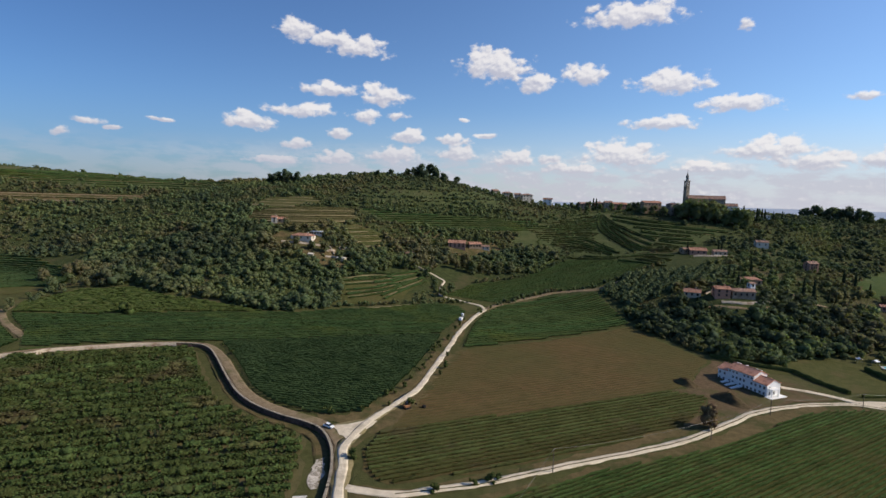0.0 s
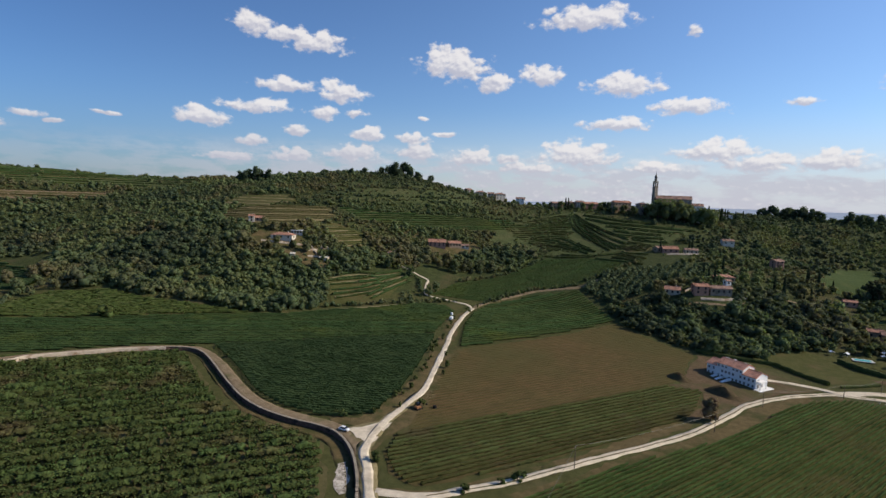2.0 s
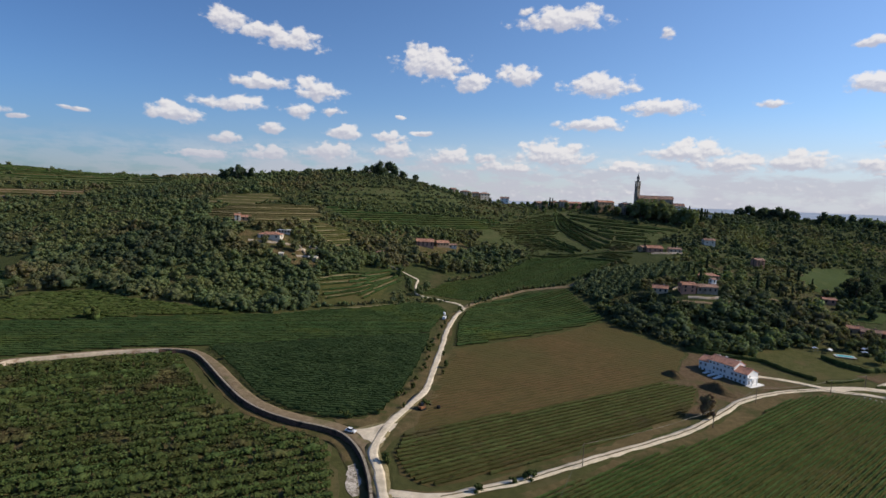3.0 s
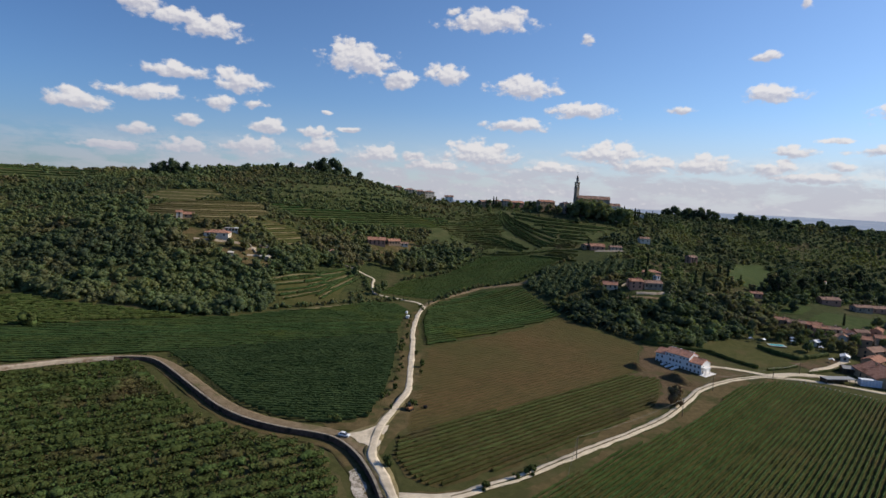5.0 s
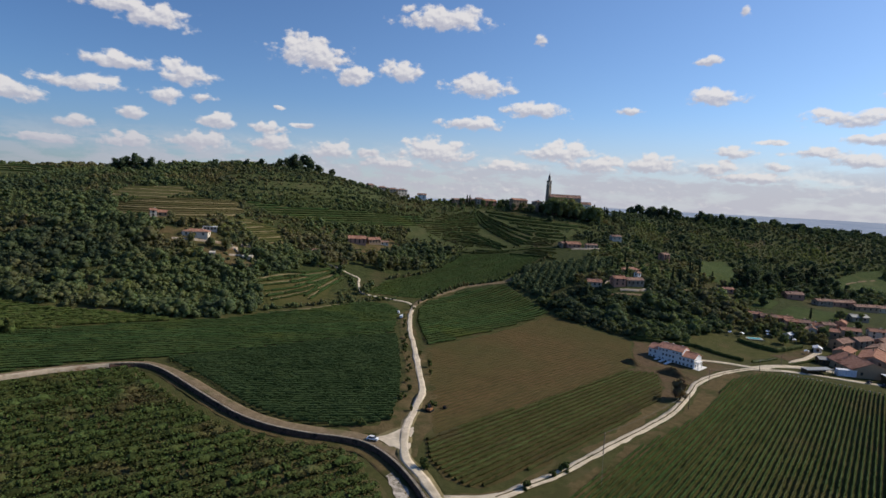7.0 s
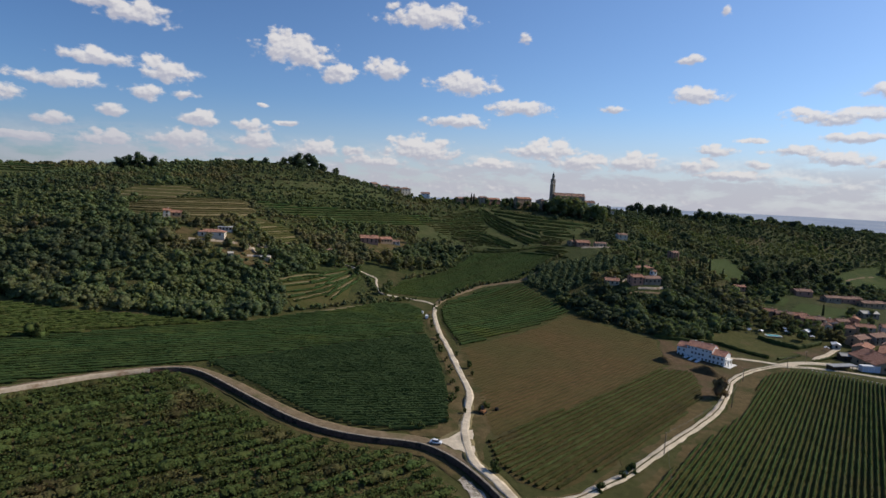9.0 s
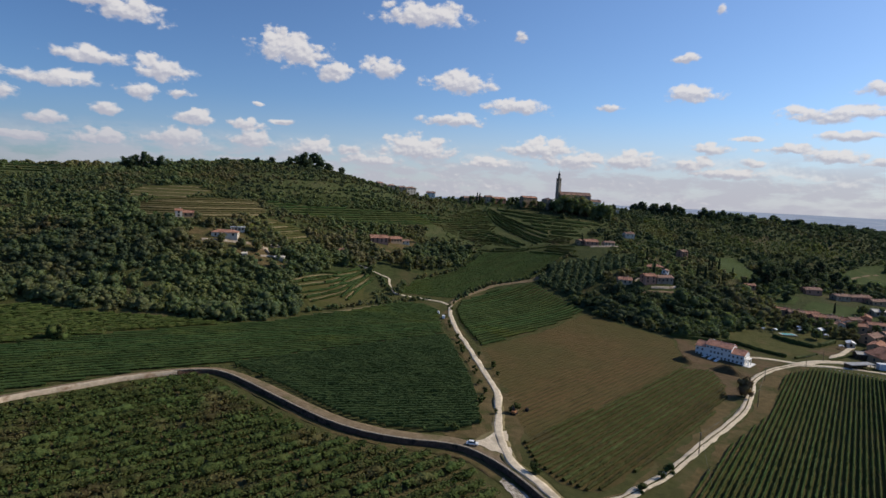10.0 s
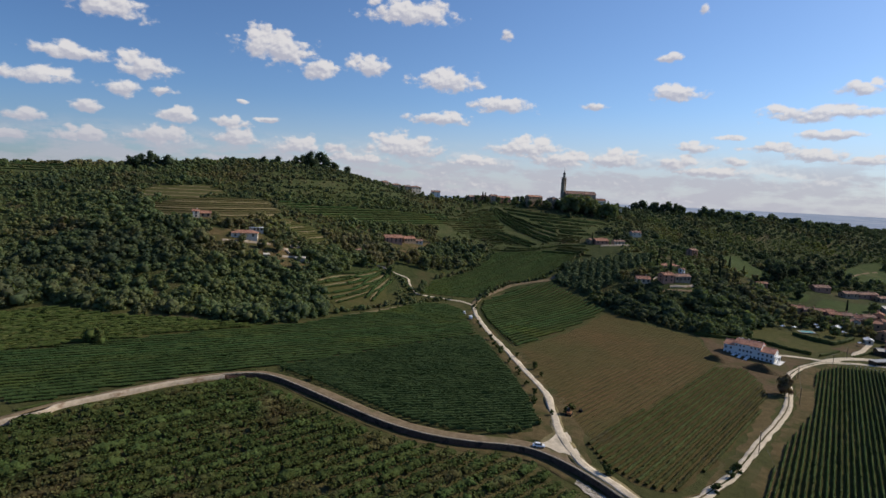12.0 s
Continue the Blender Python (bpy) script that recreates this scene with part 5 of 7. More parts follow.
def window_meshes(w, h, shutters):
    key = (round(w, 2), round(h, 2), shutters)
    if key not in WINDOWS:
        bm = bmesh.new()
        for sx, sz, ax, az in ((w + 0.2, 0.1, 0, h / 2 + 0.05), (w + 0.2, 0.1, 0, -h / 2 - 0.05), (0.1, h, w / 2 + 0.05, 0), (0.1, h, -w / 2 - 0.05, 0), (0.06, h, 0, 0)):
            box(bm, (sx, 0.12, sz), (ax, -0.03, az))
        frame_me = bpy.data.meshes.new("window_frame")
        bm.to_mesh(frame_me)
        bm.free()
        frame_me.materials.append(SHUTTER if shutters else CONCRETE)
        pane = box_mesh("pane", (w, 0.06, h), GLASS)
        WINDOWS[key] = (frame_me, pane)
    return WINDOWS[key]


def put_window(parent, x, y, z, turn, w=1.0, h=1.4, shutters=True):
    frame_me, pane = window_meshes(w, h, shutters)
    win = share("window", frame_me, parent, pose(x, y, z, 0, 0, turn))
    share("pane", pane, win)
    return win


def gable_block(bm, w, d, h, rise_h, at=(0, 0, 0)):
    x, y, z = at
    p = [(-w / 2, -d / 2, 0), (w / 2, -d / 2, 0), (w / 2, d / 2, 0), (-w / 2, d / 2, 0), (-w / 2, -d / 2, h), (w / 2, -d / 2, h), (w / 2, d / 2, h), (-w / 2, d / 2, h), (-w / 2, 0, h + rise_h), (w / 2, 0, h + rise_h)]
    v = [bm.verts.new((a + x, b + y, c + z)) for a, b, c in p]
    for f in ((0, 1, 5, 4), (2, 3, 7, 6), (1, 2, 6, 9, 5), (3, 0, 4, 8, 7), (3, 2, 1, 0)):
        bm.faces.new([v[i] for i in f])


def gable_roof(bm, w, d, rise_h, over=0.5, thick=0.22, at=(0, 0, 0)):
    """Two tiled slopes with eaves, verges and a raised ridge."""
    x, y, z = at
    pitch = rise_h / (d / 2)
    for s in (-1, 1):
        e = d / 2 + over
        q = [(-w / 2 - over, 0, rise_h), (w / 2 + over, 0, rise_h), (w / 2 + over, s * e, rise_h - e * pitch), (-w / 2 - over, s * e, rise_h - e * pitch)]
        lo = [bm.verts.new((a + x, b + y, c + z + 0.03)) for a, b, c in q]
        hi = [bm.verts.new((a + x, b + y, c + z + 0.03 + thick)) for a, b, c in q]
        bm.faces.new(hi if s < 0 else hi[::-1])
        bm.faces.new(lo[::-1] if s < 0 else lo)
        for i in range(1, 4):
            j = (i + 1) % 4
            bm.faces.new((lo[i], lo[j], hi[j], hi[i]))
    box(bm, (w + 2 * over, 0.32, 0.2), (x, y, z + rise_h + thick + 0.06))


def hip_roof(bm, w, d, rise_h, over=0.5, at=(0, 0, 0)):
    x, y, z = at
    a, b = w / 2 + over, d / 2 + over
    r = max(0.1, a - b) if a > b else 0.1
    base = [bm.verts.new((x + i * a, y + j * b, z + k)) for k in (0.0, 0.18) for i, j in ((-1, -1), (1, -1), (1, 1), (-1, 1))]
    top = [bm.verts.new((x - r, y, z + rise_h + 0.18)), bm.verts.new((x + r, y, z + rise_h + 0.18))]
    bm.faces.new(base[:4][::-1])
    for i in range(4):
        bm.faces.new((base[i], base[(i + 1) % 4], base[4 + (i + 1) % 4], base[4 + i]))
    bm.faces.new((base[4], base[5], top[1], top[0]))
    bm.faces.new((base[6], base[7], top[0], top[1]))
    bm.faces.new((base[5], base[6], top[1]))
    bm.faces.new((base[7], base[4], top[0]))


def house(x, y, w, d, h, turn, wall, roof, label, category="house", hip=False, rise_h=None, windows=(3, 2), group="", z=None, chimney=True, name="house"):
    """A house with its ridge along its own x axis: walls, tiled roof, chimney and windows on all sides."""
    c, s = math.cos(radians(turn)), math.sin(radians(turn))
    corners = [(x + c * i * w / 2 - s * j * d / 2, y + s * i * w / 2 + c * j * d / 2) for i in (-1, 1) for j in (-1, 1)]
    low = float(min(land([p[0] for p in corners], [p[1] for p in corners])))
    top = float(max(land([p[0] for p in corners], [p[1] for p in corners])))
    base = (top + low) / 2 if z is None else z
    foot = base - low + 0.3
    rise_h = rise_h if rise_h is not None else d * 0.2
    thing = tagged(new(name), label, category, group)
    thing.matrix_basis = pose(x, y, base, 0, 0, turn)
    bm = bmesh.new()
    if hip:
        box(bm, (w, d, h + foot), (0, 0, (h - foot) / 2))
    else:
        gable_block(bm, w, d, h + foot, rise_h, (0, 0, -foot))
    part("wall", bm, wall, thing)
    bm = bmesh.new()
    if hip:
        hip_roof(bm, w, d, rise_h, 0.5, (0, 0, h))
    else:
        gable_roof(bm, w, d, rise_h, 0.45, 0.2, (0, 0, h))
    roof_ob = part("roof", bm, roof, thing)
    if chimney:
        bm = bmesh.new()
        box(bm, (0.7, 0.6, 1.3), (0, 0, 0.4))
        box(bm, (0.95, 0.85, 0.16), (0, 0, 1.13))
        stack = part("chimney", bm, wall, roof_ob)
        stack.matrix_basis = pose(w * 0.22, d * 0.1, h + rise_h * 0.85)
    nx, nz = windows
    storey = h / max(nz, 1)
    for k in range(nz):
        zz = storey * (k + 0.55)
        for i in range(nx):
            xx = w * ((i + 0.5) / nx - 0.5)
            put_window(thing, xx, -d / 2, zz, 0)
            put_window(thing, xx, d / 2, zz, 180)
        for i in range(max(1, nx // 2)):
            yy = d * ((i + 0.5) / max(1, nx // 2) - 0.5)
            put_window(thing, w / 2, yy, zz, 90)
            put_window(thing, -w / 2, yy, zz, -90)
    return thing


def farmhouse():
    """The long white farmhouse in three parts, with a terracotta roof stepped at both ends."""
    x, y, turn = 137.2, 231.6, -66.6
    base = height_at(x, y) - 0.6
    thing = tagged(new("farmhouse"), "long white farmhouse with stepped new terracotta roofs", "house")
    thing.matrix_basis = pose(x, y, base, 0, 0, turn) @ Matrix.Scale(0.94, 4)
    d = 9.0
    blocks = ((-9.6, 5.4, 6.0), (-0.2, 13.4, 7.6), (9.8, 6.6, 5.6))
    for cx, w, h in blocks:
        bm = bmesh.new()
        gable_block(bm, w, d if w > 6 else d - 0.4, h + 1.0, 1.9, (cx, 0, -1.0))
        part("wall", bm, WHITE, thing)
        bm = bmesh.new()
        gable_roof(bm, w - 0.5, d, 1.9, 0.5, 0.22, (cx, 0, h))
        part("roof", bm, TILES_NEW, thing)
    for cx, cz in ((-6.0, 9.0), (-1.0, 9.2), (4.0, 9.0), (6.0, 9.0), (-4.5, 9.1)):
        bm = bmesh.new()
        box(bm, (0.6, 0.6, 1.2), (cx, 0.8, cz))
        box(bm, (0.85, 0.85, 0.15), (cx, 0.8, cz + 0.65))
        part("chimney", bm, WHITE, thing)
    for k, zz in enumerate((1.5, 4.0, 6.4)):
        for i in range(7):
            xx = -5.8 + 1.9 * i
            if (i * 3 + k) % 5 != 1:
                put_window(thing, xx, -d / 2, zz, 0, 0.8, 1.1 if k < 2 else 0.7, False)
    for xx, zz in ((-11.2, 1.6), (-9.0, 1.6), (-11.2, 4.2), (-8.6, 4.2), (7.6, 1.5), (9.8, 1.5), (11.8, 1.5), (7.6, 4.0), (9.8, 4.0), (11.8, 4.0)):
        put_window(thing, xx, -4.3 if xx < 0 else -d / 2, zz, 0, 0.8, 1.1, False)
    for yy, zz in ((-2.6, 1.5), (0.4, 1.5), (-2.6, 4.0)):
        put_window(thing, 13.1, yy, zz, 90, 0.9, 1.3, False)
    # porch at the sunny end
    bm = bmesh.new()
    box(bm, (0.4, 0.4, 4.6), (15.0, -3.8, 1.6))
    box(bm, (0.4, 0.4, 4.6), (15.0, 0.6, 1.6))
    box(bm, (2.4, 5.4, 0.25), (14.2, -1.6, 4.0))
    box(bm, (2.6, 6.4, 0.3), (14.4, -1.6, -0.3))
    part("porch", bm, WHITE, thing)
    for xx, yy in ((-6.2, -8.4), (-2.8, -8.9), (0.8, -8.4)):
        bm = bmesh.new()
        low = [bm.verts.new((sx * 3.5, sy * 0.8, -0.6)) for sx, sy in ((-1, -1), (1, -1), (1, 1), (-1, 1))]
        high = [bm.verts.new((sx * 3.5, sy * 0.8, 1.7 if sx > 0 else 0.9)) for sx, sy in ((-1, -1), (1, -1), (1, 1), (-1, 1))]
        bm.faces.new(high)
        for k in range(4):
            bm.faces.new((low[k], low[(k + 1) % 4], high[(k + 1) % 4], high[k]))
        ramp = part("ramp_wall", bm, WHITE, thing, "white sloping ramp wall")
        ramp.matrix_basis = pose(xx, yy, 0, 0, 0, 90)
    bm = bmesh.new()
    box(bm, (6.5, 4.6, 0.5), (-4.2, -12.6, 0.15), 0.12)
    part("slab", bm, CONCRETE, thing, "pale concrete slab before the ramps")
    bm = bmesh.new()
    box(bm, (4.6, 10.6, 0.7), (14.2, -0.6, 0.15))
    part("plinth", bm, WHITE, thing, "white terrace slab at the porch")
    bm = bmesh.new()
    box(bm, (26.0, 1.4, 0.3), (0.5, -5.3, 0.05))
    part("pavement_strip", bm, CONCRETE, thing)
    return thing


def bell_tower():
    x, y, ground = 271.6, 604.6, 60.0
    thing = tagged(new("bell_tower"), "tall slender stone bell tower with a domed spire", "tower")
    thing.matrix_basis = pose(x, y, ground, 0, 0, 18)
    bm = bmesh.new()
    for z0, z1, w0, w1 in ((-2.0, 12.0, 4.9, 4.7), (12.0, 24.0, 4.6, 4.5), (24.0, 32.4, 4.4, 4.35)):
        lo = [bm.verts.new((i * w0 / 2, j * w0 / 2, z0)) for i, j in ((-1, -1), (1, -1), (1, 1), (-1, 1))]
        hi = [bm.verts.new((i * w1 / 2, j * w1 / 2, z1)) for i, j in ((-1, -1), (1, -1), (1, 1), (-1, 1))]
        bm.faces.new(lo[::-1])
        bm.faces.new(hi)
        for i in range(4):
            bm.faces.new((lo[i], lo[(i + 1) % 4], hi[(i + 1) % 4], hi[i]))
    part("shaft", bm, OLD_STONE, thing)
    for z, w, h in ((12.0, 5.0, 0.4), (24.0, 4.8, 0.4), (32.6, 5.0, 0.5)):
        bm = bmesh.new()
        box(bm, (w, w, h), (0, 0, z), 0.08)
        part("string_course", bm, OLD_STONE, thing)
    for sx in (-1, 1):
        for sy in (-1, 1):
            pillar = bmesh.new()
            box(pillar, (1.25, 1.25, 5.8), (sx * 1.5, sy * 1.5, 35.7))
            part("pillar", pillar, OLD_STONE, thing)
    for a in range(4):
        bm = bmesh.new()
        box(bm, (1.8, 0.4, 1.1), (0, -1.9, 33.4), 0.05)
        ob = part("parapet", bm, OLD_STONE, thing)
        ob.matrix_basis = pose(0, 0, 0, 0, 0, 90 * a)
    bm = bmesh.new()
    box(bm, (4.5, 4.5, 0.9), (0, 0, 39.0))
    box(bm, (5.1, 5.1, 0.35), (0, 0, 39.6), 0.08)
    part("cornice", bm, OLD_STONE, thing)
    bm = bmesh.new()
    tube(bm, [(0, 0, 39.7), (0, 0, 43.6)], [1.55, 1.45], 8)
    part("drum", bm, OLD_STONE, thing)
    for a in range(8):
        r = radians(45 * a + 22.5)
        put_window(thing, 1.4 * math.sin(r), -1.4 * math.cos(r), 41.6, 45 * a + 22.5, 0.45, 1.9, False)
    bm = bmesh.new()
    tube(bm, [(0, 0, 43.5), (0, 0, 44.0), (0, 0, 45.0), (0, 0, 46.0), (0, 0, 47.0), (0, 0, 48.2), (0, 0, 49.4)], [1.75, 1.6, 1.45, 1.0, 0.55, 0.28, 0.16], 10)
    part("spire", bm, WIRE, thing, "dark sheet-metal onion spire")
    bm = bmesh.new()
    tube(bm, [(0, 0, 49.3), (0, 0, 51.6)], [0.10, 0.06], 5)
    box(bm, (0.9, 0.12, 0.12), (0, 0, 51.0))
    part("finial", bm, WIRE, thing)
    bm = bmesh.new()
    tube(bm, [(0, 0, 37.0), (0, 0, 36.6), (0, 0, 35.8), (0, 0, 35.3)], [0.2, 0.5, 0.6, 0.85], 10)
    part("bell", bm, WIRE, thing, "dark bronze bell")
    for z in (8, 18, 28):
        for a in (0, 90, 180, 270):
            r = radians(a)
            put_window(thing, 2.3 * math.sin(r), -2.3 * math.cos(r), z, a, 0.4, 1.5, False)


def church():
    thing = tagged(new("church"), "large old stone church with a long terracotta roof", "church")
    thing.matrix_basis = pose(289, 597, 64.0, 0, 0, -24)
    bm = bmesh.new()
    gable_block(bm, 37, 15, 22, 3.4, (1.5, 0, -6))
    part("wall", bm, OLD_STONE, thing)
    bm = bmesh.new()
    gable_roof(bm, 36.5, 15, 3.4, 0.6, 0.25, (1.5, 0, 16))
    part("roof", bm, TILES_OLD, thing)
    bm = bmesh.new()
    gable_block(bm, 14, 8, 18, 2, (-8, -9.5, -6))
    part("chapel_wall", bm, OCHRE, thing)
    bm = bmesh.new()
    gable_roof(bm, 14, 8, 2, 0.4, 0.22, (-8, -9.5, 12))
    part("chapel_roof", bm, TILES_OLD, thing)
    for i in range(6):
        put_window(thing, -13 + 6 * i, -7.5, 12.5, 0, 1.2, 2.4, False)
    for zz in (7, 12.5):
        put_window(thing, 20, 0, zz, 90, 1.6, 2.4, False)


farmhouse()
bell_tower()
church()
# on the village ridge
house(310, 581, 12, 9, 9, -20, WHITE, TILES_OLD, "white house beside the church", windows=(3, 2), z=64, rise_h=2.6)
house(300, 583, 9, 7, 6, -24, CREAM, TILES_OLD, "low cream wing below the church", windows=(2, 1), z=63)
house(258, 606, 11, 9, 11, 14, OLD_STONE, TILES_OLD, "old stone house beside the bell tower", hip=True, windows=(2, 2), z=62)
house(238, 618, 21, 9, 10, 8, OCHRE, TILES, "long ochre village house with weathered roof", windows=(5, 2), z=64)
house(212, 650, 18, 9, 8, 4, PINK, TILES, "pink village house on the ridge", windows=(5, 2), group="ridge houses", z=63)
house(200, 654, 9, 8, 9.5, -4, CREAM, TILES_OLD, "cream village house on the ridge", windows=(2, 3), group="ridge houses", z=63)
house(190, 660, 10, 8, 7, 12, OLD_STONE, TILES_OLD, "grey stone house on the ridge", hip=True, windows=(3, 2), group="ridge houses")
house(172, 656, 13, 8, 6.5, 6, OCHRE, TILES_OLD, "ochre house behind the ridge cypresses", windows=(3, 2), group="ridge houses")
house(133, 686, 11, 8, 5.4, -16, WHITE, TILES_OLD, "small white house on the skyline", windows=(2, 2), group="skyline villas", z=68.5)
house(107, 692, 13, 9, 6.6, 10, PALE, TILES_OLD, "tall pale villa on the skyline", hip=True, windows=(3, 2), group="skyline villas", z=72)
house(95, 690, 8, 7, 6, -8, CREAM, TILES_OLD, "low cream house on the skyline", windows=(2, 2), group="skyline villas", z=73)
house(82, 695, 12, 8, 6, 4, CREAM, TILES_OLD, "cream villa on the skyline", hip=True, windows=(3, 2), group="skyline villas", z=74.5)
house(66, 692, 8, 7, 6, 24, OLD_STONE, TILES_OLD, "small stone villa on the skyline", windows=(2, 2), group="skyline villas", z=77)
# on the western hill
house(-108, 419, 16.5, 9.0, 2.9, -8, PALE, TILES, "low villa with cream walls and a brown roof", hip=True, rise_h=1.7, windows=(3, 1), category="villa", name="villa")
house(-100, 432, 9.0, 4.2, 2.6, -6, PALE, TARP, "white flat-roofed annex of the villa", hip=True, rise_h=0.3, windows=(4, 1), category="annex", chimney=False)
house(-139, 447, 4.4, 4.2, 4.4, 8, PALE, TILES, "small white tower house among trees", rise_h=1.1, windows=(1, 2))
house(-133, 449, 7.0, 4.6, 2.8, 4, OCHRE, TILES, "low brown wing of the tower house", rise_h=1.4, windows=(2, 1), chimney=False)
# next two: windowless blocks standing in for pale sunlit terraces, not huts
house(-74, 399, 6.0, 4.0, 1.7, -14, CREAM, PALE, "low cream block for a terrace below the villa", rise_h=0.6, windows=(0, 0), chimney=False, category="hut", name="hut")
house(-96, 395, 3.0, 3.0, 1.9, 0, CREAM, PALE, "tiny pale block for a terrace in the wood", rise_h=0.6, windows=(0, 0), chimney=False, category="hut", name="hut")
house(14, 480, 15.0, 8.4, 3.8, -4, PINK, TILES, "red-walled farm with a broad terracotta roof", rise_h=2.2, windows=(4, 2), category="farm")
house(30, 486, 11.0, 7.5, 3.4, 10, OCHRE, TILES, "low farm wing with a terracotta roof", rise_h=1.6, windows=(4, 1), category="farm")
house(-26, 437, 5.9, 4.2, 2.4, 5, WHITE, TILES_OLD, "small white hut at the lane", rise_h=0.8, windows=(2, 1), chimney=False, category="hut", name="hut")
house(40, 487, 7.0, 5.0, 2.6, -6, PALE, TILES_OLD, "small pale barn of the hillside farm", rise_h=1.0, windows=(2, 1), chimney=False, category="barn")
# on the eastern slope
house(161, 339, 9.6, 6.2, 3.0, -28, CREAM, TILES, "cream cottage with a terracotta roof", rise_h=1.6, windows=(3, 1))
house(175, 331, 9.0, 6.7, 5.0, -8, PINK, TILES, "pink house with a terracotta roof", windows=(2, 2))
house(187.5, 330, 13.5, 6.2, 3.8, -6, OLD_STONE, TILES_OLD, "long stone house with small windows", rise_h=1.4, windows=(4, 1))
house(198, 339, 3.4, 3.4, 5.4, 10, WHITE, TILES_OLD, "white tower beside the stone house", windows=(1, 2), chimney=False)
house(212, 366, 14.0, 7.6, 3.6, -14, OCHRE, TILES, "low ochre house among cypresses", hip=True, windows=(4, 1))
house(221, 338, 5.0, 4.0, 2.4, 16, PALE, TILES_OLD, "small pale hut at the garden path", windows=(1, 1), chimney=False, category="hut", name="hut")
house(287, 340, 8.0, 5.0, 3.0, -24, PINK, TILES, "pink cottage half hidden by trees", windows=(2, 1), chimney=False)
house(222, 465, 13.6, 8.4, 3.6, -10, PINK, TILES, "low pink hillside house with garden walls", rise_h=2.0, windows=(3, 1))
house(214, 470, 8.0, 6.0, 3.8, 22, OCHRE, TILES_OLD, "ochre wing of the hillside house", windows=(2, 1))
house(238, 458, 10.9, 5.9, 3.6, -10, CREAM, TILES_OLD, "cream hillside house with a white terrace", windows=(3, 1))
house(301, 505, 10.5, 7.6, 4.6, -12, PALE, TILES_OLD, "pale house at the wood's edge", windows=(2, 1))
house(284, 410, 7.6, 6.7, 6.4, 5, PINK, TILES_OLD, "pink tower house among trees", windows=(2, 3))
house(366, 620, 18.5, 6.7, 3.2, -20, WHITE, METAL_ROOF, "long white terrace building on the ridge", hip=True, rise_h=0.5, windows=(6, 1), chimney=False)
# the hamlet in the eastern valley
HAMLET = "hamlet houses"
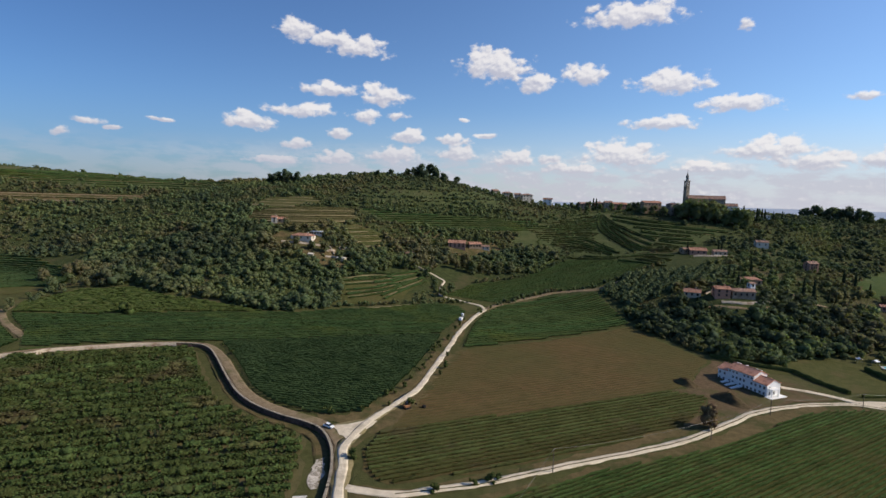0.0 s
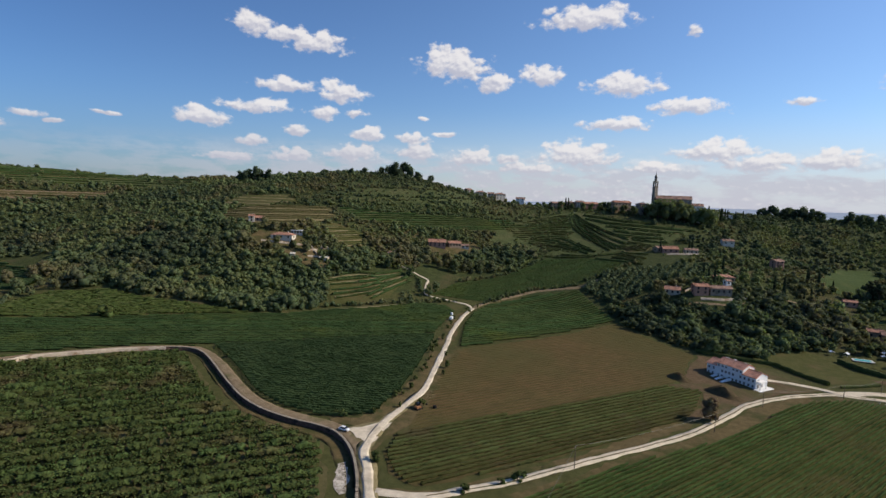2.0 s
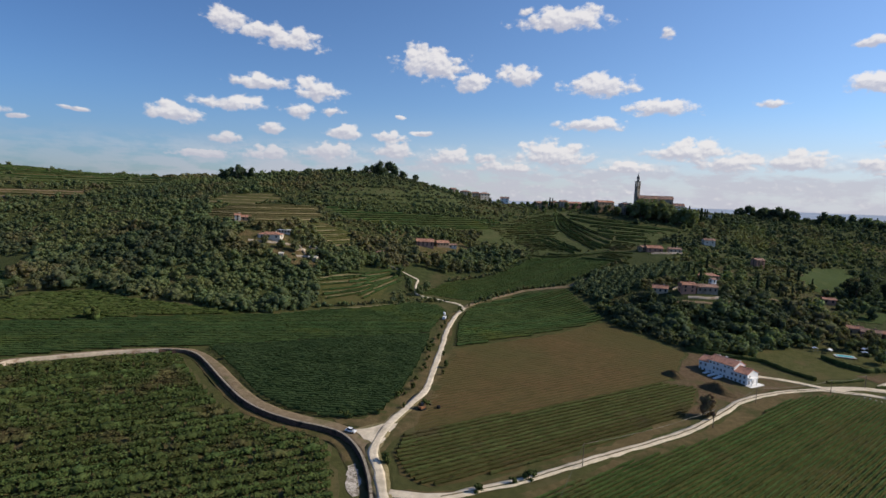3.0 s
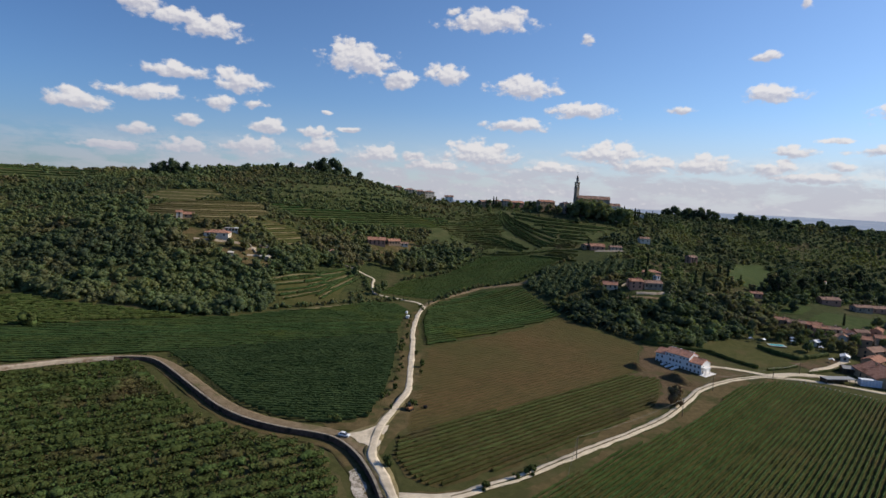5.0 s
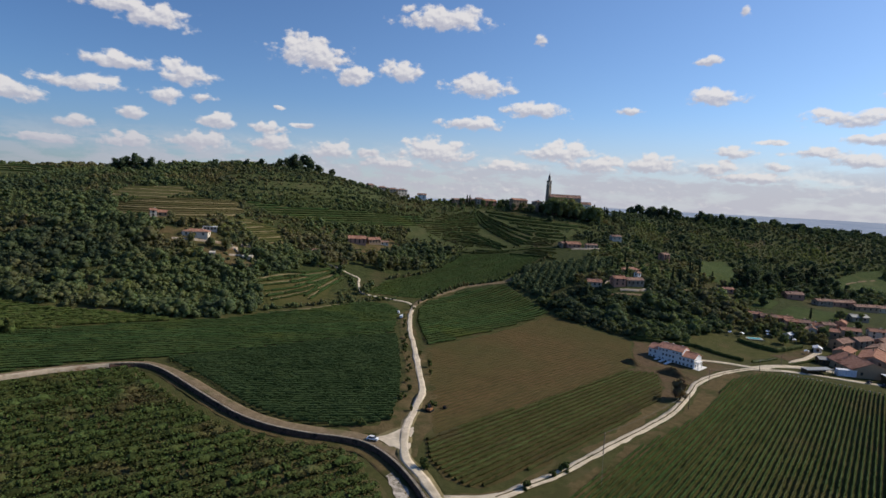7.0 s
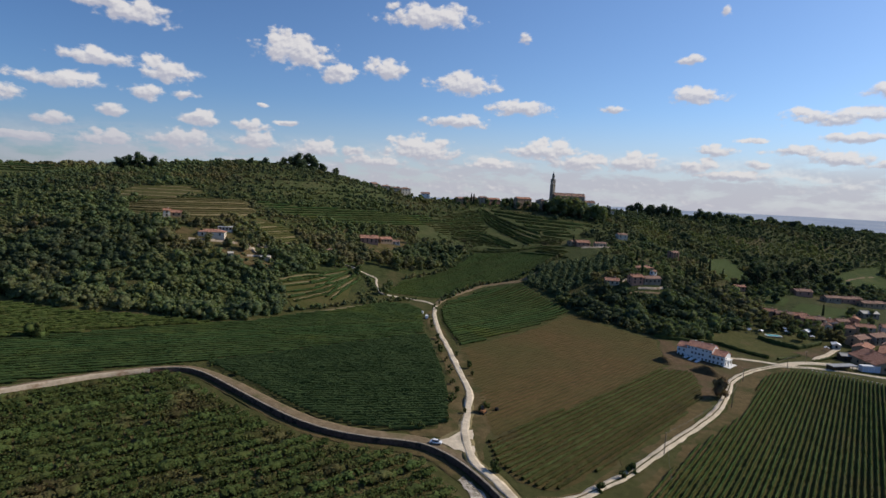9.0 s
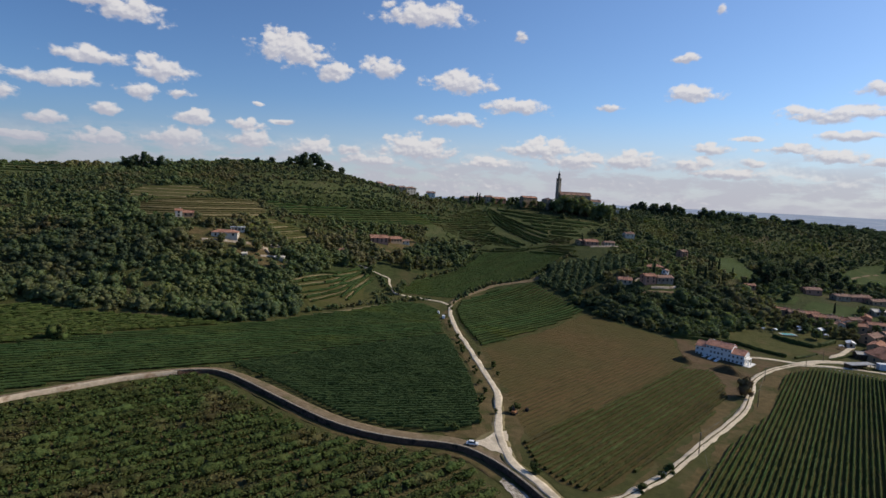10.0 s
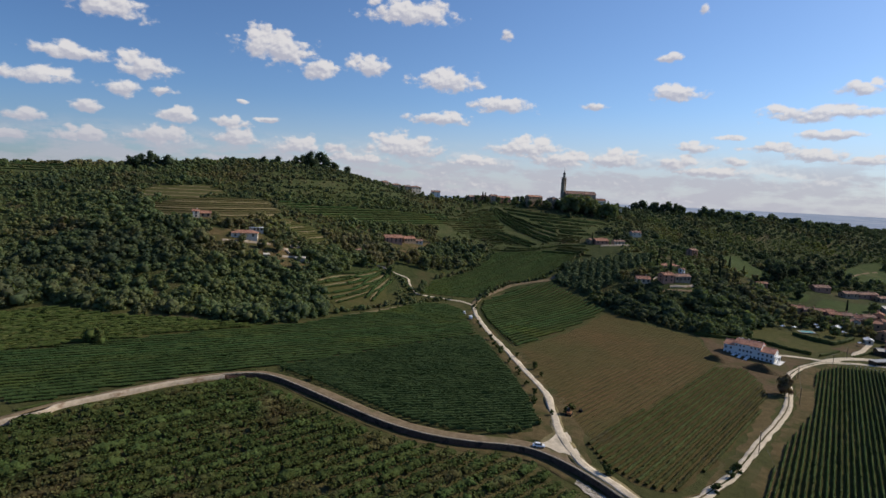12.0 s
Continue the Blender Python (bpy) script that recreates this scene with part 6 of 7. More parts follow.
for hx, hy, hw, hd, hh, ht, hwall, hroof, hlabel in (
        (262, 292, 8, 6, 4.2, -38, OCHRE, TILES, "small ochre hamlet house with a terracotta roof"),
        (266, 285, 10, 6.5, 4.6, -36, PINK, TILES_OLD, "red hamlet house with a weathered roof"),
        (275, 280, 9, 6.5, 4.6, -28, OCHRE, TILES, "ochre hamlet house with a terracotta roof"),
        (272, 273, 8, 6, 5.2, -30, PINK, TILES, "tall red hamlet house with a terracotta roof"),
        (280, 271, 9, 6.5, 4.6, -30, CREAM, TILES_OLD, "cream hamlet house with a weathered roof"),
        (287, 265, 9, 6, 4.2, 60, PALE, TILES, "pale hamlet house with a terracotta roof"),
        (270, 264, 8, 5, 3.4, -12, CREAM, TILES_OLD, "low cream hamlet house"),
        (278, 262, 7, 5, 3.6, 40, PALE, TILES_OLD, "small pale house at the hamlet lane"),
        (285, 256, 10, 7, 4.4, -36, OCHRE, TILES, "ochre house with a broad terracotta roof"),
        (302, 254, 11, 7, 4.6, -40, CREAM, TILES, "cream house with a low terracotta roof"),
        (322, 250, 10, 7, 4.6, -40, PALE, TILES, "pale house with a low terracotta roof"),
        (274, 240, 14, 8, 4.6, 8, OCHRE, TILES_OLD, "broad ochre barn with a weathered roof"),
        (291, 240, 15, 8, 4.8, 2, OLD_STONE, TILES_OLD, "long stone barn with a weathered roof"),
        (258, 227, 14, 8, 4.6, 20, OCHRE, TILES, "ochre house with a wide terracotta roof"),
        (236, 205, 22, 19, 4.4, 65, OCHRE, TILES, "large farm building with a wide terracotta roof"),
        (260, 212, 25, 13, 5.6, 28, OLD_STONE, TILES, "large stone barn with a terracotta roof"),
        (284, 224, 18, 11, 5.4, 20, OCHRE, TILES_OLD, "ochre barn with a weathered roof"),
        (306, 236, 14, 9, 4.8, 10, PINK, TILES_OLD, "pink house behind the barns"),
        (296, 265, 8, 6, 4.2, -20, OCHRE, TILES_OLD, "small ochre house in the hamlet row"),
        (311, 266, 9, 6, 4.4, 30, PINK, TILES, "pink house with a short roof"),
        (232, 219, 9, 5, 3, -30, SHUTTER, METAL_ROOF, "dark garden shed with a sheet roof"),
        (254, 259, 5, 4, 2.6, 10, PALE, TARP, "tiny white garden house"),
        (251, 238, 6, 4, 2.4, 40, PALE, TARP, "small white garden shelter"),
        (350, 333, 14, 8, 3.9, -20, PINK, TILES_OLD, "pink farm behind dark trees"),
        (364, 318, 13, 7, 3.9, -14, OLD_STONE, TILES_OLD, "stone farm beyond the green plot"),
        (385, 318, 22, 7, 3.9, -12, PINK, TILES_OLD, "long pink farm wing"),
        (397, 307, 20, 7, 3.9, -14, OCHRE, TILES_OLD, "long ochre farm wing"),
        (419, 307, 17, 7, 3.9, -10, CREAM, TILES_OLD, "cream farm wing with a weathered roof"),
        (345, 278, 12, 7, 3.6, -20, OLD_STONE, METAL_ROOF, "low stone shed with a sheet roof"),
        (430, 412, 20, 8, 3.9, 20, WHITE, TILES_OLD, "long white estate building among trees"),
        (462, 322, 13, 8, 3.9, -10, CREAM, TILES, "cream farm at the far end of the valley")):
    house(hx, hy, hw, hd, hh, ht, hwall, hroof, hlabel, windows=(max(2, int(hw / 5)), 1 if hh < 4.5 else 2), rise_h=hd * 0.2, group=HAMLET, chimney=hw > 6.5)


def open_shed(x, y, turn):
    thing = tagged(new("open_shed"), "long open shed with a flat grey sheet roof", "shed")
    thing.matrix_basis = pose(x, y, height_at(x, y), 0, 0, turn)
    bm = bmesh.new()
    box(bm, (16, 4.6, 0.22), (0, 0, 2.6))
    box(bm, (16.2, 0.15, 0.35), (0, -2.35, 2.55))
    part("roof", bm, METAL_ROOF, thing)
    bm = bmesh.new()
    box(bm, (15.4, 0.2, 2.5), (0, 2.0, 1.25))
    box(bm, (0.2, 4, 2.5), (-7.7, 0, 1.25))
    part("back_wall", bm, SHUTTER, thing)
    post = box_mesh("post", (0.2, 0.2, 2.5), POLE_WOOD, 0.02, (0, 0, 1.25))
    for i in range(6):
        share("post", post, thing, pose(-7.5 + 3.0 * i, -2.1, 0))


def block_stack(x, y, turn):
    thing = tagged(new("container"), "pale blue box container beside the barn", "container")
    thing.matrix_basis = pose(x, y, height_at(x, y), 0, 0, turn)
    bm = bmesh.new()
    box(bm, (9.0, 3.0, 3.2), (0, 0, 1.7))
    part("body", bm, BLUE_BLOCK, thing)
    rib = box_mesh("rib", (0.12, 3.1, 3.2), TARP, 0, (0, 0, 1.7))
    for i in range(7):
        share("rib", rib, thing, pose(-4.2 + 1.4 * i, 0, 0))
    bm = bmesh.new()
    box(bm, (9.2, 3.2, 0.15), (0, 0, 3.38))
    part("roof", bm, TARP, thing)


def lean_to(x, y, turn):
    thing = tagged(new("machine_shed"), "dark machine shed with a white roof edge", "shed")
    thing.matrix_basis = pose(x, y, height_at(x, y), 0, 0, turn)
    bm = bmesh.new()
    box(bm, (14, 9, 0.25), (0, 0, 4.4))
    part("roof", bm, TARP, thing)
    bm = bmesh.new()
    box(bm, (13.4, 0.2, 4.2), (0, 4.2, 2.1))
    box(bm, (0.2, 8.6, 4.2), (6.6, 0, 2.1))
    part("back_wall", bm, SHUTTER, thing)
    post = box_mesh("post", (0.25, 0.25, 4.2), POLE_WOOD, 0.02, (0, 0, 2.1))
    for i in range(4):
        share("post", post, thing, pose(-6.5 + 4.3 * i, -4.2, 0))


open_shed(207, 206, -8)
block_stack(221, 201, -26)
lean_to(236, 184, -30)


# ---- garden walls on the western hill ----
def garden_wall(points, height, label):
    line = resample(points, 1.5)
    z = land(line[:, 0], line[:, 1])
    way = np.gradient(line, axis=0)
    way /= np.hypot(way[:, 0], way[:, 1])[:, None]
    side = np.stack([way[:, 1], -way[:, 0]], 1)
    rng = np.random.default_rng(len(points) + int(points[0][1]))
    n = len(line)
    top = z + height + rng.normal(0, 0.12, n)
    verts = np.concatenate([np.column_stack([line + side * 0.3, z - 1.0]), np.column_stack([line + side * 0.25, top]), np.column_stack([line - side * 0.25, top]), np.column_stack([line - side * 0.3, z - 0.6])])
    i = np.arange(n - 1)
    faces = np.concatenate([np.stack([k * n + i, k * n + i + 1, (k + 1) * n + i + 1, (k + 1) * n + i], 1) for k in range(3)])
    tagged(new("garden_wall", quick_mesh("garden_wall", verts, faces, PALE_STONE)), label, "wall", "garden walls")


patch("garden", VILLA_GARDEN, DRY, "dry tan garden terraces round the villa", "garden", 0.3, seed=71)
patch("garden", FARM_YARD, DRY, "dry earth yard round the hillside farm", "garden", 0.3, seed=72)
garden_wall([(-122, 409), (-108, 410), (-92, 412)], 1.6, "pale stone terrace wall below the villa")
garden_wall([(-90, 418), (-84, 410), (-80, 402)], 1.5, "pale stone wall stepping down the garden")
garden_wall([(-86, 398), (-78, 400), (-68, 396)], 1.4, "pale stone garden wall above the wood")
garden_wall([(-84, 430), (-76, 426), (-70, 428)], 1.2, "pale stone wall beside the annex")
garden_wall([(-82, 426), (-76, 428), (-71, 432)], 2.4, "pale stone face of a garden terrace")
garden_wall([(-79, 415), (-75, 416), (-71, 418)], 2.0, "short pale stone wall among bushes")
garden_wall([(-88, 406), (-84, 407), (-80, 409)], 2.0, "short pale stone wall on the slope")
garden_wall([(-36, 426), (-20, 420), (-8, 414)], 1.0, "stone wall along the climbing lane")
ribbon("road", [(163, 323), (179, 319), (194, 319), (213, 325), (233, 336), (246, 336)], [2.2, 1.8, 1.8, 2.6, 2.4], TRACK, "pale earth path along the terraced gardens", "road", 0.25, 0.3, seed=45)
ribbon("road", [(526, 411), (542, 416), (559, 419), (575, 421), (590, 421)], 3.0, TRACK, "far pale lane in the eastern valley", "road", 0.4, 0.3, seed=46)
garden_wall([(172, 324), (184, 322), (196, 323), (208, 328)], 1.4, "stone terrace wall below the garden path")
garden_wall([(214, 454), (230, 452), (248, 452)], 1.4, "pale terrace wall below the hillside house")
garden_wall([(168, 336), (172, 338), (178, 337)], 1.0, "pale wall along a garden path")


# ---- cars, machines ----
def car(x, y, turn, paint, label, group=""):
    thing = tagged(new("car"), label, "car", group)
    thing.matrix_basis = pose(x, y, height_at(x, y) + 0.12 if paint is not CAR_WHITE else CAR_Z, 0, 0, turn) @ Matrix.Scale(0.86, 4)
    bm = bmesh.new()
    box(bm, (4.2, 1.75, 0.65), (0, 0, 0.62), 0.12)
    part("body", bm, paint, thing)
    bm = bmesh.new()
    p = [(-1.5, 0.8, 0.94), (1.1, 0.8, 0.94), (0.5, 0.62, 1.48), (-1.2, 0.62, 1.48)]
    lo = [bm.verts.new((a, s * b, c)) for s in (-1, 1) for a, b, c in p]
    bm.faces.new(lo[:4])
    bm.faces.new(lo[4:][::-1])
    for i in range(4):
        j = (i + 1) % 4
        bm.faces.new((lo[j], lo[i], lo[4 + i], lo[4 + j]))
    cabin = part("cabin", bm, GLASS, thing)
    bm = bmesh.new()
    box(bm, (1.7, 1.26, 0.06), (-0.35, 0, 1.5), 0.02)
    part("car_roof", bm, paint, cabin)
    bm = bmesh.new()
    tube(bm, [(0, -0.11, 0), (0, 0.11, 0)], [0.32, 0.32], 12)
    wheel = bpy.data.meshes.new("wheel")
    bm.to_mesh(wheel)
    bm.free()
    wheel.materials.append(RUBBER)
    rim = box_mesh("rim", (0.34, 0.26, 0.34), METAL_ROOF, 0.08)
    for i in (-1.35, 1.35):
        for j in (-0.8, 0.8):
            w = share("wheel", wheel, thing, pose(i, j, 0.32))
            share("rim", rim, w)
    lamp = box_mesh("headlight", (0.06, 0.35, 0.16), TARP, 0.02)
    for j in (-0.6, 0.6):
        share("headlight", lamp, thing, pose(2.1, j, 0.7))
    return thing


CAR_Z = float(rise(-34.6, 167.6)[0]) + 0.2
car(-34.6, 167.6, -32, CAR_WHITE, "small white car parked on the wall track")
car(222, 190, 10, CAR_DARK, "dark car parked at the farm", "farm cars")
car(225, 185, 20, CAR_DARK, "dark car parked beside the shed", "farm cars")
car(228, 180, 15, CAR_DARK, "dark car parked at the field's end", "farm cars")


def digger(x, y, turn):
    thing = tagged(new("digger"), "small orange digger in the brown field", "digger")
    thing.matrix_basis = pose(x, y, height_at(x, y) + 0.1, 0, 0, turn)
    bm = bmesh.new()
    box(bm, (2.6, 0.5, 0.6), (0, 0.75, 0.32), 0.15)
    box(bm, (2.6, 0.5, 0.6), (0, -0.75, 0.32), 0.15)
    part("crawler", bm, RUBBER, thing)
    bm = bmesh.new()
    box(bm, (2.2, 1.6, 0.7), (-0.2, 0, 1.0), 0.1)
    part("engine_body", bm, ORANGE, thing)
    bm = bmesh.new()
    box(bm, (1.0, 0.9, 1.2), (0.2, 0.3, 1.9), 0.06)
    part("cab", bm, GLASS, thing)
    bm = bmesh.new()
    tube(bm, [(0.8, -0.3, 1.1), (2.3, -0.3, 2.6), (3.6, -0.3, 1.5)], [0.18, 0.16, 0.12], 6)
    arm = part("arm", bm, ORANGE, thing)
    bm = bmesh.new()
    box(bm, (0.5, 0.8, 0.6), (3.7, -0.3, 1.1), 0.08)
    part("bucket", bm, RUBBER, arm)


digger(-10.5, 186.0, 40)
bm = bmesh.new()
tube(bm, [(0, 0, 0), (0, 0, 0.5), (0, 0, 1.0)], [0.7, 0.75, 0.6], 10)
barrel = tagged(new("drum"), "dark round drum lying in the brown field", "drum")
barrel.matrix_basis = pose(-4.5, 187.5, height_at(-4.5, 187.5) + 0.05)
part("shell", bm, RUBBER, barrel)


# ---- poles and cables ----
def pole(x, y, h):
    z = height_at(x, y)
    thing = tagged(new("power_pole"), "thin grey wooden power pole beside the lane", "pole", "lane poles")
    thing.matrix_basis = pose(x, y, z)
    bm = bmesh.new()
    tube(bm, [(0, 0, -0.3), (0, 0, h)], [0.16, 0.10], 8)
    part("shaft", bm, POLE_WOOD, thing)
    bm = bmesh.new()
    box(bm, (1.3, 0.1, 0.1), (0, 0, h - 0.3), 0.0, 60)
    arm = part("crossarm", bm, POLE_WOOD, thing)
    knob = box_mesh("insulator", (0.08, 0.08, 0.16), CONCRETE, 0.02)
    for s in (-0.55, 0.55):
        share("insulator", knob, arm, pose(s * 0.5, s * 0.87, h - 0.16))
    return Vector((x, y, z + h - 0.1))


POLES = [pole(x, y, h) for x, y, h in ((34, 147.6, 7.2), (93, 174.5, 7.0), (128, 199, 6.5), (173, 211, 6.2), (198, 219, 6.2))]


def cable(a, b, sag):
    bm = bmesh.new()
    tube(bm, [tuple(a.lerp(b, t) - Vector((0, 0, sag * 4 * t * (1 - t)))) for t in np.linspace(0, 1, 12)], [0.035] * 12, 4)
    me = bpy.data.meshes.new("cable")
    bm.to_mesh(me)
    bm.free()
    me.materials.append(WIRE)
    tagged(new("cable", me), "sagging black cable between lane poles", "cable", "lane cables")


for a, b in zip(POLES[:-1], POLES[1:]):
    cable(a, b, 1.2)
foot = Vector((20, 129, height_at(20, 129)))
cable(POLES[0], foot, 0.2)

# ---- pool and garden ----
pool = tagged(new("swimming_pool"), "small turquoise swimming pool in a garden", "pool")
pool.matrix_basis = pose(227, 261, height_at(227, 261), 0, 0, -25)
bm = bmesh.new()
box(bm, (9.5, 5.5, 0.3), (0, 0, 0.2))
part("deck", bm, CONCRETE, pool)
bm = bmesh.new()
box(bm, (7.6, 3.8, 0.12), (0, 0, 0.32))
part("water", bm, WATER, pool)
for gx, gy, gw in ((222, 266, 2.6), (216, 269, 2.2), (250, 252, 3.0), (240, 262, 2.4), (244, 266, 2.2), (238, 235, 2.6)):
    tent = tagged(new("garden_tent"), "white garden tarpaulin over a frame", "tarpaulin", "garden tarpaulins")
    tent.matrix_basis = pose(gx, gy, height_at(gx, gy) + 0.1, 0, 0, gx * 7 % 90)
    bm = bmesh.new()
    gable_roof(bm, gw, 2.4, 0.5, 0.1, 0.06, (0, 0, 1.8))
    part("cover", bm, TARP, tent)
    post = box_mesh("post", (0.08, 0.08, 1.9), METAL_ROOF, 0, (0, 0, 0.95))
    for i in (-1, 1):
        for j in (-1, 1):
            share("post", post, tent, pose(i * gw / 2, j * 1.1, 0))


# ---- single trees ----
def limb_trunk(name, rng, height, girth, parent):
    bm = bmesh.new()
    lean = rng.normal(0, 0.25, 2)
    tube(bm, [(0, 0, -0.3), (lean[0] * 0.3, lean[1] * 0.3, height * 0.3), (lean[0], lean[1], height * 0.75)], [girth, girth * 0.75, girth * 0.25], 7)
    for _ in range(5):
        a, z0 = rng.uniform(0, 2 * math.pi), rng.uniform(0.25, 0.5) * height
        r = height * rng.uniform(0.18, 0.3)
        tube(bm, [(lean[0] * 0.5, lean[1] * 0.5, z0), (r * 0.5 * math.cos(a), r * 0.5 * math.sin(a), z0 + r * 0.5), (r * math.cos(a), r * math.sin(a), z0 + r)], [girth * 0.4, girth * 0.28, girth * 0.1], 5)
    return part(name, bm, BARK, parent)


def tree_kind(name, label, category, group, height, radius, lobes, leaves, leaf, mat, seed, low=0.22, tone=0.4, core=0.8):
    rng = np.random.default_rng(seed)
    thing = tagged(new(name), label, category, group)
    limb_trunk("trunk", rng, height, 0.03 * height + 0.04, thing)
    v, f = crown_arrays(rng, height, radius, lobes, leaves, leaf, low, core)
    crown = new("crown", quick_mesh("crown", v, f, mat, np.full(len(v), tone)))
    crown.parent = thing
    return thing


def cypress_kind(seed):
    rng = np.random.default_rng(seed)
    thing = tagged(new("cypress"), "tall narrow dark green cypress", "cypress", "cypresses")
    bm = bmesh.new()
    tube(bm, [(0, 0, -0.3), (0, 0, 8)], [0.25, 0.08], 6)
    part("trunk", bm, BARK, thing)
    n = 420
    z = rng.uniform(0.06, 1.0, n) ** 0.9 * 12
    r = 1.15 * np.sqrt(np.clip(1 - z / 12.2, 0, 1)) * np.clip(z / 1.5, 0.4, 1) * rng.uniform(0.75, 1.15, n)
    a = rng.uniform(0, 2 * math.pi, n)
    d = np.column_stack([np.cos(a), np.sin(a), np.full(n, 0.5)])
    lv, lf = leaf_quads(np.column_stack([r * np.cos(a), r * np.sin(a), z]), d + rng.normal(0, 0.3, (n, 3)), np.full(n, 0.42), rng)
    verts, faces, k = [lv], [lf], len(lv)
    for zz, rr in ((2, 0.85), (4, 0.9), (6, 0.8), (8, 0.65), (10, 0.4)):
        verts.append(BALL_V * (rr, rr, 1.3) + (0, 0, zz))
        faces.append(BALL_F + k)
        k += len(BALL_V)
    crown = new("crown", quick_mesh("crown", np.concatenate(verts), np.concatenate(faces), CYPRESS_LEAVES))
    crown.parent = thing
    return thing


def stand(thing, x, y, s, turn, first, z=None):
    """Puts the first one in place, then copies of it."""
    m = pose(x, y, height_at(x, y) if z is None else z, 0, 0, turn) @ Matrix.Diagonal((s, s, s, 1))
    if first:
        thing.matrix_basis = m
        return thing
    made = copy_thing(thing, m)
    made.matrix_basis = m
    return made


PLANTED = set()


def plant_trees(kinds, places, seed, spread=0.15):
    rng = np.random.default_rng(seed)
    for i, (x, y, s) in enumerate(places):
        k = i % len(kinds)
        stand(kinds[k], x, y, s * rng.uniform(1 - spread, 1 + spread), rng.uniform(0, 360), kinds[k].name not in PLANTED)
        PLANTED.add(kinds[k].name)


plant_trees([cypress_kind(301), cypress_kind(302)], [(236, 345, 1.25), (240, 341, 1.15), (254, 340, 0.7), (263, 345, 0.65), (292, 386, 0.9), (286, 377, 0.7), (294, 377, 1.0), (292, 361, 0.8), (205, 379, 1.0), (229, 394, 0.9), (203, 369, 0.8), (193, 345, 0.8), (327, 586, 1.4), (334, 588, 1.3), (342, 586, 1.4), (252, 344, 0.6), (243, 470, 0.9), (216, 470, 0.8),
            (307, 285, 0.7), (179, 642, 1.1), (182, 641, 1.1), (327, 590, 1.1), (336, 594, 0.9), (341, 590, 1.1), (352, 600, 1.0), (358, 604, 1.1), (366, 612, 0.9), (372, 606, 0.9), (392, 622, 0.8),
            (246, 470, 0.9), (540, 640, 0.9), (548, 640, 1.0), (566, 634, 0.8), (580, 636, 0.9), (592, 630, 0.9), (612, 628, 0.9), (505, 660, 1.0)], 311)
ROADSIDE = [tree_kind("roadside_tree", "small leafy tree at the road's edge", "tree", "roadside trees", 3.6, 1.5, 5, 150, 0.24, BUSH_LEAVES, s) for s in (321, 322)]
plant_trees(ROADSIDE, [(5, 275, 1.0), (-2, 252, 1.1), (-3.5, 241, 0.8), (3.5, 231, 1.0), (-11, 214, 0.8), (-12.8, 205, 0.9), (-10, 187, 1.2), (-19, 196, 0.9), (-23.5, 149, 1.0), (-17, 337 - 150, 0.6), (0.5, 262, 0.9), (9, 296, 0.8),
            (-6, 229, 0.8), (4.5, 248, 0.7), (-16.5, 199, 0.7), (12, 305, 0.9), (15, 318, 0.8), (1.2, 222, 0.6), (-36, 178, 0.8), (-26, 181, 0.7), (26, 338, 1.0), (34, 352, 0.8)], 323)
BUSHES = [tree_kind("bush", "rounded green bush beside the lane", "bush", "lane bushes", 2.4, 1.4, 5, 150, 0.2, BUSH_LEAVES, s, 0.05) for s in (331, 332)]
plant_trees(BUSHES, [(15.5, 140.5, 1.1), (10.5, 138.5, 0.9), (0, 134.5, 1.0), (-24, 150, 1.0), (18, 142.5, 0.7), (-92, 234, 1.0), (-39, 179.5, 0.9), (-8, 226, 0.7), (60, 385, 1.2), (74, 388, 1.0), (90, 394, 1.0), (47, 368, 1.0), (-100, 246, 0.7)], 333)
FIELD_BUSH = tree_kind("bush", "broad dark bush standing in the vineyard", "bush", "", 4.6, 3.4, 8, 320, 0.32, BUSH_LEAVES, 341, 0.05)
plant_trees([FIELD_BUSH], [(-171, 289, 1.5)], 342, 0.0)
LANE_TREE = tree_kind("lane_tree", "brown-leaved single tree beside the lane", "tree", "", 9.6, 3.7, 20, 1300, 0.22, BROWN_LEAVES, 355, 0.2, 0.4, 0.8)
plant_trees([LANE_TREE], [(97, 183.5, 1.0)], 352, 0.0)


def mound(x, y, a, b, h, turn, mat, label, seed):
    """A heap of earth with an uneven top."""
    rng = np.random.default_rng(seed)
    n, m = 10, 24
    verts, faces = [(0, 0, h * 0.95)], []
    for i in range(1, n + 1):
        r = i / n
        for k in range(m):
            t = 2 * math.pi * k / m
            edge = 1 + 0.12 * math.sin(3 * t + seed) + 0.08 * math.sin(5 * t)
            verts.append((a * r * edge * math.cos(t), b * r * edge * math.sin(t), h * (0.5 + 0.5 * math.cos(math.pi * r)) * (1 + rng.normal(0, 0.07)) - (0.3 if i == n else 0)))
    for k in range(m):
        faces.append((0, 1 + k, 1 + (k + 1) % m))
        for i in range(n - 1):
            p, q = 1 + i * m, 1 + (i + 1) * m
            faces.append((p + k, q + k, q + (k + 1) % m, p + (k + 1) % m))
    ob = tagged(new("earth_mound", mesh_from("earth_mound", verts, faces, mat, True)), label, "mound", "mounds by the farmhouse")
    ob.matrix_basis = pose(x, y, height_at(x, y), 0, 0, turn)


mound(118.5, 211.5, 9.6, 5.2, 3.6, -55, HEAP, "dark brown grassy earth mound before the farmhouse", 3)
mound(108.5, 228.5, 6.4, 3.8, 2.9, -40, HEAP, "dark earth heap beside the farmhouse", 5)
BIG_TREES = [tree_kind("broadleaf_tree", "large rounded broadleaf tree", "tree", "large trees", 9.5, 4.2, 10, 420, 0.45, LEAVES, s) for s in (371, 372, 373)]
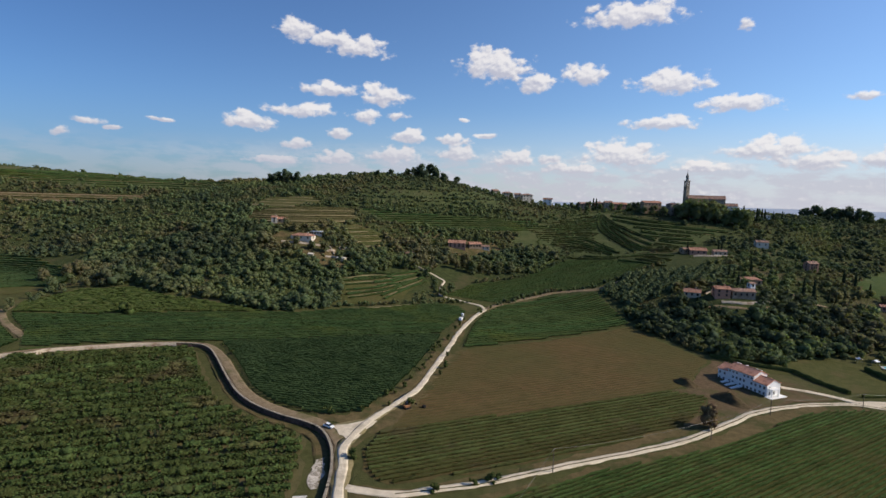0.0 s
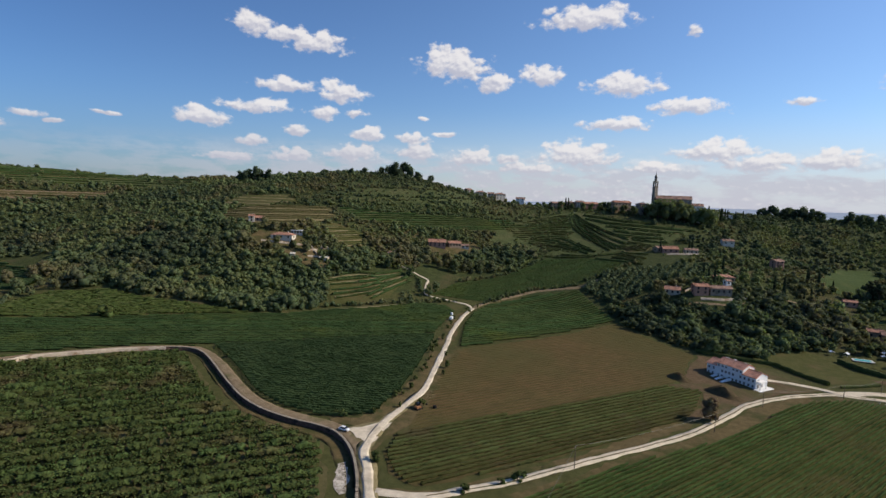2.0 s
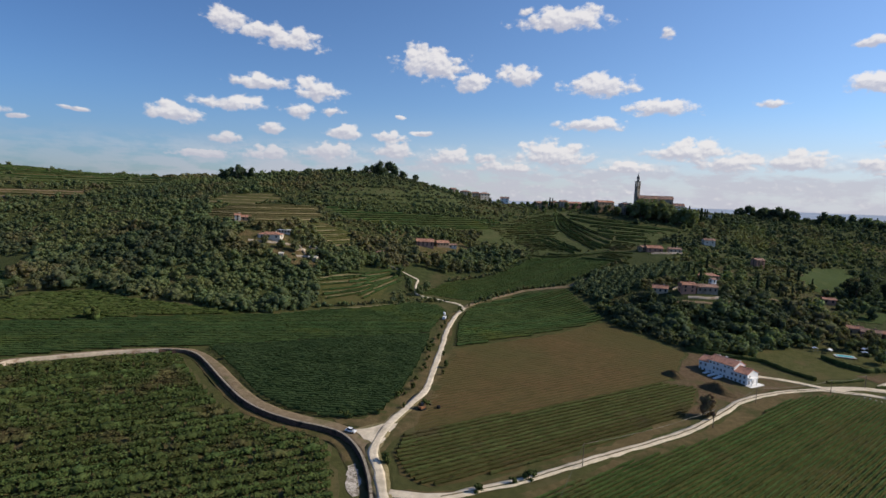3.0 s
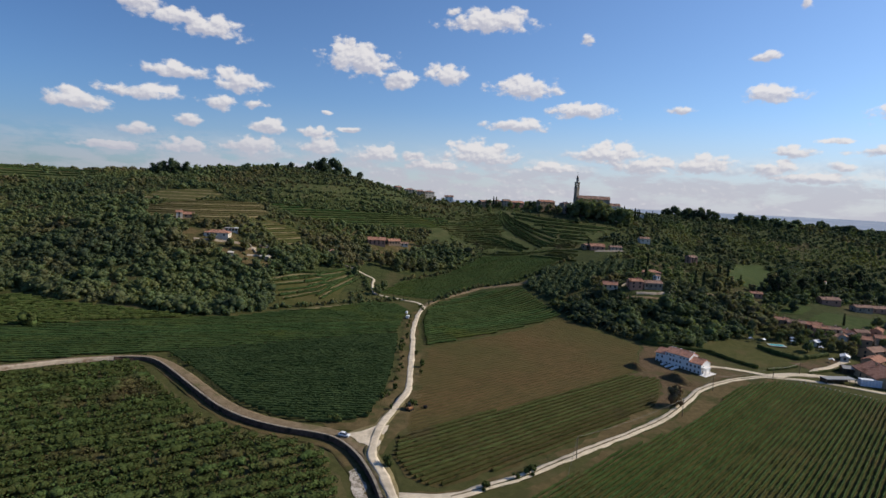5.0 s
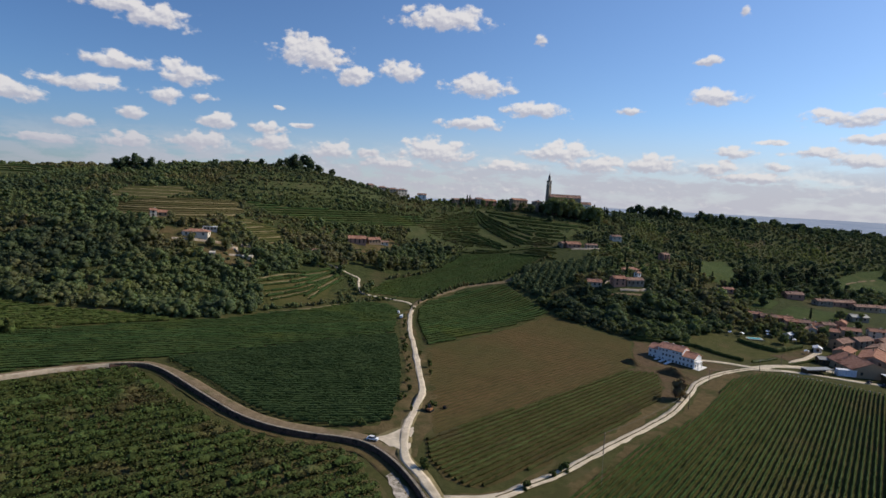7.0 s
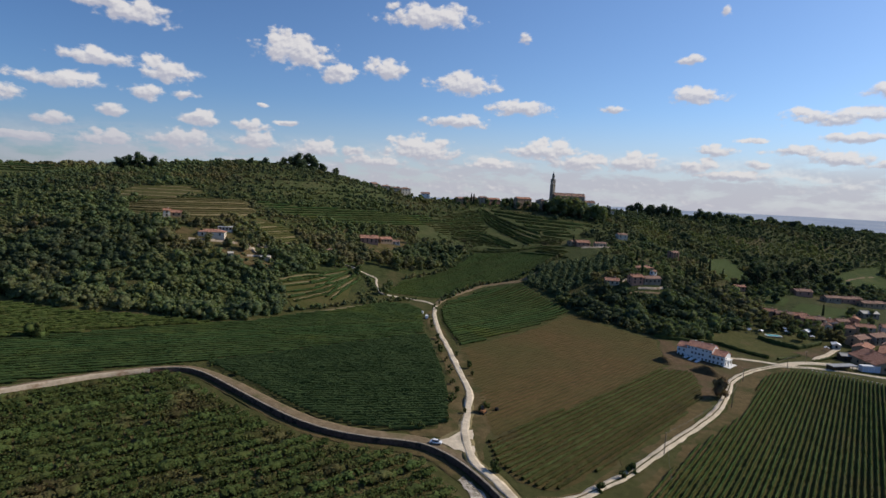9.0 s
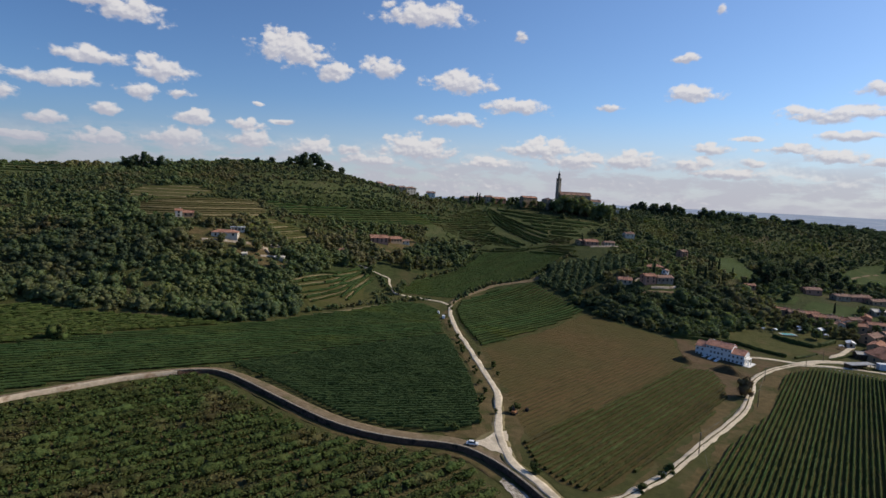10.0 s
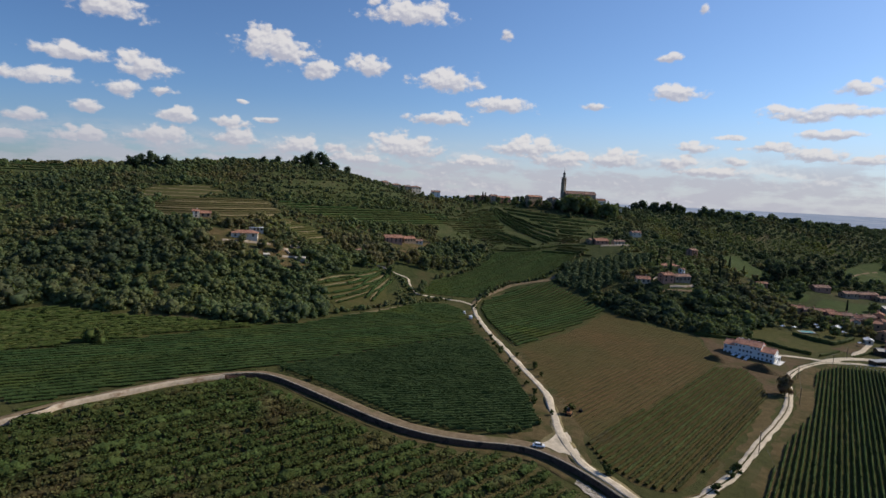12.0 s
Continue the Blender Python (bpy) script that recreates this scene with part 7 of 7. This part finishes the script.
plant_trees(BIG_TREES, [(8, 384, 0.9), (2, 373, 0.9), (-10, 404, 0.9), (-20, 414, 0.8), (-6, 420, 0.9), (-26, 410, 1.15), (-44, 402, 0.9), (148, 268, 0.9), (12, 432, 1.0), (25, 430, 1.1), (36, 434, 1.2), (48, 436, 1.0), (20, 441, 1.1), (58, 444, 1.0), (-90, 330, 1.0), (170, 258, 0.7),
            (252, 268, 0.8), (258, 258, 0.7), (262, 250, 0.8), (246, 262, 0.7), (270, 264, 0.7), (280, 255, 0.8), (260, 276, 0.8), (250, 286, 0.8), (240, 278, 0.7), (330, 280, 0.8), (345, 276, 0.8), (300, 244, 0.6),
            (238, 250, 0.7), (258, 256, 0.8), (264, 258, 0.8), (262, 264, 0.8), (254, 266, 0.8), (246, 270, 0.8), (296, 250, 0.7), (310, 268, 0.7), (322, 262, 0.7), (268, 248, 0.8), (262, 242, 0.8), (255, 250, 0.7), (248, 276, 0.8), (240, 270, 0.8), (340, 244, 0.7), (272, 272, 0.7), (264, 284, 0.7), (256, 276, 0.7), (228, 270, 0.6), (236, 268, 0.7), (220, 274, 0.6), (-118, 432, 0.8), (-84, 416, 0.8), (-88, 404, 0.9), (-64, 410, 0.9), (-70, 420, 1.0), (-110, 408, 0.7), (-98, 405, 0.7), (-150, 432, 0.9), (-126, 436, 0.8), (0, 474, 0.9), (56, 492, 0.9), (14, 500, 0.9), (34, 503, 0.8)], 374)
CROWN_TREES = [tree_kind("umbrella_tree", "big dark crown standing out on the ridge", "tree", "ridge trees", 13.0, 6.0, 10, 420, 0.6, LEAVES, s, 0.06, 0.0) for s in (381, 382)]
plant_trees(CROWN_TREES, [(-196, 640, 1.3), (-188, 642, 1.2), (-204, 640, 1.0), (-180, 644, 1.0), (-172, 640, 1.0), (-36, 674, 1.2), (-28, 676, 1.4), (-19, 676, 1.4), (-10, 677, 1.2), (-44, 672, 1.0), (0, 678, 0.9), (16, 682, 0.8), (-80, 660, 0.8), (-95, 656, 0.7), (-112, 652, 0.7), (-66, 664, 0.7), (228, 628, 0.9), (222, 632, 0.8), (260, 600, 0.7),
            (474, 690, 1.3), (484, 692, 1.3), (494, 688, 1.3), (464, 692, 1.1), (504, 690, 1.2), (555, 640, 1.0), (570, 640, 1.0), (584, 636, 1.0), (330, 582, 0.7), (345, 588, 0.7), (640, 600, 1.1), (652, 604, 1.1), (664, 606, 1.0)], 383)
FRONT_TREES = [(258, 584), (266, 582), (275, 578), (283, 574), (291, 570), (300, 566), (308, 564), (244, 596), (236, 604), (228, 610), (218, 630), (208, 634), (200, 640), (188, 646), (176, 652), (166, 660), (150, 664), (140, 668), (122, 672), (112, 676), (95, 678), (86, 680), (70, 680), (316, 562), (322, 570), (262, 588), (270, 585), (279, 582), (288, 579), (296, 575)]
plant_trees(BIG_TREES, [(x, y, 2.1 if x > 262 else 1.6 if x > 252 else 1.25 if x > 232 else 1.0 if x > 160 else 0.75) for x, y in FRONT_TREES], 375, 0.2)
plant_trees(BIG_TREES, [(-242, 332, 0.9), (-232, 326, 0.8), (-240, 346, 0.9), (-234, 354, 1.0), (-227, 357, 0.9), (-234, 289, 0.6), (-228, 279, 0.5), (-248, 340, 0.8), (-228, 342, 0.7), (-262, 352, 0.9), (-256, 366, 1.0), (-240, 310, 0.5)], 376)
plant_trees(CROWN_TREES, [(300, 346, 0.8), (312, 350, 0.9), (322, 352, 1.0), (318, 340, 0.8), (335, 358, 1.0), (345, 366, 1.0), (352, 372, 1.1), (330, 344, 0.7), (362, 366, 0.9), (375, 372, 1.0), (388, 378, 1.0), (400, 372, 0.9), (415, 384, 1.0),
            (428, 392, 1.0), (440, 400, 1.0), (372, 396, 1.0), (386, 404, 1.1), (398, 412, 1.1), (412, 420, 1.1), (350, 346, 0.7), (366, 344, 0.7), (404, 346, 0.8), (428, 350, 0.8), (450, 352, 0.8), (470, 380, 0.9), (486, 400, 1.0), (300, 330, 0.7), (288, 322, 0.7), (296, 314, 0.6)], 384)
plant_trees(CROWN_TREES, [(473, 659, 1.3), (481, 653, 1.3), (487, 647, 1.3), (494, 641, 1.2), (501, 635, 1.1), (529, 623, 1.2), (537, 615, 1.2), (545, 607, 1.2), (555, 597, 0.6), (652, 609, 0.8), (658, 601, 0.8), (665, 593, 0.8), (673, 583, 0.8), (681, 572, 0.7)], 385)

PINES = [tree_kind("pine_tree", "tall dark conifer among the valley houses", "tree", "valley pines", 17.0, 4.4, 12, 520, 0.5, CYPRESS_LEAVES, s, 0.15, 0.0) for s in (395, 396)]
plant_trees(PINES, [(311, 343, 1.0), (311, 351, 0.9), (331, 355, 0.9), (400, 390, 1.0), (389, 373, 1.0), (430, 388, 1.0), (435, 401, 1.0), (467, 409, 1.0), (496, 423, 1.0), (322, 346, 0.8), (343, 352, 0.9), (415, 380, 0.9), (372, 352, 0.8), (440, 372, 0.9)], 397)


# ---- white posts at the row ends of the young vineyard ----
fence = tagged(new("row_end_edge"), "line of pale end posts along the young vineyard", "posts")
post = box_mesh("end_post", (0.7, 0.2, 0.4), PALE, 0.03, (0, 0, 0.2))
for q in resample([(186, 207), (192, 200), (200, 190.5), (208, 180), (217, 171), (236, 151)], 1.9):
    share("end_post", post, fence, pose(q[0], q[1], height_at(q[0], q[1]) + 0.05, 0, 0, -52))
bm = bmesh.new()
box(bm, (3.2, 1.8, 1.5), (-0.4, 0, 1.1), 0.1)
box(bm, (1.1, 1.7, 0.9), (1.7, 0, 0.8), 0.1)
van = tagged(new("van"), "small white van parked beside the gravel road", "van")
van.matrix_basis = pose(13.2, 317, height_at(13.2, 317) + 0.15, 0, 0, 70)
part("body", bm, CAR_WHITE, van)
wheel_me = box_mesh("wheel", (0.62, 0.22, 0.62), RUBBER, 0.2)
for i in (-1.3, 1.5):
    for j in (-0.82, 0.82):
        share("wheel", wheel_me, van, pose(i, j, 0.31))
bm = bmesh.new()
box(bm, (0.5, 1.5, 0.55), (1.25, 0, 1.5), 0.06)
part("windscreen", bm, GLASS, van)
tank = tagged(new("water_tank"), "white water tank beside the gravel road", "tank")
tank.matrix_basis = pose(14.5, 329, height_at(14.5, 329) + 0.1)
bm = bmesh.new()
tube(bm, [(0, 0, 0), (0, 0, 1.3), (0, 0, 1.6)], [0.8, 0.8, 0.4], 12)
part("shell", bm, TARP, tank)
OLIVE_KINDS = [tree_kind("olive_tree", "silvery green olive tree in a grove row", "olive tree", "olive grove", 4.4, 3.0, 7, 170, 0.36, OLIVE_LEAVES, s, 0.08) for s in (391, 392)]
places = []
for a, b in straight_rows(OLIVES, 52, 6.2):
    for q in resample([a, b], 4.6):
        places.append((float(q[0]), float(q[1]), 1.0))
plant_trees(OLIVE_KINDS, places, 393)


def hedge(points, height, width, label, seed):
    me = vine_row_mesh(np.array(points, float), np.random.default_rng(seed), height, width, 0.7, 12, 0.2, 0.0, 0.0, BUSH_LEAVES, 0.2)
    me.name = "hedge"
    tagged(new("hedge", me), label, "hedge", "garden hedges")


hedge([(140, 270), (150, 262), (163, 256), (171, 252), (174, 240), (180, 226)], 2.0, 1.5, "dark clipped hedge round the lawn", 401)
hedge([(211, 259), (213, 247), (219, 239), (233, 241), (246, 244)], 2.4, 2.0, "dark hedge between garden plots", 402)
hedge([(183, 224), (196, 226), (206, 228)], 1.4, 1.2, "low hedge beside the driveway", 403)
hedge([(204, 219), (216, 221), (232, 224)], 1.2, 1.0, "low hedge along the hamlet road", 404)
hedge([(-178, 224), (-166, 231), (-148, 239.5), (-124, 247.5), (-110, 248)], 0.9, 0.7, "thin dark hedge along the vineyard track", 405)
